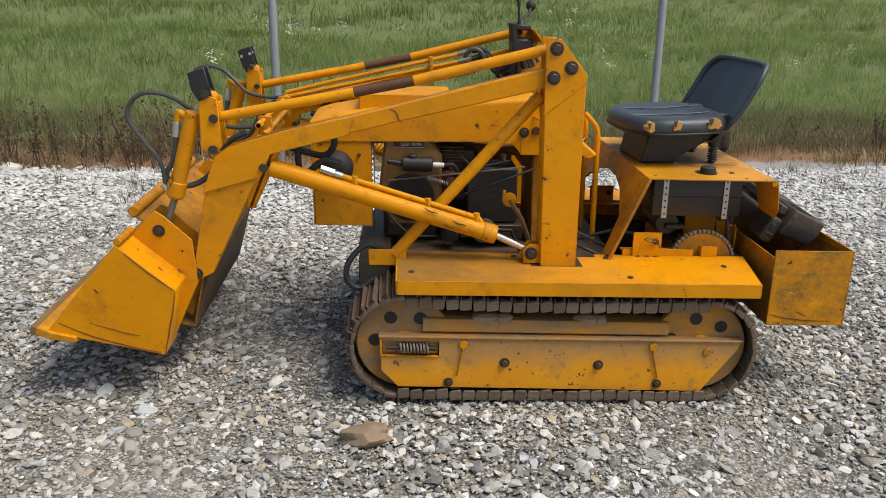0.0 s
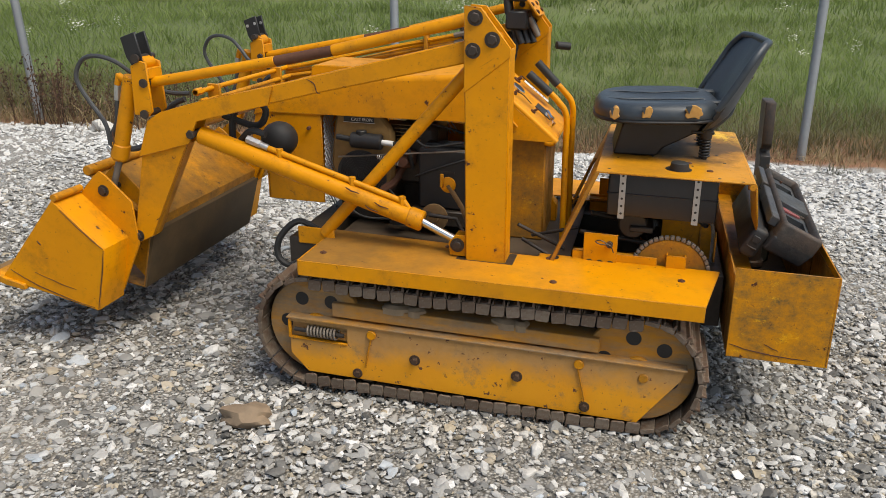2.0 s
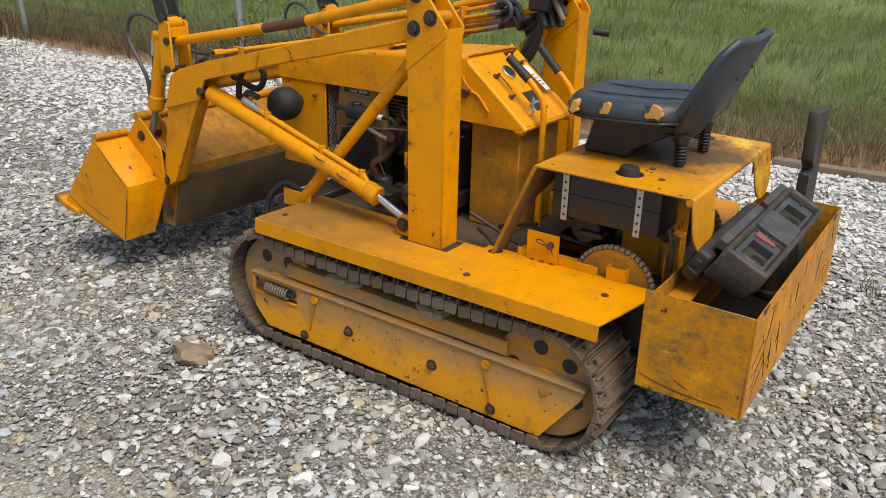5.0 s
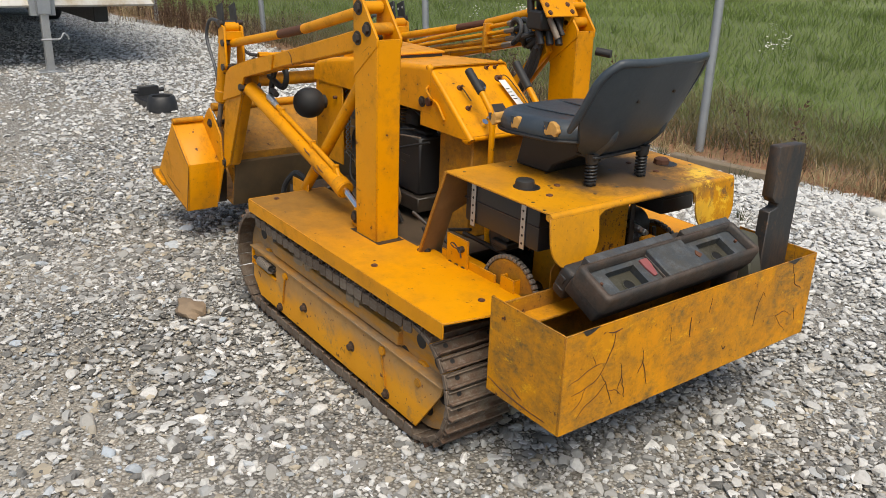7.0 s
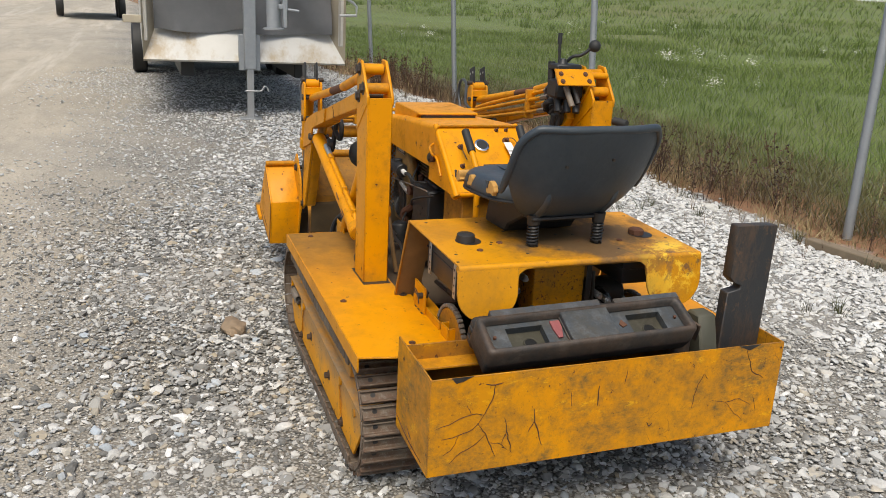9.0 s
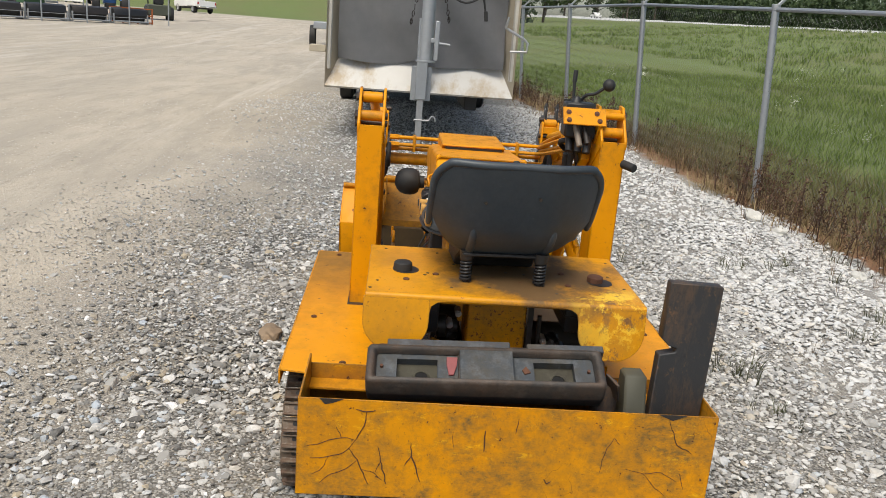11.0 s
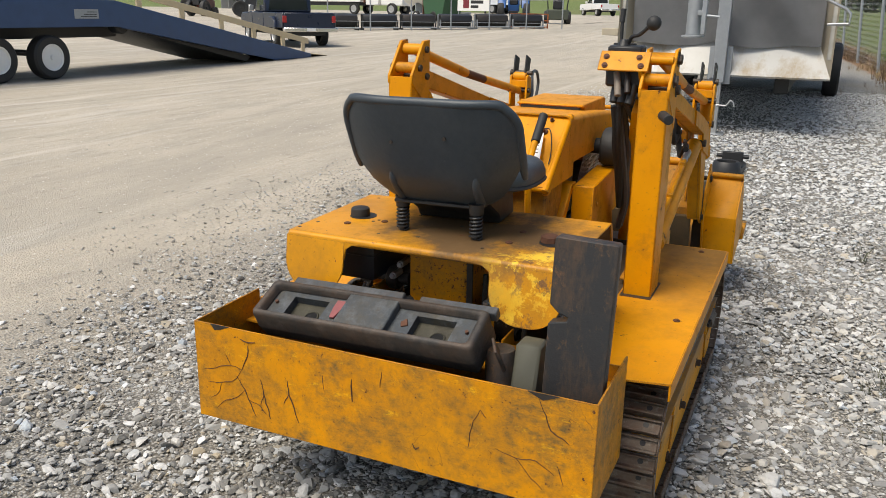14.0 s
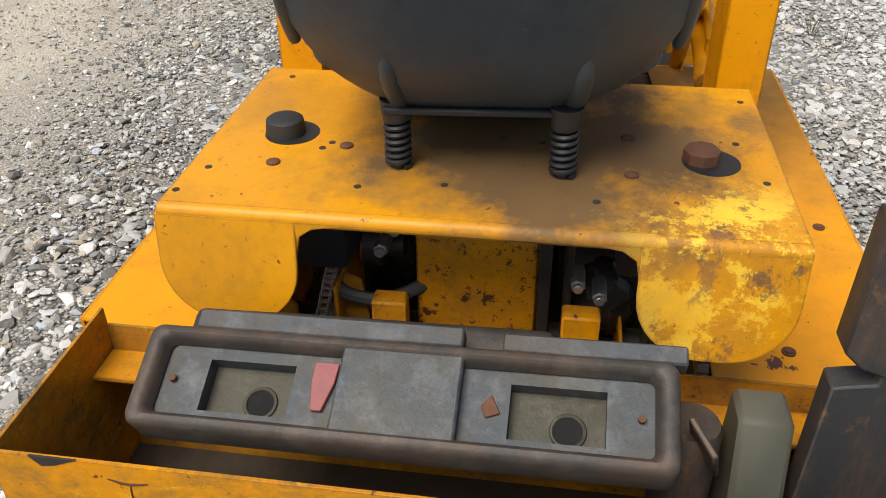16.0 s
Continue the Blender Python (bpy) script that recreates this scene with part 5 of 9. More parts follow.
def back_ring(h):
    """A level cut through the seat back at h from 0 to 1."""
    z = 0.912 + 0.309 * h
    wide = float(np.interp(h, [0, 0.03, 0.10, 0.20, 0.31, 0.42, 0.7], [0.148, 0.166, 0.190, 0.214, 0.234, 0.250, 0.250]))
    if h > 0.74:
        wide -= 0.075 * (1 - math.sqrt(max(0.0, 1 - ((h - 0.74) / 0.26) ** 2)))
    thick = np.interp(h, [0, 0.2, 0.6, 0.9, 0.97, 1.0], [0.030, 0.040, 0.032, 0.022, 0.018, 0.010])
    n = 24
    ys = [-wide + 2 * wide * k / (n - 1) for k in range(n)]
    rear = [(back_x(h, y) + thick / 2 - 0.012 * (abs(y) / wide) ** 6, y, z) for y in ys]
    return rear + [(back_x(h, y) - thick / 2 + 0.012 * (abs(y) / wide) ** 6, y * 0.97, z) for y in ys[::-1]]


backrest = lp("seat_backrest", seated(loft([back_ring(h) for h in (0, 0.01, 0.04, 0.1, 0.18, 0.3, 0.42, 0.55, 0.68, 0.76, 0.83, 0.89, 0.93, 0.96, 0.98, 0.992, 1.0)])), M_VINYL, None, "scuffed charcoal moulded seat back", 50)
for y, z in ((-0.10, 1.10), (0.06, 1.12)):
    lp("back_stud", seated(sweep([(back_x((z - 0.912) / 0.309, y) + 0.008, y, z), (back_x((z - 0.912) / 0.309, y) + 0.0205, y, z - 0.001)], 0.005, 10)), M_BOLT, backrest)
edge_line = []
for h in (0.285, 0.30, 0.36, 0.46, 0.58, 0.70, 0.78, 0.85, 0.91, 0.955, 0.985):
    w = 0.248 if h <= 0.74 else 0.252 - 0.075 * (1 - math.sqrt(max(0.0, 1 - ((h - 0.74) / 0.26) ** 2))) - 0.004
    edge_line.append(Vector((back_x(h, w) - 0.006, w + 0.004, 0.912 + 0.309 * h)))
whole = [Vector((p.x, -p.y, p.z)) for p in edge_line] + [Vector((back_x(0.985, 0.0) - 0.004, y, 0.912 + 0.309 * 0.985)) for y in (-0.12, 0.0, 0.12)] + edge_line[::-1]
whole = smooth_line(whole, 3)
lp("rolled_edge", seated(sweep(whole, [0.007 + 0.0055 * min(1.0, i / 8, (len(whole) - 1 - i) / 8) for i in range(len(whole))], 12)), M_VINYL, backrest, "padded rolled edge of the seat back", 60)
for y in (-0.115, 0.125):
    lp("moulded_rib", seated(sweep([Vector((back_x(h, y) + 0.5 * float(np.interp(h, [0, 0.2, 0.6], [0.030, 0.040, 0.032])) - 0.0095, y * (1 + 0.15 * h), 0.912 + 0.309 * h)) for h in (0.02, 0.08, 0.15, 0.22, 0.28, 0.33)], [0.015, 0.015, 0.0145, 0.013, 0.011, 0.006], 10)), M_VINYL, backrest, "", 60)
for y in (-0.13, 0.13):
    lp("seat_hinge", seated(box(0.09, 0.16, y - 0.02, y + 0.02, 0.985, 1.02, 0.006)), M_VINYL, seat_pan)
for x, w, z in ((-0.206, 0.019, 0.978), (-0.10, 0.022, 0.984), (0.05, 0.034, 0.987)):
    tr_ = random.Random(int(x * 1000))
    pts = []
    for k in range(18):
        a_ = 2 * math.pi * k / 18
        q_ = (0.62 + 0.5 * tr_.random()) * (1.25 if k in (3, 4, 10) else 1.0)
        pts.append((x + w * q_ * math.cos(a_), z + 0.045 * (x + 0.10) + (0.019 if x < 0 else 0.022) * q_ * math.sin(a_)))
    lp("foam_tear", seated(prism(pts, -0.2535 if abs(x) <= 0.1 else -0.2475, -0.236 if abs(x) <= 0.1 else -0.18, "y", 0.002)), M_FOAM, seat_pan, "torn vinyl showing yellow foam")
    lp("vinyl_flap", seated(prism([(x - w * 0.9, z + 0.045 * (x + 0.1) + 0.021), (x - w * 0.2, z + 0.045 * (x + 0.1) + 0.023), (x - w * 0.45, z + 0.045 * (x + 0.1) - 0.004)], -0.2565 if abs(x) <= 0.1 else -0.253, -0.2525 if abs(x) <= 0.1 else -0.249, "y", 0.0005)), M_VINYL, seat_pan, "torn loose flap of vinyl")
lp("seat_bracket", seated(prism([(-0.20, 0.815), (-0.05, 0.815), (-0.03, 0.845), (0.08, 0.905), (0.11, 0.938), (-0.17, 0.938)], -0.135, 0.135, "y", 0.006)), M_BLACK, None, "black seat bracket")
lp("rear_bracket", seated(box(0.06, 0.140, -0.138, 0.135, 0.902, 0.913, 0.003)), M_BLACK)
for y in (-0.124, 0.112):
    spring = lp("seat_spring", coil((1.152, y, PZ + 0.004), (1.152, y, 0.895), 0.0165, 0.004, 7.5), M_BLACK, None, "black coil spring under the seat")
    lp("spring_cup", sweep([(1.152, y, 0.888), (1.152, y, 0.918)], [0.0205, 0.0235], 18), M_BLACK, spring)
    lp("spring_core", rod((1.152, y, PZ), (1.152, y, 0.90), 0.0105), M_BLACK, spring)

# drive case, sprockets and brackets behind the seat
case = lp("drive_case", box(0.96, 1.15, -0.105, 0.088, 0.42, 0.803, 0.012, 2), M_CASE, None, "rust-speckled yellow gear case")
lp("case_strap", box(1.1505, 1.158, 0.089, 0.108, 0.47, 0.80, 0.002), M_IRON, case)
for s in (-1, 1):
    disc = lp("drive_sprocket", rod((1.065, s * 0.345, 0.455), (1.065, s * 0.357, 0.455), 0.122, 40, 0.02), M_YELF, None, "grimy yellow chain sprocket")
    links = []
    for k in range(44):
        t = 2 * math.pi * k / 44
        c, d = math.cos(t), math.sin(t)
        b = box(-0.0075, 0.0075, -0.009, 0.009, -0.0065, 0.0065, 0.002)
        bmesh.ops.transform(b, matrix=Matrix.Translation((1.065 + 0.129 * c, s * 0.351, 0.455 + 0.129 * d)) @ Matrix.Rotation(-t - math.pi / 2, 4, "Y"), verts=b.verts)
        links.append(b)
    lp("roller_chain", joined(*links), M_STEEL, disc, "greasy roller chain")
    pin = lp("pin_plate", box(0.772, 0.886, *sorted((s * 0.382, s * 0.389)), 0.44, 0.585, 0.001), M_YEL, None, "yellow drilled bracket plate with a clip pin")
    for x in (0.795, 0.83, 0.865):
        lp("bracket_bolt", hexbolt((x, s * 0.389, 0.478), (0, s, 0), 0.0095, 0.008), M_BOLT, pin)
    lp("clip_pin", joined(rod((0.86, s * 0.37, 0.552), (0.86, s * 0.405, 0.552), 0.011), sweep(smooth_line([(0.86, s * 0.404, 0.552), (0.83, s * 0.404, 0.567), (0.813, s * 0.404, 0.561), (0.83, s * 0.404, 0.553), (0.862, s * 0.406, 0.552), (0.875, s * 0.406, 0.528)], 4), 0.0022, 6)), M_BOLT, pin)
    lp("angle_bracket", joined(box(0.735, 1.02, *sorted((s * 0.374, s * 0.380)), 0.44, 0.515, 0.001), box(0.735, 0.95, *sorted((s * 0.33, s * 0.374)), 0.50, 0.506, 0.001)), M_YEL, None, "yellow angle bracket")
    lp("angle_bracket", joined(box(1.05, 1.115, *sorted((s * 0.378, s * 0.384)), 0.455, 0.53, 0.001), box(1.05, 1.056, *sorted((s * 0.33, s * 0.38)), 0.455, 0.53, 0.001), box(1.109, 1.115, *sorted((s * 0.33, s * 0.38)), 0.455, 0.53, 0.001)), M_YEL, None, "small yellow angle bracket")
    lp("drive_shaft", rod((1.065, s * 0.1, 0.455), (1.065, s * 0.36, 0.455), 0.022), M_GREASE)
    lp("side_web", box(1.03, 1.20, *sorted((s * 0.22, s * 0.226)), 0.42, 0.62 if s < 0 else 0.54, 0.001), M_YELD)
for a, b in (((0.54, -0.37, 0.585), (0.70, -0.31, 0.492)), ((0.55, -0.33, 0.52), (0.66, -0.36, 0.475)), ((0.57, -0.22, 0.50), (0.74, -0.26, 0.56))):
    lp("floor_rod", rod(a, b, 0.0065), M_IRON, None, "thin steel control rod")
lp("linkage_rod", joined(rod((0.75, -0.30, 0.56), (0.98, -0.24, 0.52), 0.008), rod((0.78, -0.2, 0.60), (1.0, -0.16, 0.56), 0.010), box(0.92, 1.0, -0.32, -0.14, 0.58, 0.60, 0.004)), M_GREASE, None, "greasy control linkage")
lp("drive_motor", rod((1.02, 0.12, 0.58), (1.02, 0.30, 0.58), 0.06, 20), M_GREASE, None, "oily hydraulic motor")
lp("drive_motor", rod((0.93, -0.30, 0.60), (0.93, -0.12, 0.60), 0.05, 20), M_GREASE, None, "oily hydraulic motor")
lp("rear_hose", hose([(1.14, -0.245, 0.635), (1.175, -0.225, 0.602), (1.178, -0.185, 0.588), (1.172, -0.14, 0.588), (1.14, -0.09, 0.596)], 0.011), M_HOSE)
lp("chain_guard", prism([(-0.250, 0.46), (-0.236, 0.585), (-0.216, 0.622), (-0.190, 0.612), (-0.168, 0.46)], 1.158, 1.164, "x", 0.001), M_YELF, None, "grimy yellow chain guard plate")
lp("bent_tab", prism([(-0.318, 0.50), (-0.322, 0.585), (-0.306, 0.605), (-0.284, 0.588), (-0.282, 0.50)], 1.205, 1.210, "x", 0.001), M_YELF, None, "bent yellow tab beside the chain")
for y0, y1 in ((-0.166, -0.112), (0.128, 0.186)):
    lp("cross_lug", box(1.168, 1.205, y0, y1, 0.47, 0.602, 0.004), M_YELD, None, "short yellow lug beside the gear case")
for y, z in ((-0.135, 0.70), (-0.16, 0.66), (0.15, 0.62), (0.185, 0.60)):
    lp("oil_fitting", joined(rod((1.10, y, z), (1.15, y, z), 0.012, 6), rod((1.145, y, z), (1.158, y, z), 0.008, 12)), M_ZINC, None, "steel oil fitting")
run = smooth_line([(1.212, -0.262, 0.46), (1.208, -0.252, 0.54), (1.195, -0.236, 0.615), (1.165, -0.228, 0.655), (1.11, -0.220, 0.668), (1.03, -0.215, 0.66)], 6)
links = []
for a, b in zip(run, run[1:]):
    d = (b - a)
    for s in (-1, 1):
        q = box(-d.length * 0.44, d.length * 0.44, s * 0.007 - 0.002, s * 0.007 + 0.002, -0.0065, 0.0065, 0.002)
        bmesh.ops.transform(q, matrix=Matrix.Translation((a + b) / 2) @ Matrix.Rotation(-math.atan2(d.z, d.x), 4, "Y"), verts=q.verts)
        links.append(q)
    links.append(rod(a + Vector((0, -0.010, 0)), a + Vector((0, 0.010, 0)), 0.004, 8))
lp("chain_run", joined(*links), M_STEEL, None, "greasy roller chain run")
lp("idler_hub", joined(rod((1.09, -0.20, 0.635), (1.09, -0.165, 0.635), 0.038, 24), rod((1.09, -0.165, 0.635), (1.09, -0.13, 0.635), 0.020, 18)), M_GREASE, None, "oily chain idler hub")


def oily_lump(c, r, seed):
    """A rough greasy housing."""
    bm = bmesh.new()
    bmesh.ops.create_icosphere(bm, subdivisions=3, radius=1.0)
    for v in bm.verts:
        k = 1 + 0.16 * noise.noise(v.co * 2.5 + Vector((seed, 0, 0))) + 0.10 * noise.noise(v.co * 7 + Vector((0, seed, 0)))
        v.co = Vector((c[0] + v.co.x * r[0] * k, c[1] + v.co.y * r[1] * k, c[2] + v.co.z * r[2] * k))
    return bm


M_WET = plain("wet_black_grease", (0.040, 0.034, 0.030), 0.25, 0.1, 0.8, 60, 0.9)
lp("pump_housing", oily_lump((1.07, 0.190, 0.545), (0.055, 0.06, 0.075), 3.0), M_WET, None, "grease-caked pump housing")
lp("pump_housing", oily_lump((1.0, -0.15, 0.56), (0.05, 0.045, 0.07), 7.0), M_WET, None, "grease-caked pump housing")
for y, z0, z1 in ((0.135, 0.48, 0.70), (0.265, 0.50, 0.60)):
    lp("push_rod", rod((1.14, y, z0), (1.12, y, z1), 0.0075), M_GREASE)

# rear weight box
X0, X1, Y0, Y1, Z0, Z1 = 1.252, 1.553, -0.594, 0.594, 0.287, 0.585
tray = lp("weight_box", box(X1 - 0.006, X1, Y0, Y1, Z0, Z1, 0.001), M_YELB, None, "scratched yellow open steel box on the rear")
lp("box_end", box(X0, X1 - 0.0062, Y0, Y0 + 0.006, Z0, Z1, 0.001), M_YELB, tray)
lp("box_end", box(X0, X1 - 0.0062, Y1 - 0.006, Y1, Z0, Z1, 0.001), M_YELB, tray)
lp("box_front", box(X0, X0 + 0.006, Y0 + 0.0062, Y1 - 0.0062, Z0, Z1 - 0.03, 0.001), M_YELF, tray)
lp("box_floor", box(X0 + 0.0062, X1 - 0.0062, Y0 + 0.0062, Y1 - 0.0062, Z0, Z0 + 0.006, 0.001), M_GREASE, tray)
lp("inner_ledge", box(X0 + 0.007, X0 + 0.075, Y0 + 0.0065, Y1 - 0.0065, Z1 - 0.085, Z1 - 0.078, 0.001), M_YELD, tray, "bare-worn inner ledge")
for y in (-0.36, 0.0, 0.36):
    lp("inner_liner", box(X1 - 0.0095, X1 - 0.0066, y - 0.175, y + 0.175, Z0 + 0.01, Z1 - 0.022, 0.0005), M_YELF, tray, "darker yellow sheet inside the rear plate")
for y in (-0.3, 0.3):
    lp("box_arm", box(1.10, X0, y - 0.03, y + 0.03, 0.36, 0.42, 0.003), M_GREASE, tray)
# cracks and gouges in the paint of the box
rng = random.Random(8)


def gouge(pts, w):
    """A thin dark line scratched into the rear plate."""
    pts = smooth_line([(X1 + 0.0004, y, z) for y, z in pts], 3)
    return sweep([Vector((p.x, p.y + rng.uniform(-0.002, 0.002), p.z + rng.uniform(-0.002, 0.002))) for p in pts], [w * (0.35 + 0.65 * math.sin(math.pi * (i + 0.4) / (len(pts)))) for i in range(len(pts))], 5)


M_GOUGE = plain("rust_in_gouges", (0.085, 0.034, 0.018), 0.8, 0, 0.6, 60)
TWIGS = (
    ([(-0.432, 0.556), (-0.405, 0.553), (-0.378, 0.555)], 0.004), ([(-0.402, 0.552), (-0.408, 0.51), (-0.430, 0.462)], 0.0035),
    ([(-0.430, 0.462), (-0.47, 0.470), (-0.52, 0.452), (-0.57, 0.436)], 0.0024), ([(-0.430, 0.462), (-0.462, 0.424), (-0.505, 0.408), (-0.555, 0.402)], 0.0026),
    ([(-0.450, 0.438), (-0.424, 0.402), (-0.405, 0.362), (-0.388, 0.325)], 0.0034), ([(-0.424, 0.402), (-0.452, 0.372), (-0.492, 0.356), (-0.53, 0.325)], 0.0026),
    ([(-0.41, 0.374), (-0.375, 0.362), (-0.352, 0.342)], 0.0022), ([(-0.505, 0.408), (-0.52, 0.372), (-0.548, 0.352)], 0.002), ([(-0.47, 0.470), (-0.485, 0.50)], 0.002),
    ([(-0.366, 0.444), (-0.357, 0.402), (-0.347, 0.362), (-0.338, 0.328)], 0.0036), ([(-0.357, 0.402), (-0.372, 0.366)], 0.0024),
    ([(-0.276, 0.462), (-0.271, 0.42), (-0.256, 0.38), (-0.244, 0.342)], 0.0042), ([(-0.271, 0.42), (-0.288, 0.392)], 0.003),
    ([(0.45, 0.57), (0.468, 0.53), (0.482, 0.495), (0.512, 0.478), (0.53, 0.47)], 0.0032), ([(0.30, 0.505), (0.278, 0.455), (0.270, 0.395)], 0.0024), ([(0.30, 0.505), (0.318, 0.488)], 0.002),
    ([(0.022, 0.552), (0.018, 0.505)], 0.0024), ([(-0.07, 0.512), (-0.066, 0.448)], 0.0046), ([(0.112, 0.366), (0.122, 0.352), (0.134, 0.362)], 0.004),
    ([(0.345, 0.412), (0.40, 0.398), (0.45, 0.402), (0.50, 0.375)], 0.0022), ([(0.40, 0.398), (0.43, 0.362), (0.47, 0.33)], 0.002), ([(0.505, 0.405), (0.522, 0.355)], 0.0022), ([(-0.16, 0.505), (-0.155, 0.455)], 0.002),
)
for pts, w in TWIGS:
    lp("gouge", gouge(pts, w * 0.5), M_GOUGE, tray, "dark gouge in the paint")
for tear in (prism([(-0.535, Z1 + 0.0006), (-0.47, Z1 + 0.0006), (-0.50, Z1 - 0.012), (-0.52, Z1 - 0.016)], X1 - 0.002, X1 + 0.0012, "x", 0), prism([(0.42, Z1 + 0.0006), (0.50, Z1 + 0.0006), (0.46, Z1 - 0.016)], X1 - 0.002, X1 + 0.0012, "x", 0)):
    lp("torn_corner", tear, M_IRON, tray, "bare dented rim")

# hydraulic valve on the far post, with levers
VALVE_Y0, VALVE_Y1 = 0.268, 0.436
bracket = lp("valve_plate", prism([(0.445, 1.306), (0.453, 1.310), (0.500, 1.250), (0.492, 1.246)], VALVE_Y0, VALVE_Y1, "y", 0.002), M_YEL, None, "yellow valve bracket plate")
lp("valve_arm", prism([(0.38, 1.20), (0.46, 1.30), (0.50, 1.25), (0.44, 1.17)], 0.405, 0.416, "y", 0.002), M_YEL, bracket)
lp("valve_bar", rod((0.452, 0.43, 1.285), (0.452, 0.51, 1.285), 0.013), M_YEL, bracket)
for y, u in ((0.29, 0.3), (0.40, 0.3), (0.41, 0.75), (0.29, 0.78)):
    p = Vector((0.454, y, 1.308)).lerp(Vector((0.5, y, 1.252)), u)
    lp("plate_bolt", hexbolt(p, (0.78, 0, 0.62), 0.007, 0.006), M_RUST, bracket)
valve = lp("control_valve", joined(box(0.36, 0.45, 0.285, 0.415, 1.19, 1.265, 0.008), *[rod((0.40 + 0.02 * i, 0.315 + 0.035 * i, 1.20), (0.425 + 0.02 * i, 0.315 + 0.03 * i, 1.135), 0.015) for i in range(3)], *[rod((0.37, 0.30 + 0.05 * i, 1.25), (0.36, 0.30 + 0.05 * i, 1.33), 0.015) for i in range(2)]), M_BLACK, None, "black hydraulic spool valve")
lp("valve_spool", rod((0.45, 0.325, 1.24), (0.488, 0.342, 1.165), 0.012), M_STEEL, valve)
lp("valve_spool", rod((0.45, 0.36, 1.24), (0.484, 0.372, 1.175), 0.011), M_IRON, valve)
lp("lever_base", joined(box(0.36, 0.44, 0.285, 0.40, 1.30, 1.325, 0.006), sweep([(0.40, 0.33, 1.32), (0.40, 0.33, 1.345)], [0.025, 0.012], 12)), M_BLACK, valve)
lp("control_lever", sweep(smooth_line([(0.40, 0.345, 1.33), (0.42, 0.36, 1.355), (0.44, 0.39, 1.365), (0.455, 0.425, 1.395)], 4), 0.0065), M_BLACK, valve, "bent black control lever")
lp("knob", loft([[(0.458 + r * math.cos(2 * math.pi * k / 20), 0.436 + r * math.sin(2 * math.pi * k / 20), 1.402 + z) for k in range(20)] for r, z in [(0.0245 * math.cos(a), 0.0245 * math.sin(a)) for a in [radians(d) for d in (-80, -60, -35, -10, 15, 40, 62, 82)]]]), M_RUBBER, valve, "black ball knob")
lp("control_lever", joined(sweep([(0.39, 0.318, 1.33), (0.385, 0.315, 1.42)], 0.006), rod((0.386, 0.315, 1.40), (0.382, 0.317, 1.445), 0.009)), M_BLACK, valve, "straight black control lever")
lp("rubber_stop", rod((0.545, 0.505, 1.118), (0.60, 0.535, 1.112), 0.0165), M_RUBBER, None, "black rubber peg on the post")
# hydraulic lines along the far boom and across the nose
for i, (y, dz) in enumerate(((0.400, 0.0), (0.385, -0.032), (0.395, -0.064), (0.375, -0.09))):
    ln = lp("hydraulic_line", sweep([(-0.66, y, 0.99 + dz * 0.6), (-0.45, y, 1.045 + dz * 0.8), (0.12, y, 1.18 + dz), (0.17, y, 1.192 + dz)], 0.0095, 8), M_YEL if i < 2 else M_YELD, None, "painted yellow hydraulic line")
    lp("line_fitting", rod((0.125, y, 1.181 + dz), (0.185, y, 1.196 + dz), 0.0115, 6), M_STEEL, ln)
    lp("valve_hose", hose([(0.19, y, 1.197 + dz), (0.25, y + 0.0, 1.20 + dz * 0.6), (0.30, y - 0.03, 1.14 + dz * 0.3), (0.35, y - 0.05 - 0.01 * i, 1.10 + 0.02 * i), (0.40, 0.33 + 0.02 * i, 1.18)], 0.0115), M_RUBBER, ln, "black hydraulic hose")
    if i > 1:
        continue
    lp("pressure_hose", hose([(0.40, 0.31 + 0.02 * i, 1.12), (0.37 + 0.01 * i, 0.315 + 0.015 * i, 1.04), (0.33, 0.31 + 0.015 * i, 0.96), (0.26, 0.31 + 0.01 * i, 0.86), (0.14, 0.30, 0.70)], 0.0115), M_RUBBER, ln, "black hydraulic hose")
loops = [(0.20 + 0.042 * math.cos(a) + 0.004 * a / 6.28, 0.372 + 0.006 * a, 1.165 + 0.042 * math.sin(a)) for a in [2 * math.pi * k / 12 for k in range(-2, 24)]]
lp("coiled_hose", sweep(smooth_line(loops + [(0.29, 0.40, 1.12), (0.34, 0.38, 1.06), (0.39, 0.35, 1.13)], 3), 0.0105, 8), M_HOSE, None, "looped black hydraulic hose")
for dx, dy in ((0.0, 0.0), (-0.030, 0.012)):
    lp("valve_hose", hose([(0.40 + dx * 0.4, 0.325 + dy, 1.19), (0.392 + dx, 0.328 + dy, 1.10), (0.35 + dx, 0.332 + dy, 1.02), (0.31 + dx, 0.335 + dy, 0.94), (0.24 + dx, 0.332, 0.85), (0.14 + dx, 0.32, 0.72), (0.08 + dx, 0.29, 0.60)], 0.0125), M_HOSE, None, "black hydraulic hose")
strut = prism([(0.37, 1.145), (0.40, 1.10), (-0.085, 0.50), (-0.125, 0.50)], -0.018, 0.018, "y", 0.002)
for v in strut.verts:
    v.co.y += float(np.interp(v.co.z, [0.5, 1.12], [0.275, 0.395]))
lp("inner_strut", strut, M_YEL, None, "flat yellow strut inside the lift post")
lp("line_clamp", box(-0.005, 0.012, 0.365, 0.412, 1.04, 1.17, 0.003), M_YELD, None, "clamp round the hydraulic lines")
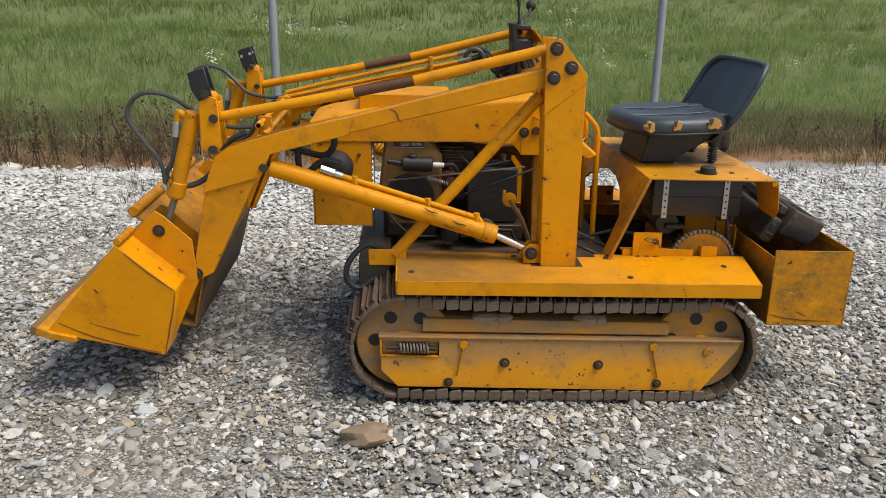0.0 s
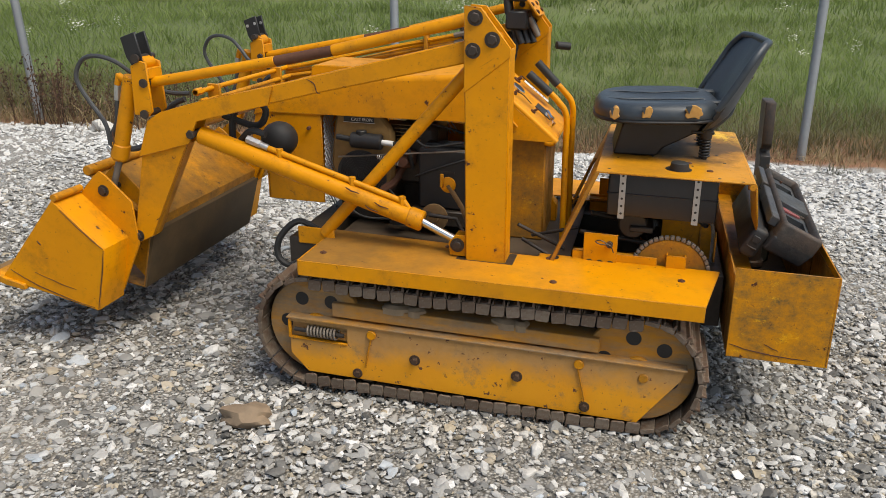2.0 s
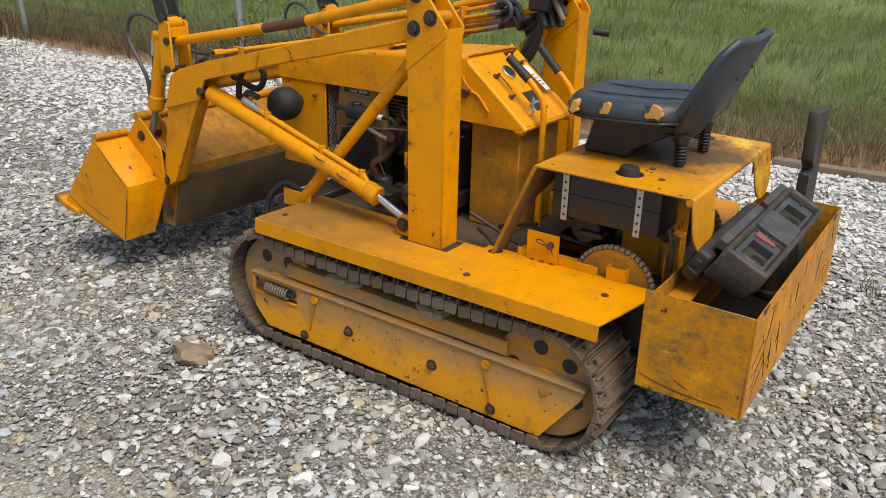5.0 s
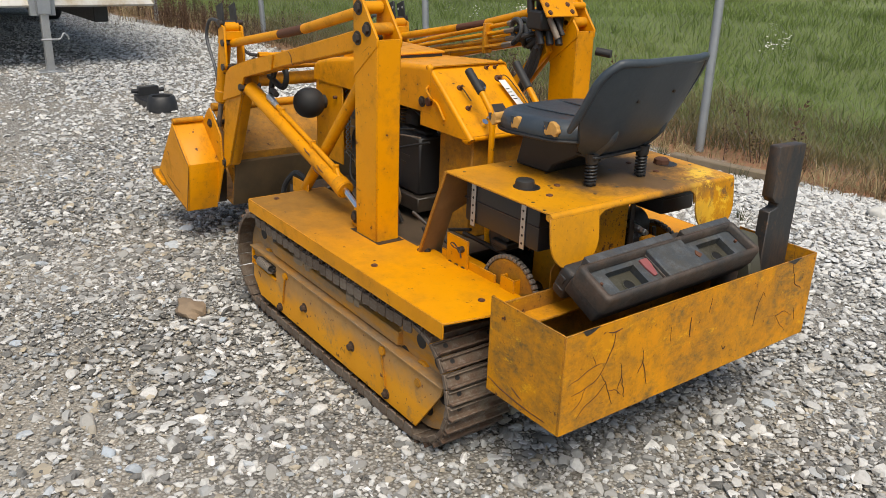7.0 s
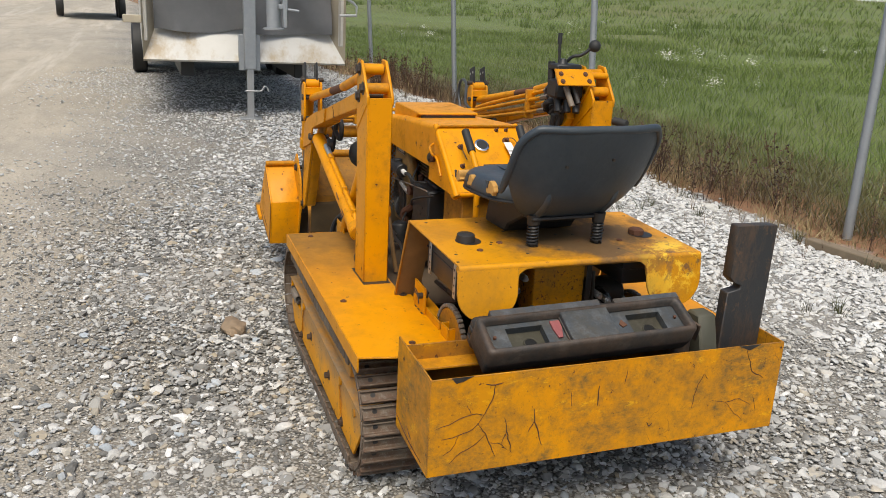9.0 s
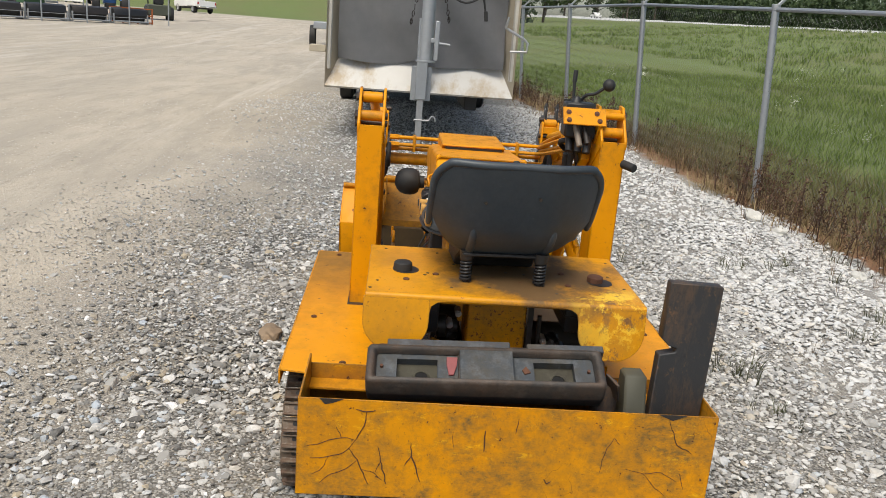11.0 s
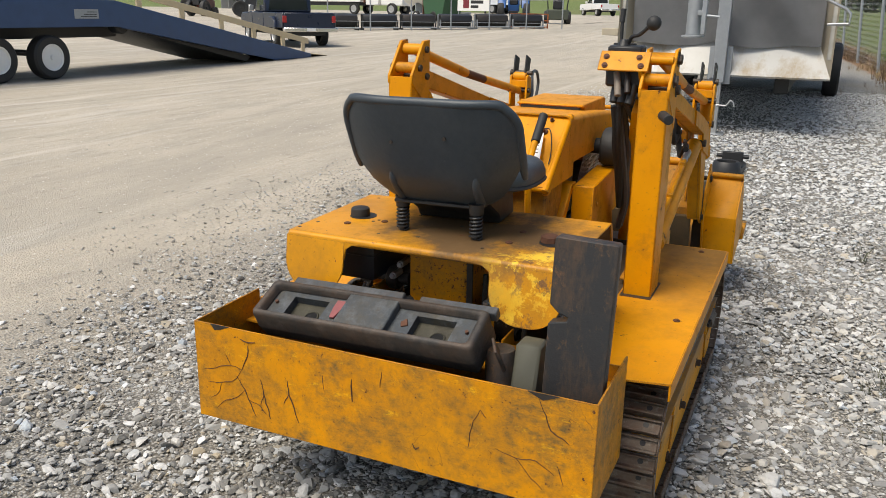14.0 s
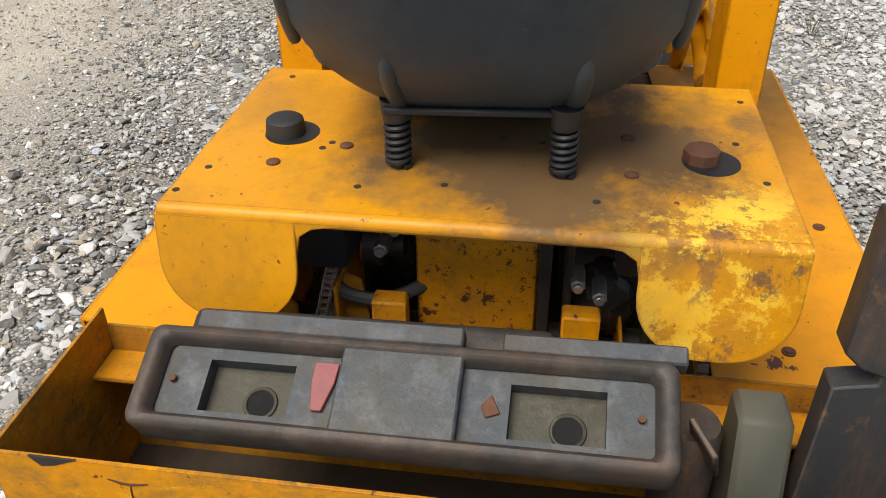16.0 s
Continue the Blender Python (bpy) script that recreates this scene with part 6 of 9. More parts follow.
for i, (x, z) in enumerate(((-0.655, 0.975), (-0.635, 0.94), (-0.665, 0.915))):
    ln = lp("cross_line", rod((x, -0.40, z), (x, 0.40, z), 0.0095), M_YELD if i else M_YEL, None, "yellow hydraulic line across the front")
    lp("line_nut", rod((x, -0.40, z), (x, -0.35, z), 0.0135, 6), M_YEL, ln)
for y in (-0.27, 0.27):
    lp("line_clamp", box(-0.675, -0.625, y - 0.008, y + 0.008, 0.905, 0.99, 0.002), M_YELD)
lp("cross_tube", rod((-0.70, -0.43, 0.855), (-0.70, 0.43, 0.855), 0.03), M_YELD, None, "heavy yellow cross tube between the booms")
for s in (-1, 1):
    lp("lift_hose", hose([(-0.355, s * 0.462, 0.855), (-0.42, s * 0.45, 0.86), (-0.50, s * 0.42, 0.80), (-0.51, s * 0.40, 0.90), (-0.44, s * 0.40, 0.97), (-0.38, s * 0.40, 0.93), (-0.42, s * 0.40, 0.87), (-0.55, s * 0.40, 0.90)], 0.0125), M_RUBBER, None, "black hose looping to the lift cylinder")


# cracks and runs in the paint of boom, cylinder and bucket
def crack(pts, w, parent, y):
    r = random.Random(len(pts) * 7 + int(abs(pts[0][0]) * 100))
    line = smooth_line([(x, y, z) for x, z in pts], 3)
    lp("crack_or_seam", sweep([Vector((p.x + r.uniform(-0.001, 0.001), p.y, p.z + r.uniform(-0.001, 0.001))) for p in line], [w * (0.4 + 0.6 * math.sin(math.pi * (i + 0.5) / len(line))) for i in range(len(line))], 4), M_RUST, parent, "thin dark line of a crack or plate seam")


crack([(-0.175, 1.062), (-0.150, 1.050), (-0.140, 1.02), (-0.128, 1.016)], 0.0022, boom, -0.4925)
# near post: dark line added for the edge of the overlapping plate
crack([(0.376, 1.10), (0.45, 1.152), (0.52, 1.197)], 0.0018, boom, -0.5165)
crack([(-0.97, 0.76), (-0.955, 0.79), (-0.958, 0.83)], 0.002, bcyl, -0.4915)
crack([(-1.22, 0.43), (-1.205, 0.415)], 0.003, bucket, -0.6578)
crack([(-1.25, 0.30), (-1.14, 0.265), (-1.08, 0.25)], 0.0016, bucket, -0.6578)
crack([(-1.36, 0.30), (-1.30, 0.27), (-1.21, 0.235), (-1.10, 0.205), (-1.01, 0.185)], 0.002, bucket, -0.6578)
crack([(-1.10, 0.56), (-1.04, 0.505), (-0.98, 0.455), (-0.94, 0.428)], 0.002, bucket, -0.6578)
crack([(-0.938, 0.42), (-0.955, 0.34), (-0.975, 0.26), (-0.994, 0.185)], 0.0022, bucket, -0.6578)
crack([(1.26, 0.33), (1.33, 0.315), (1.42, 0.307), (1.50, 0.305)], 0.0022, tray, -0.5945)
crack([(1.36, 0.345), (1.385, 0.333), (1.405, 0.325)], 0.0018, tray, -0.5945)
for x, z, w in ((-0.05, 0.70, 0.003), (0.02, 0.64, 0.0025), (0.055, 0.655, 0.0022)):
    crack([(x, z), (x + 0.02, z - 0.012), (x + 0.05, z - 0.02)], w, lift, -0.4965)


# ---- things lying in the weight box ----
def to_world(x, y, z):
    return Vector((x, MID + y, z - SLOPE * (x - 0.4)))


weight = thing("counterweight", to_world(1.44, -0.074, 0.30), "cast-iron counterweight with two pockets, tilted in the box", "counterweight")
WL, WW = 0.682, 0.140
TILT_W = Matrix.Translation(to_world(1.472, -0.074, 0.676) - Vector(weight.location)) @ pose(0, 0, 0, 2.2, 26, -0.5)
HL_, HW_ = WL / 2, WW / 2


def wp(name, bm, mat, parent=None, label=""):
    bmesh.ops.transform(bm, matrix=TILT_W, verts=bm.verts)
    return part(name, bm, mat, parent or weight, label)


def casting(name, base, rub, rust):
    """Old cast iron: dark skin, rubbed pale here, browned there."""
    k = Nodes(name)
    c = k.mix(k.ramp(k.noise(8, 7, 0.72), (0.42, 0.0), (0.62, 0.85)), base, rust)
    c = k.mix(k.ramp(k.noise(15, 7, 0.75), (0.50, 0.0), (0.70, 0.8)), c, rub)
    c = k.mix(k.ramp(k.noise(45, 5, 0.7), (0.55, 0.0), (0.75, 0.6)), c, tuple(0.4 * v for v in base))
    k.bump(k.noise(50, 5, 0.7), 0.4, 0.004)
    return k.done(c, 0.6, 0.2)


M_CAST = casting("dark_casting", (0.026, 0.026, 0.027), (0.060, 0.057, 0.054), (0.058, 0.040, 0.029))
M_RIM = casting("worn_casting_rim", (0.040, 0.036, 0.033), (0.105, 0.088, 0.073), (0.082, 0.053, 0.036))
M_BLUE = casting("worn_blue_grey", (0.048, 0.056, 0.064), (0.125, 0.138, 0.150), (0.070, 0.060, 0.044))
M_STRIP = casting("blue_black_steel", (0.055, 0.062, 0.072), (0.12, 0.13, 0.14), (0.07, 0.058, 0.045))
M_WELL = casting("olive_grimed_casting", (0.050, 0.046, 0.030), (0.095, 0.09, 0.065), (0.035, 0.030, 0.02))
M_HOLE_DARK = plain("painted_hole_dark", (0.004, 0.004, 0.004), 0.9, 0, 0.2)


def tapered(x0, x1, y0, y1, z0, z1, t, b=0.01, lean=0.0):
    v = [(x + ((t if x == x0 else -t) + lean) * (z == z0), y + (t if y == y0 else -t) * (z == z0), z) for x in (x0, x1) for y in (y0, y1) for z in (z0, z1)]
    return bevelled(bm_of(v, [(0, 1, 3, 2), (4, 6, 7, 5), (0, 4, 5, 1), (2, 3, 7, 6), (0, 2, 6, 4), (1, 5, 7, 3)]), b, 3)


def framed(xs, ys, hx, hy, z0, z1):
    """A plate with a square opening through it."""
    bm = bmesh.new()
    gx_, gy_ = (xs[0], hx[0], hx[1], xs[1]), (ys[0], hy[0], hy[1], ys[1])
    v = {(i, j, k): bm.verts.new((gx_[i], gy_[j], (z0, z1)[k])) for i in range(4) for j in range(4) for k in range(2)}
    for i in range(3):
        for j in range(3):
            if (i, j) != (1, 1):
                for k in range(2):
                    bm.faces.new([v[i, j, k], v[i + 1, j, k], v[i + 1, j + 1, k], v[i, j + 1, k]])
    for ring in ([(i, 0) for i in range(3)] + [(3, j) for j in range(3)] + [(3 - i, 3) for i in range(3)] + [(0, 3 - j) for j in range(3)], [(1, 1), (2, 1), (2, 2), (1, 2)]):
        for a_, b_ in zip(ring, ring[1:] + ring[:1]):
            bm.faces.new([v[a_ + (0,)], v[b_ + (0,)], v[b_ + (1,)], v[a_ + (1,)]])
    bmesh.ops.recalc_face_normals(bm, faces=bm.faces)
    return bm


body = wp("body", tapered(-HW_, HW_, -HL_, HL_, -0.112, -0.052, 0.004, 0.009, -0.012), M_CAST, None, "heavy blackish cast-iron body")


def rounded(hx, hy, r, z, n=5):
    """A level ring: a rectangle with round corners."""
    return [(cx + r * math.cos(radians(a0 + 90 * k / n)), cy + r * math.sin(radians(a0 + 90 * k / n)), z) for cx, cy, a0 in ((hx - r, hy - r, 0), (r - hx, hy - r, 90), (r - hx, r - hy, 180), (hx - r, r - hy, 270)) for k in range(n + 1)]


wp("rim", loft([rounded(HW_ - dx, HL_ - dy, r, z) for dx, dy, r, z in ((0.0, 0.0, 0.016, -0.060), (0.0, 0.0, 0.016, -0.011), (0.0025, 0.0025, 0.015, -0.004), (0.007, 0.007, 0.014, -0.0005), (0.013, 0.016, 0.013, 0.0), (0.0165, 0.021, 0.012, -0.003), (0.0195, 0.0245, 0.011, -0.009), (0.022, 0.028, 0.010, -0.022))], False), M_RIM, body, "worn raised rim with a rounded lip")
wp("centre_plate", box(-HW_ + 0.014, HW_ - 0.014, -0.075, 0.08, -0.058, -0.0025, 0.003), M_BLUE, body, "scuffed blue-grey middle plate")
for c in (-0.195, 0.20):
    lo, hi = (c - 0.13, c + 0.125)
    wp("pocket_floor", framed((-0.058, 0.058), (lo, hi), (-0.032, 0.038), (c - 0.060, c + 0.057), -0.056, -0.025), M_BLUE, body, "blue-grey pocket floor round a square well")
    wp("well_floor", box(-0.036, 0.042, c - 0.064, c + 0.061, -0.060, -0.050, 0.001), M_WELL, body, "olive grimed floor of the well")
    # flat near-black disc, its colour standing in for the dark inside the hole
    wp("well_hole", sweep([(0.014, c + 0.012, -0.0515), (0.014, c + 0.012, -0.0492)], 0.0185, 22), M_HOLE_DARK, body, "round dark bolt hole")
    wp("hole_lip", sweep([(0.014 + 0.0205 * math.cos(2 * math.pi * q / 20), c + 0.012 + 0.0205 * math.sin(2 * math.pi * q / 20), -0.0488) for q in range(21)], 0.0028, 8, False), M_WELL, body)
    for sy in (-1, 1):
        wp("pocket_lip", sweep([(-0.048, c - 0.0025 + sy * 0.124, -0.0225), (0.048, c - 0.0025 + sy * 0.124, -0.0225)], 0.0055, 8), M_RIM, body)
wp("red_tab", prism([(-0.038, -0.112), (-0.038, -0.080), (-0.01, -0.082), (0.027, -0.092), (0.027, -0.106), (-0.01, -0.112)], -0.025, -0.018, "z", 0.001), M_RED, body, "bent red steel tab")
wp("red_tab", prism([(-0.015, 0.118), (0.0, 0.105), (0.015, 0.112), (0.008, 0.13)], -0.026, -0.021, "z", 0.001), M_RUST, body)
for y in (-0.298, 0.298):
    wp("stud", sweep([(0.0, y, -0.026), (0.0, y, -0.017)], 0.005, 8), M_RUST, body)
wp("steel_strip", box(-0.100, -0.071, -0.285, 0.075, -0.045, -0.012, 0.003), M_STRIP, None, "blue-grey steel strip behind the block")
wp("steel_strip", box(-0.097, -0.071, 0.125, 0.352, -0.045, -0.014, 0.003), M_STRIP, None, "blue-grey steel strip behind the block")

def blade_steel():
    """Heavy bar stock: blue-black scale, brown rust in drips, orange where it is freshest."""
    k = Nodes("rust_scaled_bar")
    c = k.mix(k.ramp(k.noise(7, 8, 0.75, stretch=(1, 1.4, 0.5)), (0.44, 0.0), (0.60, 0.9)), (0.034, 0.035, 0.037), (0.105, 0.066, 0.042))
    c = k.mix(k.ramp(k.noise(13, 8, 0.78, stretch=(1, 1, 0.7)), (0.57, 0.0), (0.68, 0.85)), c, (0.20, 0.105, 0.045))
    c = k.mix(k.ramp(k.noise(20, 6, 0.7), (0.60, 0.0), (0.72, 0.7)), c, (0.018, 0.018, 0.02))
    k.bump(k.noise(35, 6, 0.7), 0.4, 0.004)
    return k.done(c, 0.55, 0.25)


bar = thing("steel_bar", to_world(1.437, 0.496, 0.295), "notched brown steel bar standing in the box", "steel bar")
b = prism([(-0.078, 0.0), (0.076, 0.0), (0.076, 0.641), (0.072, 0.645), (-0.074, 0.645), (-0.078, 0.641), (-0.078, 0.475), (-0.055, 0.455), (-0.030, 0.448), (-0.032, 0.436), (-0.078, 0.425)], -0.02, 0.02, "x", 0.0025)
bmesh.ops.transform(b, matrix=pose(0, 0, 0, -1.6, -1.0, 0), verts=b.verts)
part("blade", b, blade_steel(), bar)
for y, z in ((0.045, 0.56), (0.05, 0.10), (-0.05, 0.10)):
    part("dimple", sweep([(0.019 - 0.026 * z, y - 0.01 * z, z), (0.0225 - 0.026 * z, y - 0.01 * z, z)], 0.011, 14), M_GREASE, bar)
b = prism([(-0.060, 0.0), (0.055, 0.0), (0.062, 0.10), (0.050, 0.22), (0.010, 0.352), (-0.055, 0.352), (-0.066, 0.2)], -0.033, 0.033, "y", 0.007)
ob = part("steel_wedge", b, plain("grey_green_paint", (0.070, 0.068, 0.048), 0.65, 0, 0.35, 14), None)
ob.location = to_world(1.425, 0.378, 0.295)
tagged(ob, "chipped grey-green steel wedge standing in the box", "steel wedge")
b = joined(sweep([(0, 0, 0), (0.004, 0, 0.31), (0.004, 0, 0.318)], [0.040, 0.040, 0.036], 22), rod((0, 0, 0), (0, 0, 0.03), 0.052, 18))
flap = box(-0.028, 0.028, -0.004, 0.004, 0.0, 0.075, 0.002)
bmesh.ops.transform(flap, matrix=pose(0.030, 0.018, 0.285, 24, 18, 30), verts=flap.verts)
b = joined(b, flap)
ob = part("iron_tube", b, blade_steel(), None)
ob.location = to_world(1.405, 0.296, 0.295)
tagged(ob, "greasy upright iron tube with a bent flap, in the box", "iron tube")
b = box(-0.132, -0.076, -0.322, 0.19, -0.168, -0.062, 0.016, 3)
bmesh.ops.transform(b, matrix=TILT_W, verts=b.verts)
ob = part("iron_casting", b, M_CAST, None)
b = joined(box(-0.118, -0.094, -0.3265, -0.318, -0.112, -0.088, 0.002), box(-0.122, -0.086, -0.326, -0.318, -0.134, -0.128, 0.002))
bmesh.ops.transform(b, matrix=TILT_W, verts=b.verts)
part("lug", b, M_CAST, ob, "small bosses on the casting's end")
ob.location = weight.location
tagged(ob, "long dark iron casting leaning behind the counterweight", "iron casting")

# ---- loose things on the gravel ----
rock_mat = plain("brown_rock", (0.26, 0.19, 0.125), 0.9, 0, 0.45, 25, 0.8)


def rock_mesh(seed, sx, sy, sz, mat, name="rock"):
    r = random.Random(seed)
    bm = bmesh.new()
    bmesh.ops.create_icosphere(bm, subdivisions=3, radius=1.0)
    o = Vector((r.uniform(0, 50), r.uniform(0, 50), 0))
    for v in bm.verts:
        d = 1 + 0.45 * noise.noise(v.co * 1.3 + o) + 0.12 * noise.noise(v.co * 4 + o)
        v.co = Vector((v.co.x * sx * d, v.co.y * sy * d, max(v.co.z, -0.5) * sz * d))
    return mesh_of(name, bm, mat, 30)


rock = new("rock", rock_mesh(4, 0.088, 0.055, 0.045, rock_mat))
rock.location = (-0.262, 2.36, float(gz(-0.262, 2.36)) + 0.02)
tagged(rock, "flat brown rock lying on the gravel", "rock")
for i, (x, y, sc) in enumerate(((-3.6, 6.25, 0.10), (-3.2, 6.34, 0.07), (-2.0, 6.4, 0.06), (0.6, 6.45, 0.06))):
    w = new("rock", rock_mesh(20 + i, sc, sc * 0.8, sc * 0.7, plain("pale_limestone", (0.55, 0.54, 0.5), 0.9, 0, 0.2, 20, 0.6)))
    w.location = (x, y, float(gz(x, y)) + sc * 0.3)
    tagged(w, "pale limestone rock at the gravel's edge", "rock", "edge rocks")

GH = float(gz(-4.2, 3.6))
hitch = thing("hitch_casting", (-4.2, 3.6, GH), "black cast-iron hitch part lying on the gravel", "hitch part")
part("ring", loft([[(0.08 + r * math.cos(2 * math.pi * k / 24), -0.02 + r * math.sin(2 * math.pi * k / 24), z) for k in range(24)] for r, z in ((0.13, 0.0), (0.125, 0.05), (0.11, 0.115), (0.10, 0.125), (0.08, 0.12), (0.075, 0.05))]), M_BLACK, hitch)
part("tongue", prism([(-0.42, -0.10), (-0.20, -0.13), (0.05, -0.12), (0.05, 0.10), (-0.25, 0.12), (-0.40, 0.06)], 0.0, 0.07, "z", 0.01), M_BLACK, hitch)
part("lug", joined(box(-0.32, -0.27, -0.1, 0.08, 0.06, 0.15, 0.006), rod((-0.3, -0.15, 0.11), (-0.3, 0.13, 0.11), 0.018)), M_BLACK, hitch)

tie_mat = plain("weathered_timber", (0.22, 0.17, 0.115), 0.9, 0, 0.4, 14, 0.6)
for x, y, L, rz in ((-0.65, 6.68, 0.95, 9), (1.1, 6.85, 0.8, 3)):
    b = box(-L / 2, L / 2, -0.05, 0.05, -0.03, 0.05, 0.008)
    ob = part("timber", b, tie_mat)
    ob.matrix_world = pose(x, y, float(gz(x, y)) + 0.02, 0, 0, rz)
    tagged(ob, "weathered timber lying along the fence line", "timber")


# ---- fence ----
STEP = 3.4
fence = thing("fence", (2.2, float(fence_y(2.2)), float(gz(2.2, fence_y(2.2)))), "grey chain-link fence with barbed wire on slanted arms", "fence")
FO = Vector(fence.location)
post_x = [2.2 + STEP * 2 - STEP * i for i in range(21)]


def fence_base(x):
    y = float(fence_y(x))
    return Vector((x, y, float(gz(x, y)) - 0.02))


FENCE_H = 1.98


def fence_lean(x):
    """How far the fence leans into the yard, in radians."""
    return 0.012 + 0.056 * float(smoothstep(-1.2, -4.6, x))


post_bm = joined(sweep([(0, 0, -0.1), (0, 0, FENCE_H - 0.03), (0, 0, FENCE_H + 0.02)], [0.036, 0.036, 0.03], 14))
POST = mesh_of("post", post_bm, M_GALV)
arm_bm = joined(prism([(-0.02, 0.0), (0.02, 0.0), (0.37, 0.33), (0.355, 0.35)], -0.018, 0.018, "x", 0.003), rod((0, 0, -0.03), (0, 0, 0.03), 0.042, 12))
ARM = mesh_of("arm", arm_bm, M_GALV)
for x in post_x:
    p = fence_base(x) - FO
    o = new("post", POST)
    o.parent, o.location, o.rotation_euler = fence, p, (fence_lean(x), 0, 0)
    a = new("barbed_wire_arm", ARM)
    a.parent, a.location, a.rotation_euler = fence, p + Vector((0, -fence_lean(x) * FENCE_H, FENCE_H)), (fence_lean(x), 0, 0)
xs_ = np.linspace(post_x[0], post_x[-1], 70)
line = [fence_base(x) - FO + Vector((0, -fence_lean(x) * FENCE_H, 0)) for x in xs_]
part("top_rail", sweep([p + Vector((0, 0, FENCE_H - 0.02)) for p in line], 0.021, 8), M_GALV, fence)
for d, h in ((0.12, 0.11), (0.235, 0.215), (0.345, 0.325)):
    part("barbed_wire", sweep([p + Vector((0, d, FENCE_H + h)) for p in line], 0.0032, 4), M_GALV, fence)


def chain_link():
    """Wires bent to and fro up the fence, each hooked into its neighbour."""
    pitch, wire = 0.058, 0.0015
    verts, faces = [], []
    rows = int(1.9 / pitch)
    zs = np.arange(rows + 1) * pitch + 0.05
    tri = np.array([[0, 1, 4], [0, 4, 3], [1, 2, 5], [1, 5, 4], [2, 0, 3], [2, 3, 5]])
    x = post_x[0]
    n = 0
    while x > -34:
        y = float(fence_y(x))
        zb = float(gz(x, y)) - 0.02
        side = np.where((np.arange(rows + 1)) % 2 == 0, -1, 1)
        px = x + side * pitch * 0.52
        c = np.stack([px, y + side * 0.002 - fence_lean(x) * zs, zb + zs], -1) - np.array(FO)
        ring = np.stack([c + np.array([wire, 0, 0]), c + np.array([-wire * 0.5, wire, 0]), c + np.array([-wire * 0.5, -wire, 0])], 1).reshape(-1, 3)
        k = np.arange(rows)[:, None, None] * 3
        verts.append(ring)
        faces.append((tri[None] + k).reshape(-1, 3) + n)
        n += len(ring)
        x -= pitch * 1.04
    return np.concatenate(verts), np.concatenate(faces)


cv, cf = chain_link()
net = soup("chain_link", cv, cf, plain("weathered_wire", (0.20, 0.205, 0.20), 0.65, 0.3, 0.2, 20, 0))
net.parent = fence

# ---- gooseneck trailer ----
TX, TG = -6.3, float(gz(-6.3, 3.15))
M_ALU = plain("dirty_white_aluminium", (0.52, 0.50, 0.45), 0.55, 0.1, 0.3, 5, 0.1)
_s = Nodes("dirt_streaked_white")
_c = _s.mix(_s.noise(3, 5), (0.44, 0.43, 0.40), (0.58, 0.57, 0.54))
_c = _s.mix(_s.ramp(_s.noise(2.6, 7, 0.7, stretch=(1, 1, 0.35)), (0.46, 0.0), (0.62, 0.75)), _c, (0.34, 0.25, 0.14))
M_STREAK = _s.done(_c, 0.6)
M_ALUB = plain("beige_dirty_panel", (0.46, 0.40, 0.30), 0.6, 0.1, 0.3, 4, 0.1)
M_TARP = plain("grey_tarpaulin", (0.25, 0.252, 0.262), 0.75, 0, 0.2, 8, 0.25)
trailer = thing("gooseneck_trailer", (-8.6, 3.17, float(gz(-8.6, 3.17))), "tall dirty-white gooseneck dump trailer with a grey tarpaulin front", "trailer")
TO = Vector(trailer.location)


def tp(name, bm, mat, parent=None, label=""):
    bmesh.ops.translate(bm, vec=-TO, verts=bm.verts)
    return part(name, bm, mat, parent or trailer, label)


L0, L1, B0, T1 = 2.05, 4.30, 0.80, 3.0
I0, I1, IB, IX = 2.20, 4.15, 1.15, -6.62
tp("bed", joined(box(-14.4, IX - 0.02, L0, L1, 0.86, 1.0, 0.01), box(-14.4, -6.34, L0 + 0.001, L0 + 0.06, 0.99, T1, 0.01), box(-14.4, -6.34, L1 - 0.06, L1 - 0.001, 0.99, T1, 0.01), box(-14.42, -14.36, L0, L1, 0.99, T1, 0.01)), M_ALU, None, "dirty white trailer body")
tp("front_lower", bm_of([(TX, L0, B0), (TX, L1, B0), (IX, I1, IB), (IX, I0, IB), (TX - 0.02, L0, B0 - 0.02), (TX - 0.02, L1, B0 - 0.02), (IX - 0.03, I1, IB), (IX - 0.03, I0, IB)], [(0, 1, 2, 3), (7, 6, 5, 4), (0, 4, 5, 1), (1, 5, 6, 2), (2, 6, 7, 3), (3, 7, 4, 0)]), M_STREAK, None, "white sloping front sheet streaked with brown dirt")
for y0, y1 in ((L0, I0), (L1, I1)):
    tp("corner_panel", bm_of([(TX, y0, B0), (IX, y1, IB), (IX, y1, T1), (TX, y0, T1), (TX - 0.03, y0, B0), (IX - 0.03, y1, IB), (IX - 0.03, y1, T1), (TX - 0.03, y0, T1)], [(0, 1, 2, 3), (7, 6, 5, 4), (0, 4, 5, 1), (1, 5, 6, 2), (2, 6, 7, 3), (3, 7, 4, 0)]), M_ALUB, None, "beige dirt-streaked corner panel")


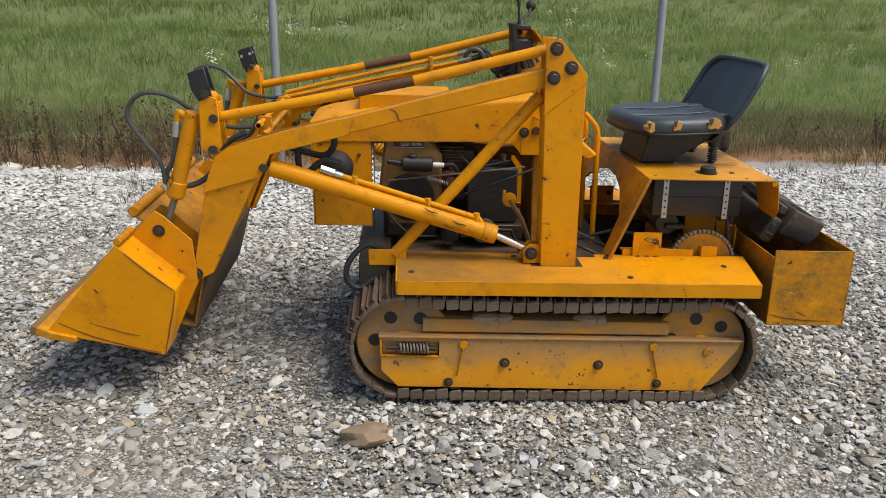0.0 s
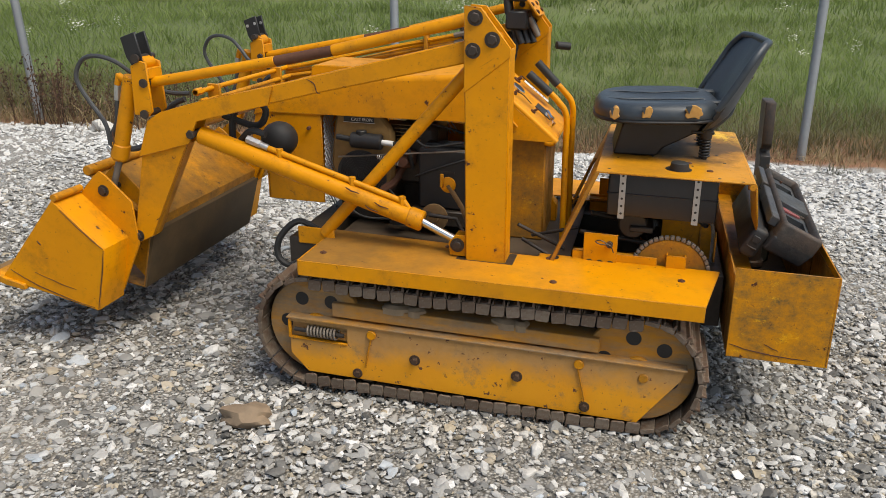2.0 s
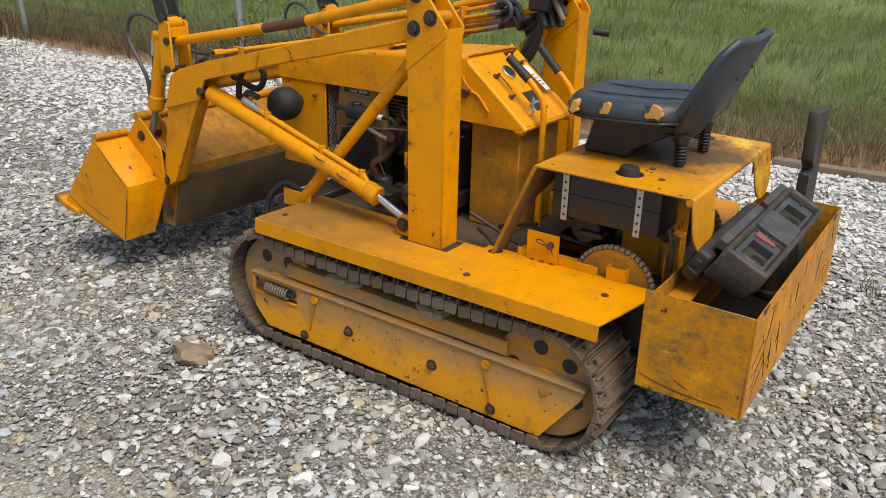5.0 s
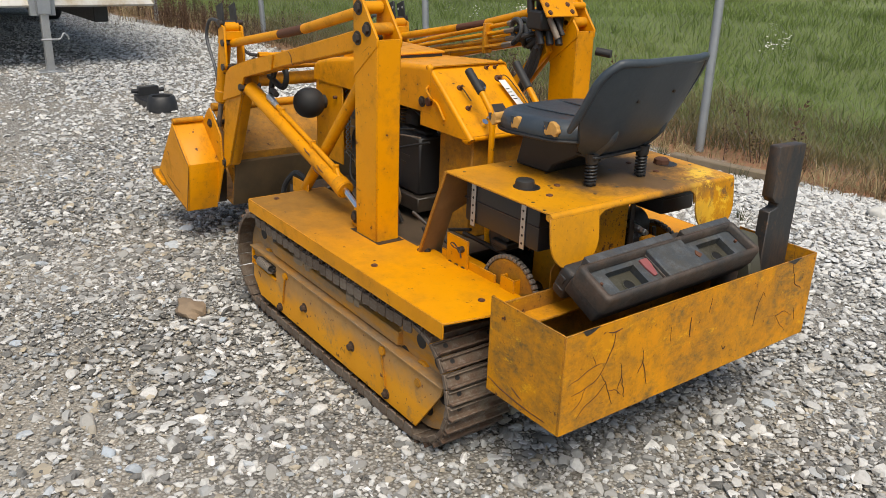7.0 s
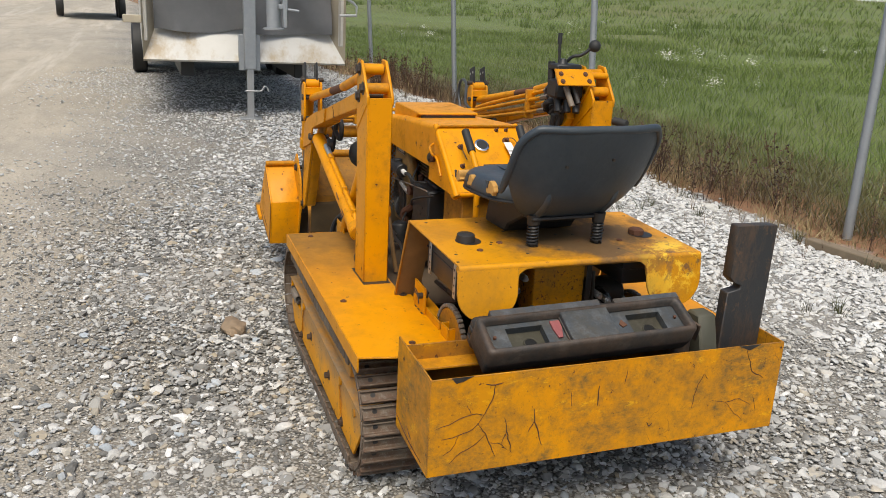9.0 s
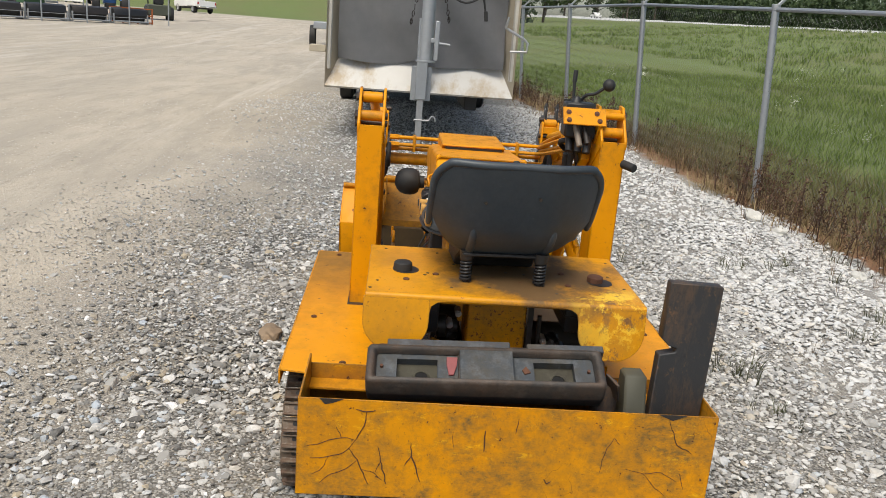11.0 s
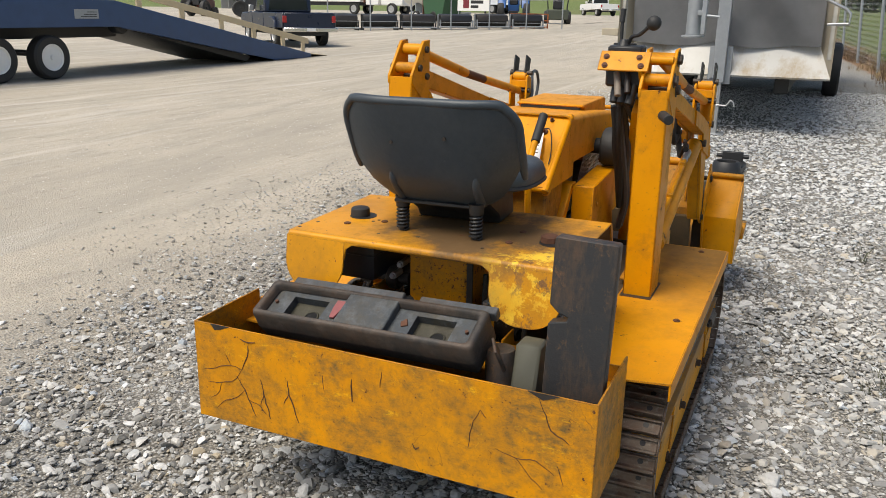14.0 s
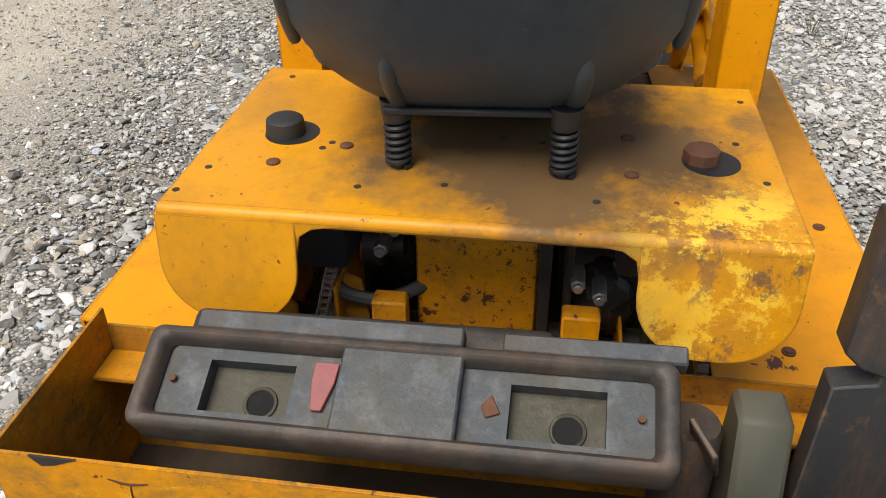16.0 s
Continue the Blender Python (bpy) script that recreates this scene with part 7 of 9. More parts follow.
def tarp_sheet():
    ny, nz = 50, 36
    bm = bmesh.new()
    g = []
    for j in range(nz + 1):
        row = []
        for i in range(ny + 1):
            u, v = i / ny, j / nz
            y = I0 - 0.02 + (I1 - I0 + 0.04) * u
            sag = 0.10 * math.sin(math.pi * min(1, abs(u - 0.46) * 2.4)) * (1 - v)
            z = IB - 0.03 + (T1 - IB) * v + (0.03 * math.exp(-((u - 0.46) / 0.07) ** 2) * (1 - v) ** 2)
            x = IX + 0.13 + 0.03 * math.sin(9 * u + 4 * v) * (0.3 + v) + 0.05 * math.sin(14 * (u - 0.46) * (1 + 0.5 * v) + 9 * v) * (1 - v) ** 0.7 + 0.02 * noise.noise(Vector((u * 6, v * 6, 1)))
            row.append(bm.verts.new((x, y, z - sag * 0.3)))
        g.append(row)
    for j in range(nz):
        for i in range(ny):
            bm.faces.new((g[j][i], g[j][i + 1], g[j + 1][i + 1], g[j + 1][i]))
    bmesh.ops.solidify(bm, geom=bm.faces[:], thickness=0.004)
    return bm


tp("tarpaulin", tarp_sheet(), M_TARP, None, "wrinkled grey tarpaulin stretched over the front")
mast = tp("coupler_column", joined(rod((-4.3, 3.165, 1.24), (-4.3, 3.165, 2.75), 0.062, 20), rod((-4.3, 3.165, 1.235), (-4.3, 3.165, 1.255), 0.095, 20), rod((-4.3, 3.165, 1.9), (-4.3, 3.165, 2.75), 0.085, 20)), M_GALV, None, "grey round gooseneck coupler column")
tp("coupler_latch", joined(box(-4.26, -4.2, 3.235, 3.275, 1.26, 1.62, 0.006), box(-4.25, -4.21, 3.20, 3.28, 1.42, 1.46, 0.004), rod((-4.22, 3.27, 1.42), (-4.22, 3.38, 1.41), 0.012)), M_GALV, mast)
tp("neck", joined(box(-6.7, -4.2, 2.85, 2.97, 2.72, 2.92, 0.01), box(-6.7, -4.2, 3.36, 3.48, 2.72, 2.92, 0.01), box(-4.4, -4.18, 2.85, 3.48, 2.70, 2.93, 0.01)), M_GALV, None, "grey gooseneck beams")
jack = tp("landing_jack", joined(box(-6.34, -6.22, 3.125, 3.255, 0.72, 1.65, 0.006), box(-6.36, -6.30, 3.07, 3.31, 0.70, 1.1, 0.004)), M_GALV, None, "square grey landing jack")
tp("inner_leg", box(-6.315, -6.245, 3.155, 3.23, TG + 0.008, 0.74, 0.004), M_ZINC, jack)
tp("foot_plate", box(-6.38, -6.18, 3.07, 3.31, TG, TG + 0.014, 0.003), M_GALV, jack)
tp("jack_pin", hose([(-6.24, 3.13, 0.475), (-6.24, 3.25, 0.475), (-6.24, 3.31, 0.48), (-6.24, 3.345, 0.53), (-6.24, 3.38, 0.51), (-6.24, 3.39, 0.47)], 0.01), M_ZINC, jack)
tp("crank_handle", sweep([(-6.2, 4.16, 1.74), (-6.2, 4.13, 1.62), (-6.2, 4.16, 1.60), (-6.2, 4.36, 1.50), (-6.2, 4.40, 1.46), (-6.2, 4.40, 1.36), (-6.2, 4.20, 1.35)], 0.016, 10), M_ZINC, trailer, "bent steel crank handle")
for y0, sag in ((3.075, 0.36), (3.285, 0.32)):
    chain_links = []
    for k in range(15):
        t = k / 14
        yy = y0 + (0.07 if y0 > 3.1 else -0.07) * (math.sin(math.pi * t))
        zz = 1.95 - (sag if t < 0.5 else sag) * math.sin(math.pi * t)
        ringp = [Vector((-4.24 + (0.010 * math.cos(a) if k % 2 else 0.0), yy + (0.0 if k % 2 else 0.011 * math.cos(a)), zz + 0.026 * math.sin(a))) for a in [2 * math.pi * q / 8 for q in range(9)]]
        chain_links.append(sweep(ringp, 0.0042, 5, False))
    tp("safety_chain", joined(*chain_links), M_IRON, mast, "hanging steel safety chain")
tp("light_cable", hose([(-4.3, 3.25, 1.93), (-4.25, 3.5, 1.80), (-4.4, 3.75, 1.95), (-4.4, 3.70, 2.05), (-4.35, 3.62, 2.0), (-4.35, 3.66, 1.9), (-4.35, 3.70, 1.72)], 0.01), M_RUBBER, mast, "dangling black light cable")
tp("plug", rod((-4.35, 3.70, 1.74), (-4.35, 3.71, 1.65), 0.018), M_RUBBER, mast)
tp("marker_light", box(-6.33, -6.29, 4.18, 4.28, 2.02, 2.10, 0.006), plain("red_lens", (0.5, 0.03, 0.03), 0.3, 0, 0.1), trailer, "red marker light")
tp("side_step", box(-6.5, -6.3, 1.86, 2.05, 1.18, 1.26, 0.006), M_ALUB, trailer)


def wheel_of(name, c, r, w, parent, o, rim_mat, out=-1):
    """A tyre with its rim and hub, its axle along y."""
    prof = [(0.56, -0.42), (0.66, -0.52), (0.90, -0.52), (0.985, -0.40), (1.0, -0.2), (1.0, 0.2), (0.985, 0.40), (0.90, 0.52), (0.66, 0.52), (0.56, 0.42)]
    rings = [[(c[0] + r * p * math.cos(2 * math.pi * k / 28), c[1] + w * q, c[2] + r * p * math.sin(2 * math.pi * k / 28)) for k in range(28)] for p, q in prof]
    b = loft(rings, False)
    bmesh.ops.translate(b, vec=-Vector(o), verts=b.verts)
    t = part(name, b, M_RUBBER, parent, "black tyre")
    rim = loft([[(c[0] + r * p * math.cos(2 * math.pi * k / 28), c[1] + out * w * q, c[2] + r * p * math.sin(2 * math.pi * k / 28)) for k in range(28)] for p, q in ((0.60, 0.40), (0.60, 0.50), (0.56, 0.49), (0.50, 0.34), (0.30, 0.30), (0.26, 0.40), (0.13, 0.42), (0.12, 0.55), (0.02, 0.56))])
    bmesh.ops.translate(rim, vec=-Vector(o), verts=rim.verts)
    part("rim", rim, rim_mat, t, "wheel rim")
    return t


for x in (-11.3, -12.25):
    for y, o in ((2.02, -1), (4.33, 1)):
        wheel_of("wheel", (x, y, float(gz(x, y)) + 0.40), 0.40, 0.22, trailer, TO, M_WHITE, o)
tp("axle", joined(rod((-11.3, 2.0, 0.6), (-11.3, 4.35, 0.6), 0.05), rod((-12.25, 2.0, 0.6), (-12.25, 4.35, 0.6), 0.05), box(-14.0, -6.6, 2.45, 2.6, 0.6, 0.86, 0.01), box(-14.0, -6.6, 3.75, 3.9, 0.6, 0.86, 0.01)), M_BLACK, None, "dark trailer axles and rails")

# ---- flatbed with a ramp ----
M_NAVY = plain("navy_paint", (0.030, 0.068, 0.160), 0.45, 0, 0.3, 4, 0.05)
M_DECK = plain("weathered_planks", (0.23, 0.21, 0.18), 0.85, 0, 0.3, 6, 0.3)
M_CREAM = plain("cream_rail_paint", (0.60, 0.48, 0.30), 0.6, 0, 0.15, 6, 0.1)
FY = -9.2
flat = thing("ramp_trailer", (-8.6, FY - 1.2, float(gz(-8.6, FY))), "navy flatbed trailer with a long ramp tail and cream rails", "flatbed trailer")
FLO = Vector(flat.location)


def fp(name, bm, mat, parent=None, label=""):
    bmesh.ops.translate(bm, vec=-FLO, verts=bm.verts)
    return part(name, bm, mat, parent or flat, label)


FGZ = float(gz(-16.2, FY)) + 0.01
for y in (FY, FY - 2.4):
    fp("side_beam", prism([(-2.0, 1.50), (-8.95, 1.50), (-16.1, 0.16), (-16.1, FGZ), (-14.4, FGZ), (-8.95, 0.98), (-2.0, 0.98)], y - 0.12, y, "y", 0.006), M_NAVY, None, "navy steel side beam")
    fp("rail", prism([(-2.0, 1.68), (-8.9, 1.70), (-16.0, 0.44), (-16.0, 0.58), (-8.9, 1.84), (-2.0, 1.82)], y - 0.07, y - 0.01, "y", 0.006), M_CREAM, None, "cream-painted top rail")
    for x in (-3.4, -4.8, -6.2, -7.95, -9.65, -10.95, -12.3, -13.55, -14.8, -15.75):
        zt = np.interp(x, [-16.0, -8.9, -2.0], [0.50, 1.76, 1.74])
        zb = np.interp(x, [-16.1, -8.95, -2.0], [0.16, 1.50, 1.50])
        fp("stake", box(x - 0.07, x + 0.07, y - 0.065, y - 0.015, zb - 0.02, zt, 0.004), M_CREAM)
for i in range(52):
    x0 = -2.0 - 0.27 * i
    x1 = x0 - 0.262
    za, zb = [np.interp(x, [-16.1, -8.95, -2.0], [0.15, 1.49, 1.49]) for x in (x0, x1)]
    fp("deck_plank", bm_of([(x0, FY - 2.28, za), (x1, FY - 2.28, zb), (x1, FY - 0.125, zb), (x0, FY - 0.125, za), (x0, FY - 2.28, za - 0.05), (x1, FY - 2.28, zb - 0.05), (x1, FY - 0.125, zb - 0.05), (x0, FY - 0.125, za - 0.05)], [(0, 1, 2, 3), (7, 6, 5, 4), (0, 4, 5, 1), (1, 5, 6, 2), (2, 6, 7, 3), (3, 7, 4, 0)]), M_DECK)
fp("ramp_flap", prism([(-16.1, 0.15), (-16.1, 0.17), (-17.0, FGZ + 0.02), (-17.0, FGZ)], FY - 2.3, FY - 0.05, "y", 0.003), M_CREAM, None, "cream folding ramp flap")
fp("data_plate", box(-8.5, -7.9, FY, FY + 0.006, 1.14, 1.32, 0.002), M_GALV, flat, "pale plate with illegible print")
for k in range(3):
    fp("print_bar", box(-8.45, -8.05 - 0.08 * k, FY + 0.006, FY + 0.009, 1.17 + 0.045 * k, 1.185 + 0.045 * k, 0), M_BLACK)
for x in (-6.2, -7.38):
    wheel_of("wheel", (x, FY - 0.22, float(gz(x, FY)) + 0.42), 0.42, 0.26, flat, FLO, M_WHITE, 1)
    wheel_of("wheel", (x, FY - 2.2, float(gz(x, FY)) + 0.42), 0.42, 0.26, flat, FLO, M_WHITE, -1)
fp("running_gear", joined(box(-9.6, -3.0, FY - 1.7, FY - 1.5, 0.75, 1.3, 0.02), box(-9.6, -3.0, FY - 0.9, FY - 0.7, 0.75, 1.3, 0.02), rod((-7.38, FY - 2.2, 0.48), (-7.38, FY - 0.2, 0.48), 0.06), rod((-6.2, FY - 2.2, 0.48), (-6.2, FY - 0.2, 0.48), 0.06), rod((-9.3, FY - 0.45, 1.02), (-9.3, FY - 0.2, 1.02), 0.2, 20)), M_BLACK, None, "dark axles and frame rails")
fp("support_beam", prism([(-9.0, 1.0), (-9.6, 1.0), (-13.6, FGZ + 0.12), (-13.4, FGZ)], FY - 2.2, FY - 0.2, "y", 0.004), M_BLACK)


flat.location.x -= 0.9

# ---- yard vehicles and equipment, farther off ----
M_GLASS = plain("dark_glass", (0.02, 0.025, 0.03), 0.08, 0, 0.1, 3, 0)
M_LAMP = plain("red_tail_lamp", (0.35, 0.02, 0.02), 0.25, 0, 0.1)


def pickup(name, label, paint_mat, x, y, heading, old):
    """A pickup seen from behind; heading in degrees, 0 is towards +x."""
    g = float(gz(x, y))
    p = thing(name, (x, y, g), label, "pickup truck")

    def add(n, bm, mat, par=None, lab=""):
        return part(n, bm, mat, par or p, lab)
    w = 0.95
    body = add("bed", joined(box(-2.6, -0.45, -w, -w + 0.06, 0.62, 1.12, 0.02), box(-2.6, -0.45, w - 0.06, w, 0.62, 1.12, 0.02), box(-2.62, -2.56, -w + 0.061, w - 0.061, 0.62, 1.12, 0.02), box(-2.6, -0.45, -w + 0.061, w - 0.061, 0.62, 0.7, 0.01)), paint_mat)
    add("cab", joined(prism([(-0.42, 0.55), (0.95, 0.55), (1.0, 1.12), (-0.42, 1.12)], -w, w, "y", 0.03), prism([(-0.40, 1.12), (0.98, 1.12), (0.52, 1.72), (0.3, 1.78), (-0.22, 1.78), (-0.34, 1.70)], -w + 0.09, w - 0.09, "y", 0.04)), paint_mat)
    add("front_end", prism([(1.0, 0.5), (2.55, 0.5), (2.6, 0.95), (2.45, 1.08), (1.0, 1.14)], -w, w, "y", 0.04), paint_mat)
    add("rear_window", prism([(-w + 0.22, 1.20), (w - 0.22, 1.20), (w - 0.28, 1.62), (-w + 0.28, 1.62)], -0.405, -0.352, "x", 0.004), M_GLASS)
    for s in (-1, 1):
        add("side_window", prism([(-0.25, 1.17), (0.80, 1.17), (0.48, 1.62), (-0.18, 1.66)], *sorted((s * (w - 0.088), s * (w - 0.095))), "y", 0.001), M_GLASS)
        add("tail_lamp", box(-2.64, -2.6, *sorted((s * 0.80, s * 0.94)), 0.80, 1.02, 0.01), M_LAMP)
        add("mirror", box(0.6, 0.7, *sorted((s * 0.98, s * 1.16)), 1.15, 1.36, 0.02), M_ZINC if old else paint_mat)
        for wx in (-1.55, 1.75):
            wheel_of("wheel", (x + wx, y + s * 0.82, g + 0.38), 0.38, 0.25, p, (x, y, g), M_ZINC, s)
        arch = [(-2.05, 0.62), (-1.98, 0.86), (-1.75, 0.98), (-1.35, 0.98), (-1.12, 0.86), (-1.05, 0.62)]
        add("wheel_arch", prism(arch, *sorted((s * (w - 0.02), s * (w + (0.10 if old else 0.03)))), "y", 0.02), paint_mat)
    add("bumper", box(-2.80, -2.62, -w, w, 0.50, 0.64, 0.02), M_CHROME, p, "bright rear bumper")
    add("plate_bar", box(-2.815, -2.802, -0.16, 0.16, 0.52, 0.62, 0.002), M_WHITE)
    add("chassis", box(-2.5, 2.4, -0.6, 0.6, 0.36, 0.56, 0.02), M_BLACK)
    p.rotation_euler = (0, 0, radians(heading))
    return p


pickup("pickup_truck", "old dark-blue pickup truck with a chrome bumper", plain("midnight_blue_paint", (0.010, 0.017, 0.038), 0.3, 0, 0.2, 4, 0.02), -22.6, -14.0, 233, True)
pickup("pickup_truck", "white crew pickup truck parked on the far dirt", M_WHITE, -79.5, -17.0, 218, False)


def at_yard(name, label, cat, x, y, heading, group=""):
    t = thing(name, (x, y, float(gz(x, y))), label, cat, group)
    t.rotation_euler = (0, 0, radians(heading))
    return t


# lorry with a box body
lorry = at_yard("box_lorry", "white conventional lorry with a long white box body", "lorry", -63.2, -35.0, 84)
part("box_body", joined(box(-9.6, 1.4, -1.25, 1.25, 1.05, 3.95, 0.03), box(-9.65, 1.45, -1.28, 1.28, 3.85, 3.98, 0.02)), M_WHITE, lorry)
part("box_skirt", box(-9.4, 1.2, -1.1, 1.1, 0.75, 1.05, 0.02), M_BLACK, lorry)
part("cab", joined(prism([(1.9, 0.8), (3.3, 0.8), (3.35, 1.75), (3.1, 2.65), (1.95, 2.75)], -1.15, 1.15, "y", 0.06), prism([(3.3, 0.8), (5.6, 0.75), (5.7, 1.35), (5.3, 1.65), (3.3, 1.85)], -0.95, 0.95, "y", 0.08)), M_WHITE, lorry)
part("windscreen", prism([(3.36, 1.85), (3.14, 2.55), (3.11, 2.55), (3.33, 1.85)], -1.0, 1.0, "y", 0.001), M_GLASS, lorry)
for s in (-1, 1):
    part("side_window", prism([(2.3, 1.8), (3.2, 1.8), (3.02, 2.5), (2.3, 2.5)], *sorted((s * 1.148, s * 1.156)), "y", 0.001), M_GLASS, lorry)
    part("exhaust_pipe", rod((1.65, s * 0.95, 1.0), (1.65, s * 0.95, 3.7), 0.09), M_RUST, lorry)
    for wx in (4.6, 0.6, -6.8, -8.0):
        w = wheel_of("wheel", (wx, s * 1.0, 0.5), 0.5, 0.32, lorry, (0, 0, 0), M_ZINC, s)
van = at_yard("semi_trailer", "long weathered white semi-trailer parked behind the yard", "semi-trailer", -83.5, -33.5, 66)
part("box_body", joined(box(-11.5, 9, -1.25, 1.25, 0.9, 3.9, 0.03), box(-11.55, 9.05, -1.28, 1.28, 3.82, 3.95, 0.02), box(-9, 9, -1.28, 1.28, 0.9, 1.0, 0.01)), plain("faded_white", (0.55, 0.58, 0.62), 0.5, 0, 0.1, 2), van)
for wx in (-7.5, -6.2, 6.0):
    for s in (-1, 1):
        wheel_of("wheel", (wx, s * 1.0, 0.5), 0.5, 0.32, van, (0, 0, 0), M_ZINC, s)
part("landing_leg", joined(box(4.6, 4.75, -0.9, -0.75, 0, 1.0), box(4.6, 4.75, 0.75, 0.9, 0, 1.0)), M_BLACK, van)

# row of implements for sale behind a low wire
P0, P1 = Vector((-33.6, -19.6, 0)), Vector((-42.6, -10.6, 0))
head = math.degrees(math.atan2(P1.y - P0.y, P1.x - P0.x))
for i in range(6):
    p = P0.lerp(P1, (i + 0.45) / 6.0)
    imp = at_yard("roller_attachment", "dark roller attachment with a steel frame, in a row", "attachment", p.x, p.y, head, "row of attachments")
    part("drum", rod((-0.85, 0, 0.42), (0.85, 0, 0.42), 0.30, 20), M_RUBBER, imp)
    part("hood_plate", prism([(-0.36, 0.42), (-0.30, 0.72), (0.1, 0.80), (0.3, 0.70), (0.3, 0.66), (0.08, 0.75), (-0.26, 0.68), (-0.32, 0.42)], -0.9, 0.9, "x", 0.004), M_BLACK if i % 2 else M_IRON, imp)
    for sx in (-0.93, 0.93):
        part("side_frame", joined(box(sx - 0.03, sx + 0.03, -0.4, 0.4, 0.0, 0.08), box(sx - 0.03, sx + 0.03, -0.06, 0.06, 0.05, 0.78), box(sx - 0.03, sx + 0.03, -0.38, -0.3, 0.05, 0.5)), M_GALV if i > 2 else M_BLACK, imp)
    part("pipe", rod((-0.95, -0.42, 0.12), (0.95, -0.42, 0.12), 0.04), M_GALV, imp)
wire = at_yard("wire_fence", "low post-and-wire yard fence", "fence", P0.x + 1.2, P0.y + 1.0, head)
for i in range(7):
    part("post", rod((0.3 + 2.2 * i, 0.6, 0), (0.3 + 2.2 * i, 0.6, 1.75), 0.035), M_GALV, wire)
for z in (0.5, 1.7):
    part("wire", rod((0.3, 0.6, z), (13.5, 0.6, z), 0.012, 6), M_GALV, wire)
cage = at_yard("orange_frame", "rusty orange steel frame on the ground", "steel frame", -42.6, -11.5, head + 5)
part("frame", joined(*[box(-0.9, 0.9, y - 0.03, y + 0.03, z, z + 0.06, 0) for y in (-0.6, 0.6) for z in (0.05, 0.4, 0.75)], *[box(x - 0.03, x + 0.03, y - 0.03, y + 0.03, 0, 0.8, 0) for y in (-0.6, 0.6) for x in (-0.87, 0, 0.87)]), plain("orange_paint", (0.45, 0.13, 0.04), 0.6), cage)
ban = at_yard("bank_banner", "white printed banner hung on the yard fence", "banner", -44.4, -15.7, 68)
part("cloth", box(-1.35, 1.35, -0.01, 0.01, 0.85, 1.8, 0.002), M_WHITE, ban)
part("red_square", box(-0.85, -0.35, -0.016, -0.0105, 1.0, 1.48, 0), plain("dark_red_print", (0.18, 0.02, 0.03), 0.6), ban)
for i, (a, b_) in enumerate(((-0.2, 0.85), (-0.2, 0.45), (-1.1, 1.1))):
    part("print_bar", box(a, b_, -0.016, -0.0105, (1.28, 1.02, 1.64)[i], (1.46, 1.18, 1.73)[i], 0), M_BLACK, ban)
part("banner_post", joined(rod((-1.3, 0.05, 0), (-1.3, 0.05, 2.1), 0.035), rod((1.3, 0.05, 0), (1.3, 0.05, 2.1), 0.035)), M_GALV, ban)
trac = at_yard("farm_tractor", "blue farm tractor with large rear wheels", "tractor", -47.4, -14.2, 200)
M_BLUET = plain("tractor_blue", (0.03, 0.11, 0.33), 0.4)
part("engine_hood", prism([(0.2, 0.8), (2.1, 0.75), (2.2, 1.3), (2.0, 1.55), (0.2, 1.65)], -0.36, 0.36, "y", 0.05), M_BLUET, trac)
part("chassis", box(-0.9, 2.0, -0.28, 0.28, 0.5, 0.85, 0.02), M_BLACK, trac)
for s in (-1, 1):
    part("mudguard", prism([(-1.3, 1.0), (-1.1, 1.5), (-0.6, 1.68), (0.0, 1.5), (0.15, 1.1), (0.0, 1.4), (-0.6, 1.6), (-1.05, 1.42)], *sorted((s * 0.5, s * 0.95)), "y", 0.005), M_BLUET, trac)
    wheel_of("rear_wheel", (-0.6, s * 0.78, 0.78), 0.78, 0.42, trac, (0, 0, 0), plain("pale_rim", (0.6, 0.45, 0.35), 0.6), s)
    wheel_of("front_wheel", (1.7, s * 0.75, 0.45), 0.45, 0.28, trac, (0, 0, 0), M_WHITE, s)
    part("roll_bar", rod((-0.9, s * 0.5, 1.0), (-0.9, s * 0.48, 2.5), 0.04), M_BLACK, trac)
part("roll_bar_top", rod((-0.9, -0.48, 2.5), (-0.9, 0.48, 2.5), 0.04), M_BLACK, trac)
part("seat", box(-0.75, -0.3, -0.25, 0.25, 1.2, 1.6, 0.05), M_BLACK, trac)
mower = at_yard("dark_mower", "dark zero-turn mower with a roll bar", "mower", -50.5, -12.3, 200)
part("deck", box(-1.0, 1.0, -0.7, 0.7, 0.25, 0.9, 0.06), plain("olive_paint", (0.06, 0.07, 0.05), 0.6), mower)
part("roll_bar", hose([(-0.3, -0.6, 0.8), (-0.3, -0.6, 2.1), (-0.3, 0.6, 2.1), (-0.3, 0.6, 0.8)], 0.04, 4), M_BLACK, mower)
part("seat", box(-0.5, 0.1, -0.3, 0.3, 0.9, 1.5, 0.06), M_BLACK, mower)
for s in (-1, 1):
    wheel_of("wheel", (-0.6, s * 0.7, 0.4), 0.4, 0.3, mower, (0, 0, 0), M_BLACK, s)
    wheel_of("wheel", (0.8, s * 0.6, 0.25), 0.25, 0.18, mower, (0, 0, 0), M_BLACK, s)
binn = at_yard("green_bin", "dark-green steel hopper wagon with small wheels", "wagon", -48.2, -19.5, 66)
part("hopper", prism([(-0.9, 0.45), (0.9, 0.45), (1.15, 1.6), (-1.15, 1.6)], -0.8, 0.8, "y", 0.03), plain("dark_green_paint", (0.03, 0.09, 0.04), 0.6), binn)
part("rust_panel", box(-1.25, -1.17, -0.7, 0.7, 0.5, 1.55, 0.01), M_RUST, binn)
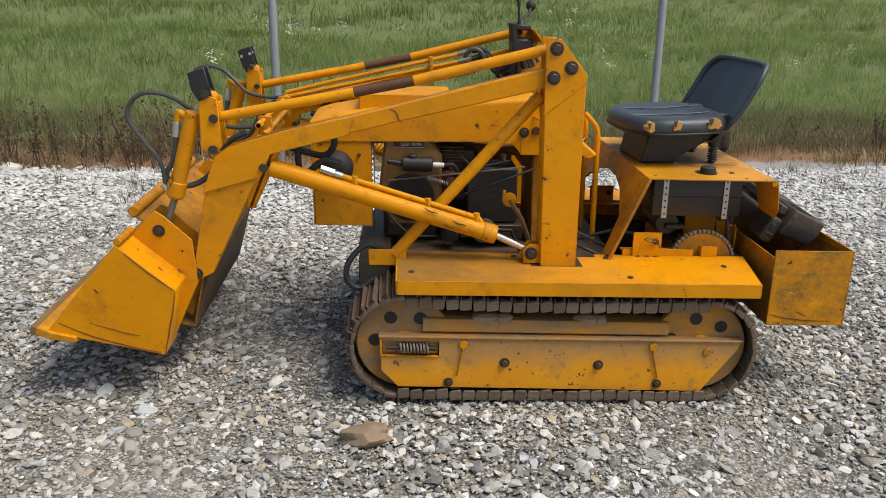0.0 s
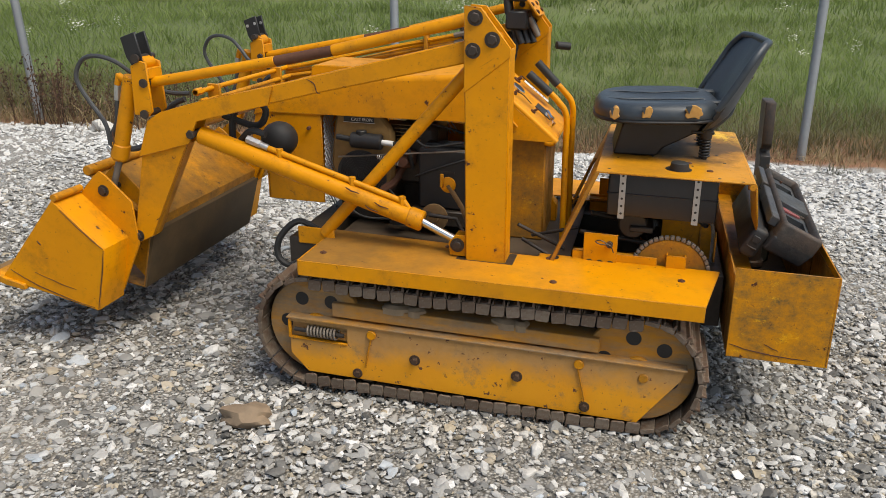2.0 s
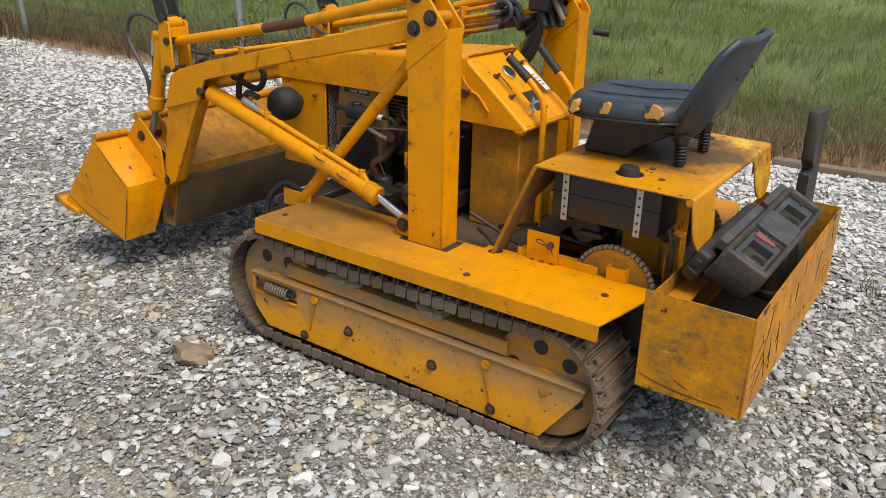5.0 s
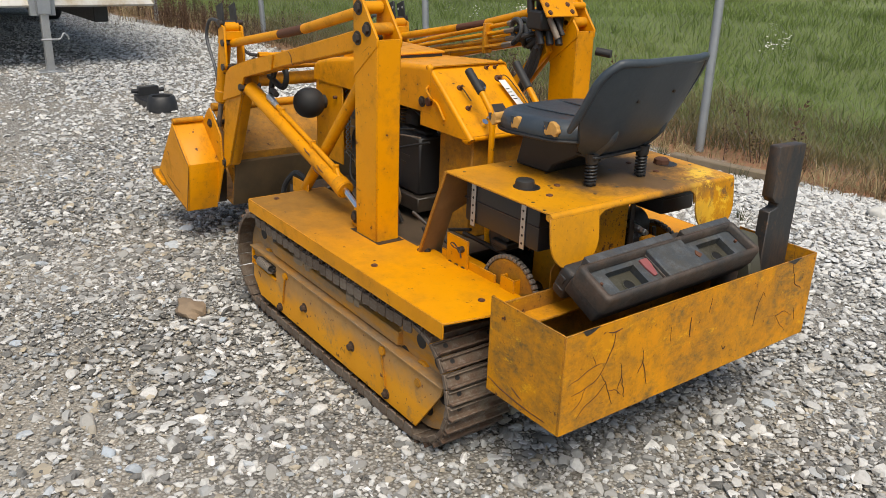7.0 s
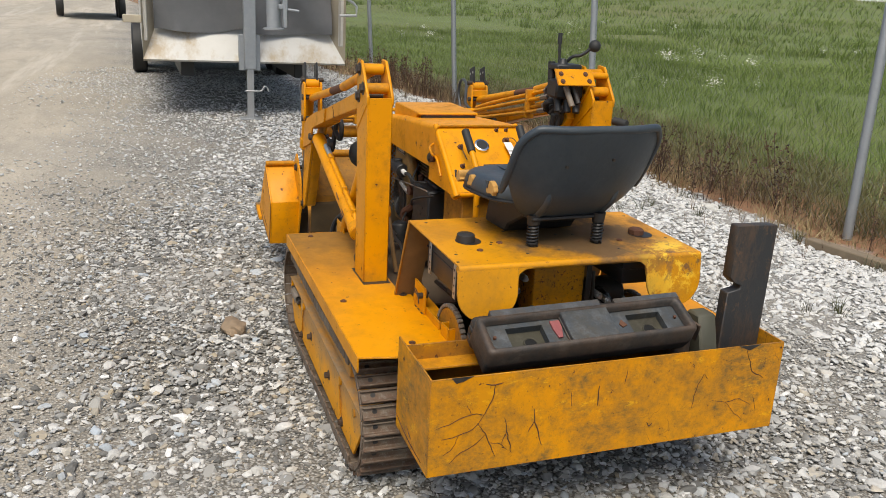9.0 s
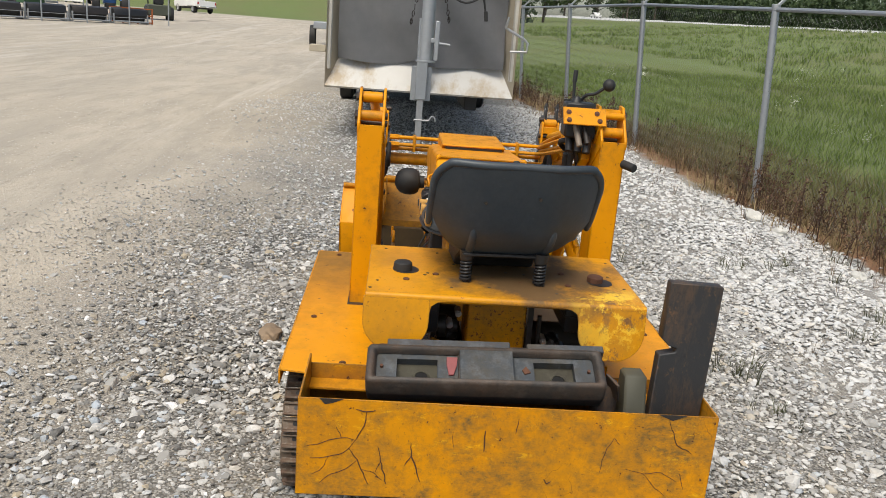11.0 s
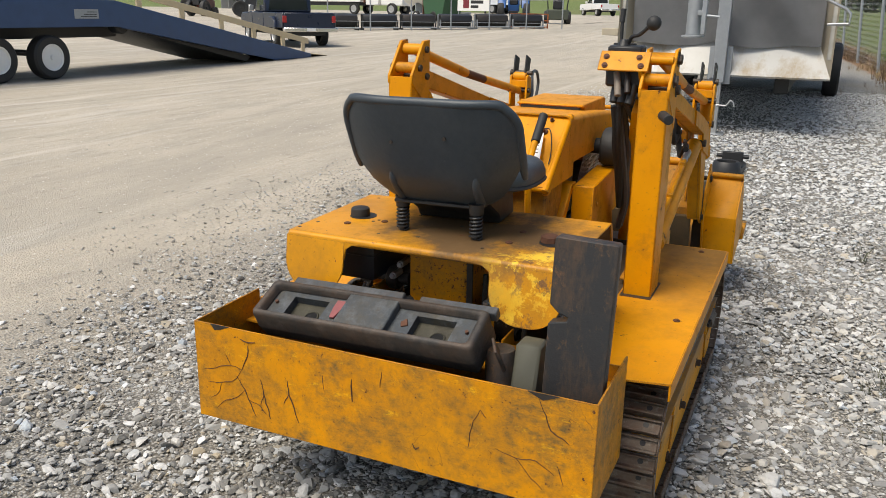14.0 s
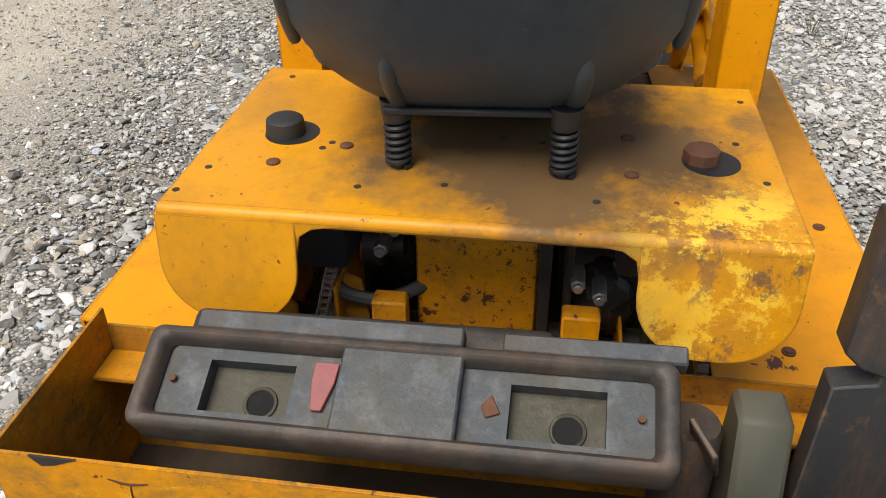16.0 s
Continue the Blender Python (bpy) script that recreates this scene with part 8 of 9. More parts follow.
for s in (-1, 1):
    wheel_of("wheel", (0, s * 0.75, 0.35), 0.35, 0.2, binn, (0, 0, 0), M_BLACK, s)
boat = at_yard("covered_boat", "long white shrink-wrapped boat on a trailer", "boat", -50.8, -21.2, 65)
rings = []
for k in range(9):
    t = k / 8
    w = 1.0 * min(1, 0.25 + 1.6 * t) * (1 if t < 0.9 else 0.8)
    rings.append([(3.0 - 6.0 * t, -w, 1.9), (3.0 - 6.0 * t, -w * 0.7, 2.15), (3.0 - 6.0 * t, 0, 2.28 + 0.15 * math.sin(math.pi * t)), (3.0 - 6.0 * t, w * 0.7, 2.15), (3.0 - 6.0 * t, w, 1.9), (3.0 - 6.0 * t, w * 0.6, 1.3), (3.0 - 6.0 * t, 0, 1.05), (3.0 - 6.0 * t, -w * 0.6, 1.3)])
part("hull", loft(rings), M_WHITE, boat)
part("boat_trailer", joined(box(-2.8, 3.6, -0.06, 0.06, 0.5, 0.62), box(-1.0, -0.9, -0.9, 0.9, 0.5, 0.6), box(1.2, 1.3, -0.4, 0.4, 0.55, 1.2), box(-1.6, -1.5, -0.6, 0.6, 0.55, 1.2)), M_GALV, boat)
for s in (-1, 1):
    wheel_of("wheel", (-1.0, s * 0.95, 0.33), 0.33, 0.2, boat, (0, 0, 0), M_WHITE, s)
shed = at_yard("metal_shed", "open grey metal shed with a white roof", "shed", -86.0, -63.5, 52)
part("roof", prism([(-4.2, 2.3), (0, 3.6), (4.2, 2.3), (4.2, 2.42), (0, 3.74), (-4.2, 2.42)], -3.5, 3.5, "y", 0.01), M_WHITE, shed)
part("wall", joined(box(-4, 4, 3.2, 3.3, 0, 2.5), box(-4, -3.9, -3.3, 3.3, 0, 2.3), box(3.9, 4, -3.3, 3.3, 0, 2.3)), M_GALV, shed)
for x in (-4, 0, 4):
    part("post", box(x - 0.07, x + 0.07, -3.3, -3.16, 0, 2.4), M_GALV, shed)
for i, (x, y, c) in enumerate(((-62, -52, (0.4, 0.1, 0.03)), (-66, -56, (0.4, 0.1, 0.03)), (-58, -49, (0.05, 0.05, 0.05)), (-50.0, -37.0, (0.03, 0.032, 0.035)), (-51.0, -34.4, (0.04, 0.03, 0.025)), (-49.0, -40.5, (0.10, 0.03, 0.02)))):
    e = at_yard("small_tractor", "small orange yard tractor parked far off" if c[0] > 0.3 else "small dark yard tractor parked behind the wire", "tractor", x, y, 40 + 30 * i, "far tractors")
    m_e = plain("far_paint", c, 0.5)
    part("hood", prism([(0, 0.6), (1.5, 0.6), (1.5, 1.2), (0, 1.4)], -0.4, 0.4, "y", 0.05), m_e, e)
    part("canopy_frame", hose([(-0.6, -0.5, 0.8), (-0.6, -0.5, 2.0), (-0.6, 0.5, 2.0), (-0.6, 0.5, 0.8)], 0.05, 4), M_BLACK, e)
    part("seat", box(-0.7, -0.2, -0.3, 0.3, 0.8, 1.4, 0.05), M_BLACK, e)
    for s in (-1, 1):
        wheel_of("rear_wheel", (-0.4, s * 0.6, 0.6), 0.6, 0.35, e, (0, 0, 0), M_BLACK, s)
        wheel_of("front_wheel", (1.2, s * 0.55, 0.35), 0.35, 0.22, e, (0, 0, 0), M_BLACK, s)
dark = at_yard("utility_trailer", "low dark utility trailer parked by the drive", "trailer", -31.0, 0.4, 5)
part("deck", box(-2.5, 2.5, -1.0, 1.0, 0.7, 0.95, 0.02), M_GALV, dark)
for wx in (-0.6, 0.4):
    for s in (-1, 1):
        wheel_of("wheel", (wx, s * 1.05, 0.4), 0.4, 0.24, dark, (0, 0, 0), M_BLACK, s)

# two carriageways on the rise beyond the field
road_mat = plain("pale_concrete_road", (0.50, 0.50, 0.49), 0.85, 0, 0.12, 1.0, 0.1)


def carriageway(off, wide, z0, z1, label):
    rv, rf = [], []
    for i, x in enumerate(np.linspace(-420, 60, 80)):
        y = 66 + 0.075 * x + off
        rv += [(x, y - 0.4, float(gz(x, y)) - 0.2), (x, y, float(gz(x, y)) + z0), (x, y + wide, float(gz(x, y + wide)) + z1)]
        if i:
            k = 3 * i
            for q in (0, 1):
                rf += [(k - 3 + q, k + q, k + q + 1), (k - 3 + q, k + q + 1, k - 2 + q)]
    return tagged(soup("road", rv, rf, road_mat), label, "road", kind="structure")


carriageway(0, 8.0, 0.10, 0.62, "pale concrete road on the rise beyond the field")
carriageway(19, 7.0, 0.85, 1.05, "second pale carriageway beyond the grass median")
for x in (-215, -60):
    c = at_yard("far_car", "small pale car on the far road", "car", x, 69 + 0.075 * x, 4)
    c.location.z += 0.34
    part("body", joined(box(-2.2, 2.2, -0.85, 0.85, 0.3, 0.85, 0.1), prism([(-1.4, 0.85), (1.2, 0.85), (0.7, 1.4), (-1.0, 1.42)], -0.75, 0.75, "y", 0.06)), M_WHITE, c)
    for s in (-1, 1):
        part("side_window", prism([(-1.15, 0.88), (0.95, 0.88), (0.6, 1.34), (-0.9, 1.36)], *sorted((s * 0.748, s * 0.756)), "y", 0.001), M_GLASS, c)
    for wx in (-1.4, 1.4):
        for s in (-1, 1):
            wheel_of("wheel", (wx, s * 0.75, 0.32), 0.32, 0.2, c, (0, 0, 0), M_ZINC, s)

# ---- trees along the skyline ----
def leaf_material(name, lo, hi, thin=0.0, drift=0.0):
    k = Nodes(name)
    r = k.n.new("ShaderNodeNewGeometry").outputs["Random Per Island"]
    c = k.mix(r, lo, hi)
    pos = k.n.new("ShaderNodeNewGeometry").outputs["Position"]
    c = k.mix(k.ramp(k.noise(0.55, 5, 0.65, pos), (0.40, 0.0), (0.66, 0.55)), c, tuple(0.74 * v for v in lo))
    if drift:
        c = k.mix(k.ramp(k.noise(0.22, 4, 0.6, pos, (0.6, 1.4, 1)), (0.42, 0.0), (0.60, drift)), c, tuple(0.68 * v for v in lo))
        c = k.mix(k.ramp(k.noise(0.35, 4, 0.6, pos), (0.56, 0.0), (0.70, 0.5 * drift)), c, (0.30, 0.30, 0.13))
    m = k.done(c, 0.75)
    if thin:
        nt = m.node_tree
        out = next(q for q in nt.nodes if q.type == "OUTPUT_MATERIAL")
        back, both = nt.nodes.new("ShaderNodeBsdfTranslucent"), nt.nodes.new("ShaderNodeMixShader")
        both.inputs[0].default_value = thin
        nt.links.new(c, back.inputs[0])
        nt.links.new(k.bsdf.outputs[0], both.inputs[1])
        nt.links.new(back.outputs[0], both.inputs[2])
        nt.links.new(both.outputs[0], out.inputs[0])
    return m


M_LEAF = leaf_material("tree_leaves", (0.020, 0.038, 0.010), (0.065, 0.100, 0.026))
M_BARK = plain("bark", (0.09, 0.07, 0.05), 0.9, 0, 0.4, 8, 0.6)


def tree_meshes(seed, height):
    r = np.random.default_rng(seed)
    limbs = [sweep([(0, 0, -0.3), (0.05, 0.03, height * 0.25), (0.1, -0.05, height * 0.6), (0.05, 0.05, height * 0.9)], [height * 0.028, height * 0.022, height * 0.012, 0.03], 8)]
    tips = []
    for i in range(9):
        a, h = r.uniform(0, 2 * math.pi), r.uniform(0.25, 0.75) * height
        L = height * r.uniform(0.2, 0.36)
        e = (L * math.cos(a), L * math.sin(a), h + L * 0.6)
        limbs.append(sweep([(0.07, 0, h), (e[0] * 0.5, e[1] * 0.5, h + L * 0.25), e], [height * 0.011, height * 0.007, 0.02], 6))
        tips.append(e)
    trunk_me = mesh_of("trunk", joined(*limbs), M_BARK)
    n_clump = 46
    cc = []
    for i in range(n_clump):
        t = tips[i % 9]
        cc.append(np.array(t) * np.array([r.uniform(0.5, 1.2), r.uniform(0.5, 1.2), r.uniform(0.75, 1.12)]) + r.normal(0, height * 0.05, 3))
    n = 1050
    k = r.integers(0, n_clump, n)
    d = r.normal(0, 1, (n, 3))
    d /= np.linalg.norm(d, axis=1)[:, None]
    cen = np.array(cc)[k] + d * (height * 0.085 * r.uniform(0.5, 1.05, n) ** 0.6)[:, None]
    s = height * r.uniform(0.02, 0.042, n)
    u = r.normal(0, 1, (n, 3))
    u /= np.linalg.norm(u, axis=1)[:, None]
    w = np.cross(u, d)
    v = np.stack([cen + u * s[:, None], cen + w * s[:, None] * 0.8, cen - u * s[:, None], cen - w * s[:, None] * 0.8], 1).reshape(-1, 3)
    q = np.arange(n)[:, None] * 4
    f = np.concatenate([q + np.array([[0, 1, 2]]), q + np.array([[0, 2, 3]])])
    me = bpy.data.meshes.new("crown")
    me.from_pydata(v.tolist(), [], f.tolist())
    me.materials.append(M_LEAF)
    return trunk_me, me


kinds = [tree_meshes(50 + i, 10.0) for i in range(5)]
tr = random.Random(5)
spots = []
for i in range(34):
    spots.append((-150 - tr.uniform(0, 30), -85 + 3.4 * i + tr.uniform(-1.5, 1.5), tr.uniform(0.75, 1.25)))
for i in range(30):
    spots.append((-260 - tr.uniform(0, 40), -40 + 6 * i, tr.uniform(1.0, 1.5)))
for i in range(16):
    spots.append((-118 - tr.uniform(0, 16), -100 - 4 * i, tr.uniform(0.7, 1.2)))
for i, (x, y, sc) in enumerate(spots):
    t = thing("tree", (x, y, float(gz(x, y)) - 0.2), "leafy green tree on the far skyline", "tree", "skyline trees")
    t.rotation_euler, t.scale = (0, 0, tr.uniform(0, 6.28)), (sc, sc, sc)
    for nm, me in zip(("trunk", "crown"), kinds[i % 5]):
        o = new(nm, me)
        o.parent = t

# dense far woods: leaf clumps down to the ground
M_WOODS = leaf_material("far_woods_leaves", (0.024, 0.046, 0.016), (0.060, 0.095, 0.032))


def woods(seed, line, n, deep, tall_at, label):
    r = np.random.default_rng(seed)
    u = r.uniform(0, 1, n)
    a, b = np.array(line[0], float), np.array(line[1], float)
    across = np.array([-(b - a)[1], (b - a)[0]]) / np.linalg.norm(b - a)
    p = a + (b - a) * u[:, None] + across * r.uniform(0, deep, n)[:, None]
    top = tall_at(u) * (0.80 + 0.20 * np.sin(u * 61 + seed) * np.sin(u * 23)) * (0.9 + 0.1 * np.sin(u * 190))
    clump = r.integers(0, 900, n)
    h = top * r.uniform(0, 1, n) ** 0.75 + np.sin(clump * 7.7) * 0.6
    keep = top > 1.0
    p, h, u = p[keep], h[keep], u[keep]
    n = len(p)
    c = np.stack([p[:, 0], p[:, 1], gz(p[:, 0], p[:, 1]) + np.maximum(h, 0.2)], -1)
    e, f = r.normal(0, 1, (n, 3)), r.normal(0, 1, (n, 3))
    e /= np.linalg.norm(e, axis=1)[:, None]
    f /= np.linalg.norm(f, axis=1)[:, None]
    s_ = r.uniform(0.22, 0.62, n)[:, None]
    v = np.stack([c + e * s_, c + f * s_ * 0.8, c - e * s_, c - f * s_ * 0.8], 1).reshape(-1, 3)
    q = np.arange(n)[:, None] * 4
    return tagged(soup("far_woods", v, np.concatenate([q + np.array([[0, 1, 2]]), q + np.array([[0, 2, 3]])]), M_WOODS), label, "woods", kind="stuff")


woods(1, ((-330, 84), (-20, 112)), 62000, 10, lambda u: 14 - 4.5 * u, "dense dark-green woods beyond the road")
woods(2, ((-154, 26), (-142, -150)), 30000, 8, lambda u: 9.0 * (np.sin(u * 47 + 1.2) + np.sin(u * 19) > -0.75), "dense dark-green trees on the grassy bank")

# ---- grass, weeds and gravel ----
def blade_tuft(seed, n, h, spread_r, width):
    """A tuft of bent blades as arrays."""
    r = np.random.default_rng(seed)
    vs, fs = [], []
    for i in range(n):
        a, q = r.uniform(0, 2 * math.pi), r.uniform(0, spread_r)
        b = np.array([q * math.cos(a), q * math.sin(a), -0.02])
        lean = r.uniform(0.2, 1.1) * h
        d = np.array([math.cos(a + r.normal(0, 0.6)), math.sin(a + r.normal(0, 0.6)), 0])
        hh = h * r.uniform(0.55, 1.0)
        side = np.array([-d[1], d[0], 0]) * width
        m = b + d * lean * 0.3 + np.array([0, 0, hh * 0.6])
        t = b + d * lean + np.array([0, 0, hh])
        k = len(vs)
        vs += [b - side, b + side, m - side * 0.8, m + side * 0.8, t]
        fs += [(k, k + 1, k + 3), (k, k + 3, k + 2), (k + 2, k + 3, k + 4)]
    return np.array(vs), np.array(fs)


def lay(name, mat, tufts, x, y, size, label, category, dz=0.0, rng=None, tilt=0.0):
    rng = rng or np.random.default_rng(1)
    vs, fs, off = [], [], 0
    pick = rng.integers(0, len(tufts), len(x))
    for i, (tv, tf) in enumerate(tufts):
        m = pick == i
        n = int(m.sum())
        if not n:
            continue
        place = np.stack([x[m], y[m], gz(x[m], y[m]) + dz], -1)
        s = size[m]
        v, f = spread(tv, tf, n, place, s if s.ndim == 2 else np.repeat(s[:, None], 3, 1), rng.uniform(0, 2 * math.pi, n), rng, tilt)
        vs.append(v)
        fs.append(f + off)
        off += len(v)
    ob = soup(name, np.concatenate(vs), np.concatenate(fs), mat)
    return tagged(ob, label, category, kind="stuff")


M_GRASS = leaf_material("field_grass", (0.175, 0.245, 0.060), (0.290, 0.355, 0.118), 0.5, 0.7)
M_DRY = leaf_material("dry_stalks", (0.075, 0.040, 0.020), (0.26, 0.17, 0.085))
M_SPROUT = leaf_material("sprouting_weed_leaves", (0.050, 0.052, 0.024), (0.105, 0.115, 0.045))
M_STRAW = leaf_material("straw", (0.24, 0.17, 0.075), (0.42, 0.33, 0.18))
M_FLOWER = leaf_material("white_flowers", (0.55, 0.56, 0.48), (0.75, 0.75, 0.66))
rng = np.random.default_rng(11)
tall = [blade_tuft(i, 11, 0.28, 0.2, 0.0040) for i in range(6)]
n = 11500
x = rng.uniform(-26, 13, n)
d = 0.25 + 10 * rng.uniform(0, 1, n) ** 1.5
keep = rng.uniform(0, 1, n) < np.clip((d - 0.4) / 1.5, 0.06, 1)
x, d = x[keep], d[keep]
lay("tall_grass", M_GRASS, tall, x, fence_y(x) + d, rng.uniform(0.5, 1.25, len(x)) * np.clip(0.45 + d * 0.35, 0.5, 1.0), "tall green meadow grass beyond the fence", "grass", rng=rng)
wide = [blade_tuft(20 + i, 10, 0.45, 0.4, 0.016) for i in range(4)]
n = 5000
x = rng.uniform(-90, 24, n)
d = 12 + 40 * rng.uniform(0, 1, n) ** 1.4
lay("meadow_grass", M_GRASS, wide, x, fence_y(x) + d, rng.uniform(0.5, 1.1, n), "green meadow grass on the rising field", "grass", rng=rng)
short = [blade_tuft(30 + i, 10, 0.26, 0.34, 0.008) for i in range(5)]
n = 5500
x = rng.uniform(-26, 16, n)
d = 7 + 22 * rng.uniform(0, 1, n) ** 1.3
lay("short_grass", M_GRASS, short, x, fence_y(x) + d, rng.uniform(0.6, 1.2, n), "short green grass on the rising field", "grass", rng=rng)
dry = [blade_tuft(40 + i, 9, 0.55, 0.06, 0.004) for i in range(4)]
n = 1500
x = rng.uniform(-30, 9, n)
x = x[(np.sin(x * 1.9) + np.sin(x * 0.83 + 2) + rng.normal(0, 0.6, n)) > 0.0 + 1.2 * smoothstep(-4.5, -2.5, x)]
n = len(x)
lay("dry_weeds", M_DRY, dry, x, fence_y(x) + rng.normal(0.05, 0.22, n), rng.uniform(0.2, 0.85, n) ** 1.2, "brown dry weeds along the fence", "weeds", rng=rng)
n = 260
x = rng.uniform(-14, 7, n)
lay("gravel_weeds", M_DRY, dry, x, edge_y(x) - np.abs(rng.normal(0, 0.6, n)), rng.uniform(0.12, 0.36, n), "small dark weeds in the gravel's edge", "weeds", rng=rng)
n = 150
x, y = rng.uniform(-3.0, 4.6, n), 4.5 + 2.3 * rng.uniform(0, 1, n) ** 0.7
cx = rng.integers(0, 34, n)
x, y = x[cx] + rng.normal(0, 0.05, n), y[cx] + rng.normal(0, 0.05, n)
lay("sprouting_weeds", M_SPROUT, [blade_tuft(70 + i, 12, 0.30, 0.10, 0.0045) for i in range(4)], x, y, rng.uniform(0.18, 0.5, n), "small dark green weeds sprouting through the gravel", "weeds", rng=rng)
n = 420
x = rng.uniform(-20, 9, n)
straw = [blade_tuft(60 + i, 9, 0.22, 0.12, 0.003) for i in range(3)]
lay("straw_litter", M_STRAW, straw, x, fence_y(x) + rng.normal(0.15, 0.35, n), rng.uniform(0.5, 1.5, n) * 1.0, "pale straw lying along the fence", "straw", rng=rng)


def dock(seed):
    """A dried dock plant: a few stalks crowded with small seed husks."""
    r = np.random.default_rng(seed)
    vs, fs = [], []

    def strip(a, b, w):
        d = np.array([w, 0, 0]) if r.uniform() < 0.5 else np.array([0, w, 0])
        k = len(vs)
        vs.extend([a - d, a + d, b + d * 0.5, b - d * 0.5])
        fs.extend([(k, k + 1, k + 2), (k, k + 2, k + 3)])
    for i in range(3):
        t = np.array([r.normal(0, 0.10), r.normal(0, 0.10), r.uniform(0.38, 0.62)])
        b = np.array([r.normal(0, 0.03), r.normal(0, 0.03), -0.02])
        strip(b, t, 0.005)
        for j in range(22):
            u = r.uniform(0.35, 1.0)
            c = b + (t - b) * u + r.normal(0, 0.022 * (1.3 - 0.6 * u), 3)
            e = r.normal(0, 1, 3)
            e /= np.linalg.norm(e)
            f = np.cross(e, r.normal(0, 1, 3))
            f /= np.linalg.norm(f)
            s = r.uniform(0.008, 0.020)
            k = len(vs)
            vs.extend([c + e * s, c + f * s * 0.6, c - e * s, c - f * s * 0.6])
            fs.extend([(k, k + 1, k + 2), (k, k + 2, k + 3)])
    return np.array(vs), np.array(fs)


M_DOCK = leaf_material("dried_dock", (0.040, 0.020, 0.012), (0.16, 0.085, 0.045))
n = 230
cx = np.concatenate([rng.uniform(-15, -3, 14), rng.uniform(-3, 5, 3)])
k = rng.integers(0, 17, n)
x = cx[k] + rng.normal(0, 0.30, n)
lay("dried_dock_weeds", M_DOCK, [dock(i) for i in range(5)], x, fence_y(x) - 0.12 + rng.normal(0, 0.18, n), rng.uniform(0.45, 1.1, n), "dark brown dried dock weeds by the fence", "weeds", rng=rng)


def umbel(seed):
    r = np.random.default_rng(seed)
    vs, fs = [], []
    for i in range(16):
        c = np.array([r.normal(0, 0.05), r.normal(0, 0.05), 0.56 + r.normal(0, 0.05)])
        k = len(vs)
        vs += [c + np.array([0.017, 0, 0.005]), c + np.array([-0.009, 0.015, 0.007]), c + np.array([-0.009, -0.015, -0.003])]
        fs.append((k, k + 1, k + 2))
    return np.array(vs), np.array(fs)


n = 170
cx = rng.uniform(-22, 11, 26)
cd = rng.uniform(1.4, 10, 26)
k = rng.integers(0, 26, n)
x = cx[k] + rng.normal(0, 0.35, n)
lay("white_wildflowers", M_FLOWER, [umbel(i) for i in range(4)], x, fence_y(x) + np.maximum(0.8, cd[k] + rng.normal(0, 0.3, n)), rng.uniform(0.7, 1.15, n), "white umbel wildflowers in the grass", "wildflowers", rng=rng)


# faded undergrowth and straw on the soil strip
rng = np.random.default_rng(77)
M_FADED = leaf_material("faded_undergrowth", (0.135, 0.125, 0.050), (0.245, 0.212, 0.100), 0.4)
fine = [blade_tuft(80 + i, 11, 0.26, 0.14, 0.0022) for i in range(5)]
n = 3300
x = rng.uniform(-10, 9, n)
lay("faded_undergrowth", M_FADED, fine, x, fence_y(x) + 0.15 + 1.7 * rng.uniform(0, 1, n) ** 1.2, rng.uniform(0.5, 1.5, n), "faded brown-green undergrowth at the field's edge", "undergrowth", rng=rng)
flat = [blade_tuft(90 + i, 10, 0.14, 0.16, 0.0022) for i in range(4)]
n = 1000
x = rng.uniform(-6, 8, n)
keep = np.sin(x * 1.4 + 1) + np.sin(x * 3.3) + rng.normal(0, 0.7, n) > -0.35
x = x[keep]
n = len(x)
lay("matted_straw", M_STRAW, flat, x, edge_y(x) + 0.05 + np.abs(rng.normal(0.05, 0.22, n)), np.stack([rng.uniform(0.9, 1.7, n), rng.uniform(0.9, 1.7, n), rng.uniform(0.35, 1.1, n)], -1), "matted pale straw along the gravel's edge", "straw", rng=rng)


def gravel_material(name="crushed_limestone", pale=0.0, dust=(0.66, 0.66, 0.65)):
    k = Nodes(name)
    r = k.n.new("ShaderNodeNewGeometry").outputs["Random Per Island"]
    c = k.ramp(r, (0.0, (0.075, 0.073, 0.068)), (0.25, (0.21, 0.208, 0.198)), (0.50, (0.385, 0.38, 0.362)), (0.76, (0.58, 0.572, 0.548)), (0.82, (0.40, 0.335, 0.235)), (0.87, (0.30, 0.27, 0.22)), (0.91, (0.37, 0.42, 0.47)), (0.95, (0.52, 0.515, 0.495)), (1.0, (0.78, 0.775, 0.76)))
    c = k.mix(k.ramp(k.noise(70, 5, 0.7), (0.45, 0.0), (0.70, 0.45)), c, (0.24, 0.228, 0.205))
    pos = k.n.new("ShaderNodeNewGeometry").outputs["Position"]
    c = k.mix(k.ramp(k.noise(1.1, 5, 0.65, pos), (0.50, 0.0), (0.68, 0.26)), c, (0.37, 0.34, 0.285))
    sep = k.n.new("ShaderNodeSeparateXYZ")
    k.link(pos, sep.inputs[0])
    c = k.mix(k.ramp(k.math("MULTIPLY", k.math("SUBTRACT", 1.4, sep.outputs[1]), 0.5), (0.0, 0.0), (1.0, 0.65)), c, (0.56, 0.52, 0.45))
    c = k.mix(k.ramp(k.math("MULTIPLY", k.math("SUBTRACT", sep.outputs[1], 3.5), 0.7), (0.0, 0.0), (1.0, 0.30)), c, (0.66, 0.655, 0.63))
    # the default dust tint only brightens, standing in for sky bounce
    if pale:
        c = k.mix(pale, c, dust)
    return k.done(c, 0.85)


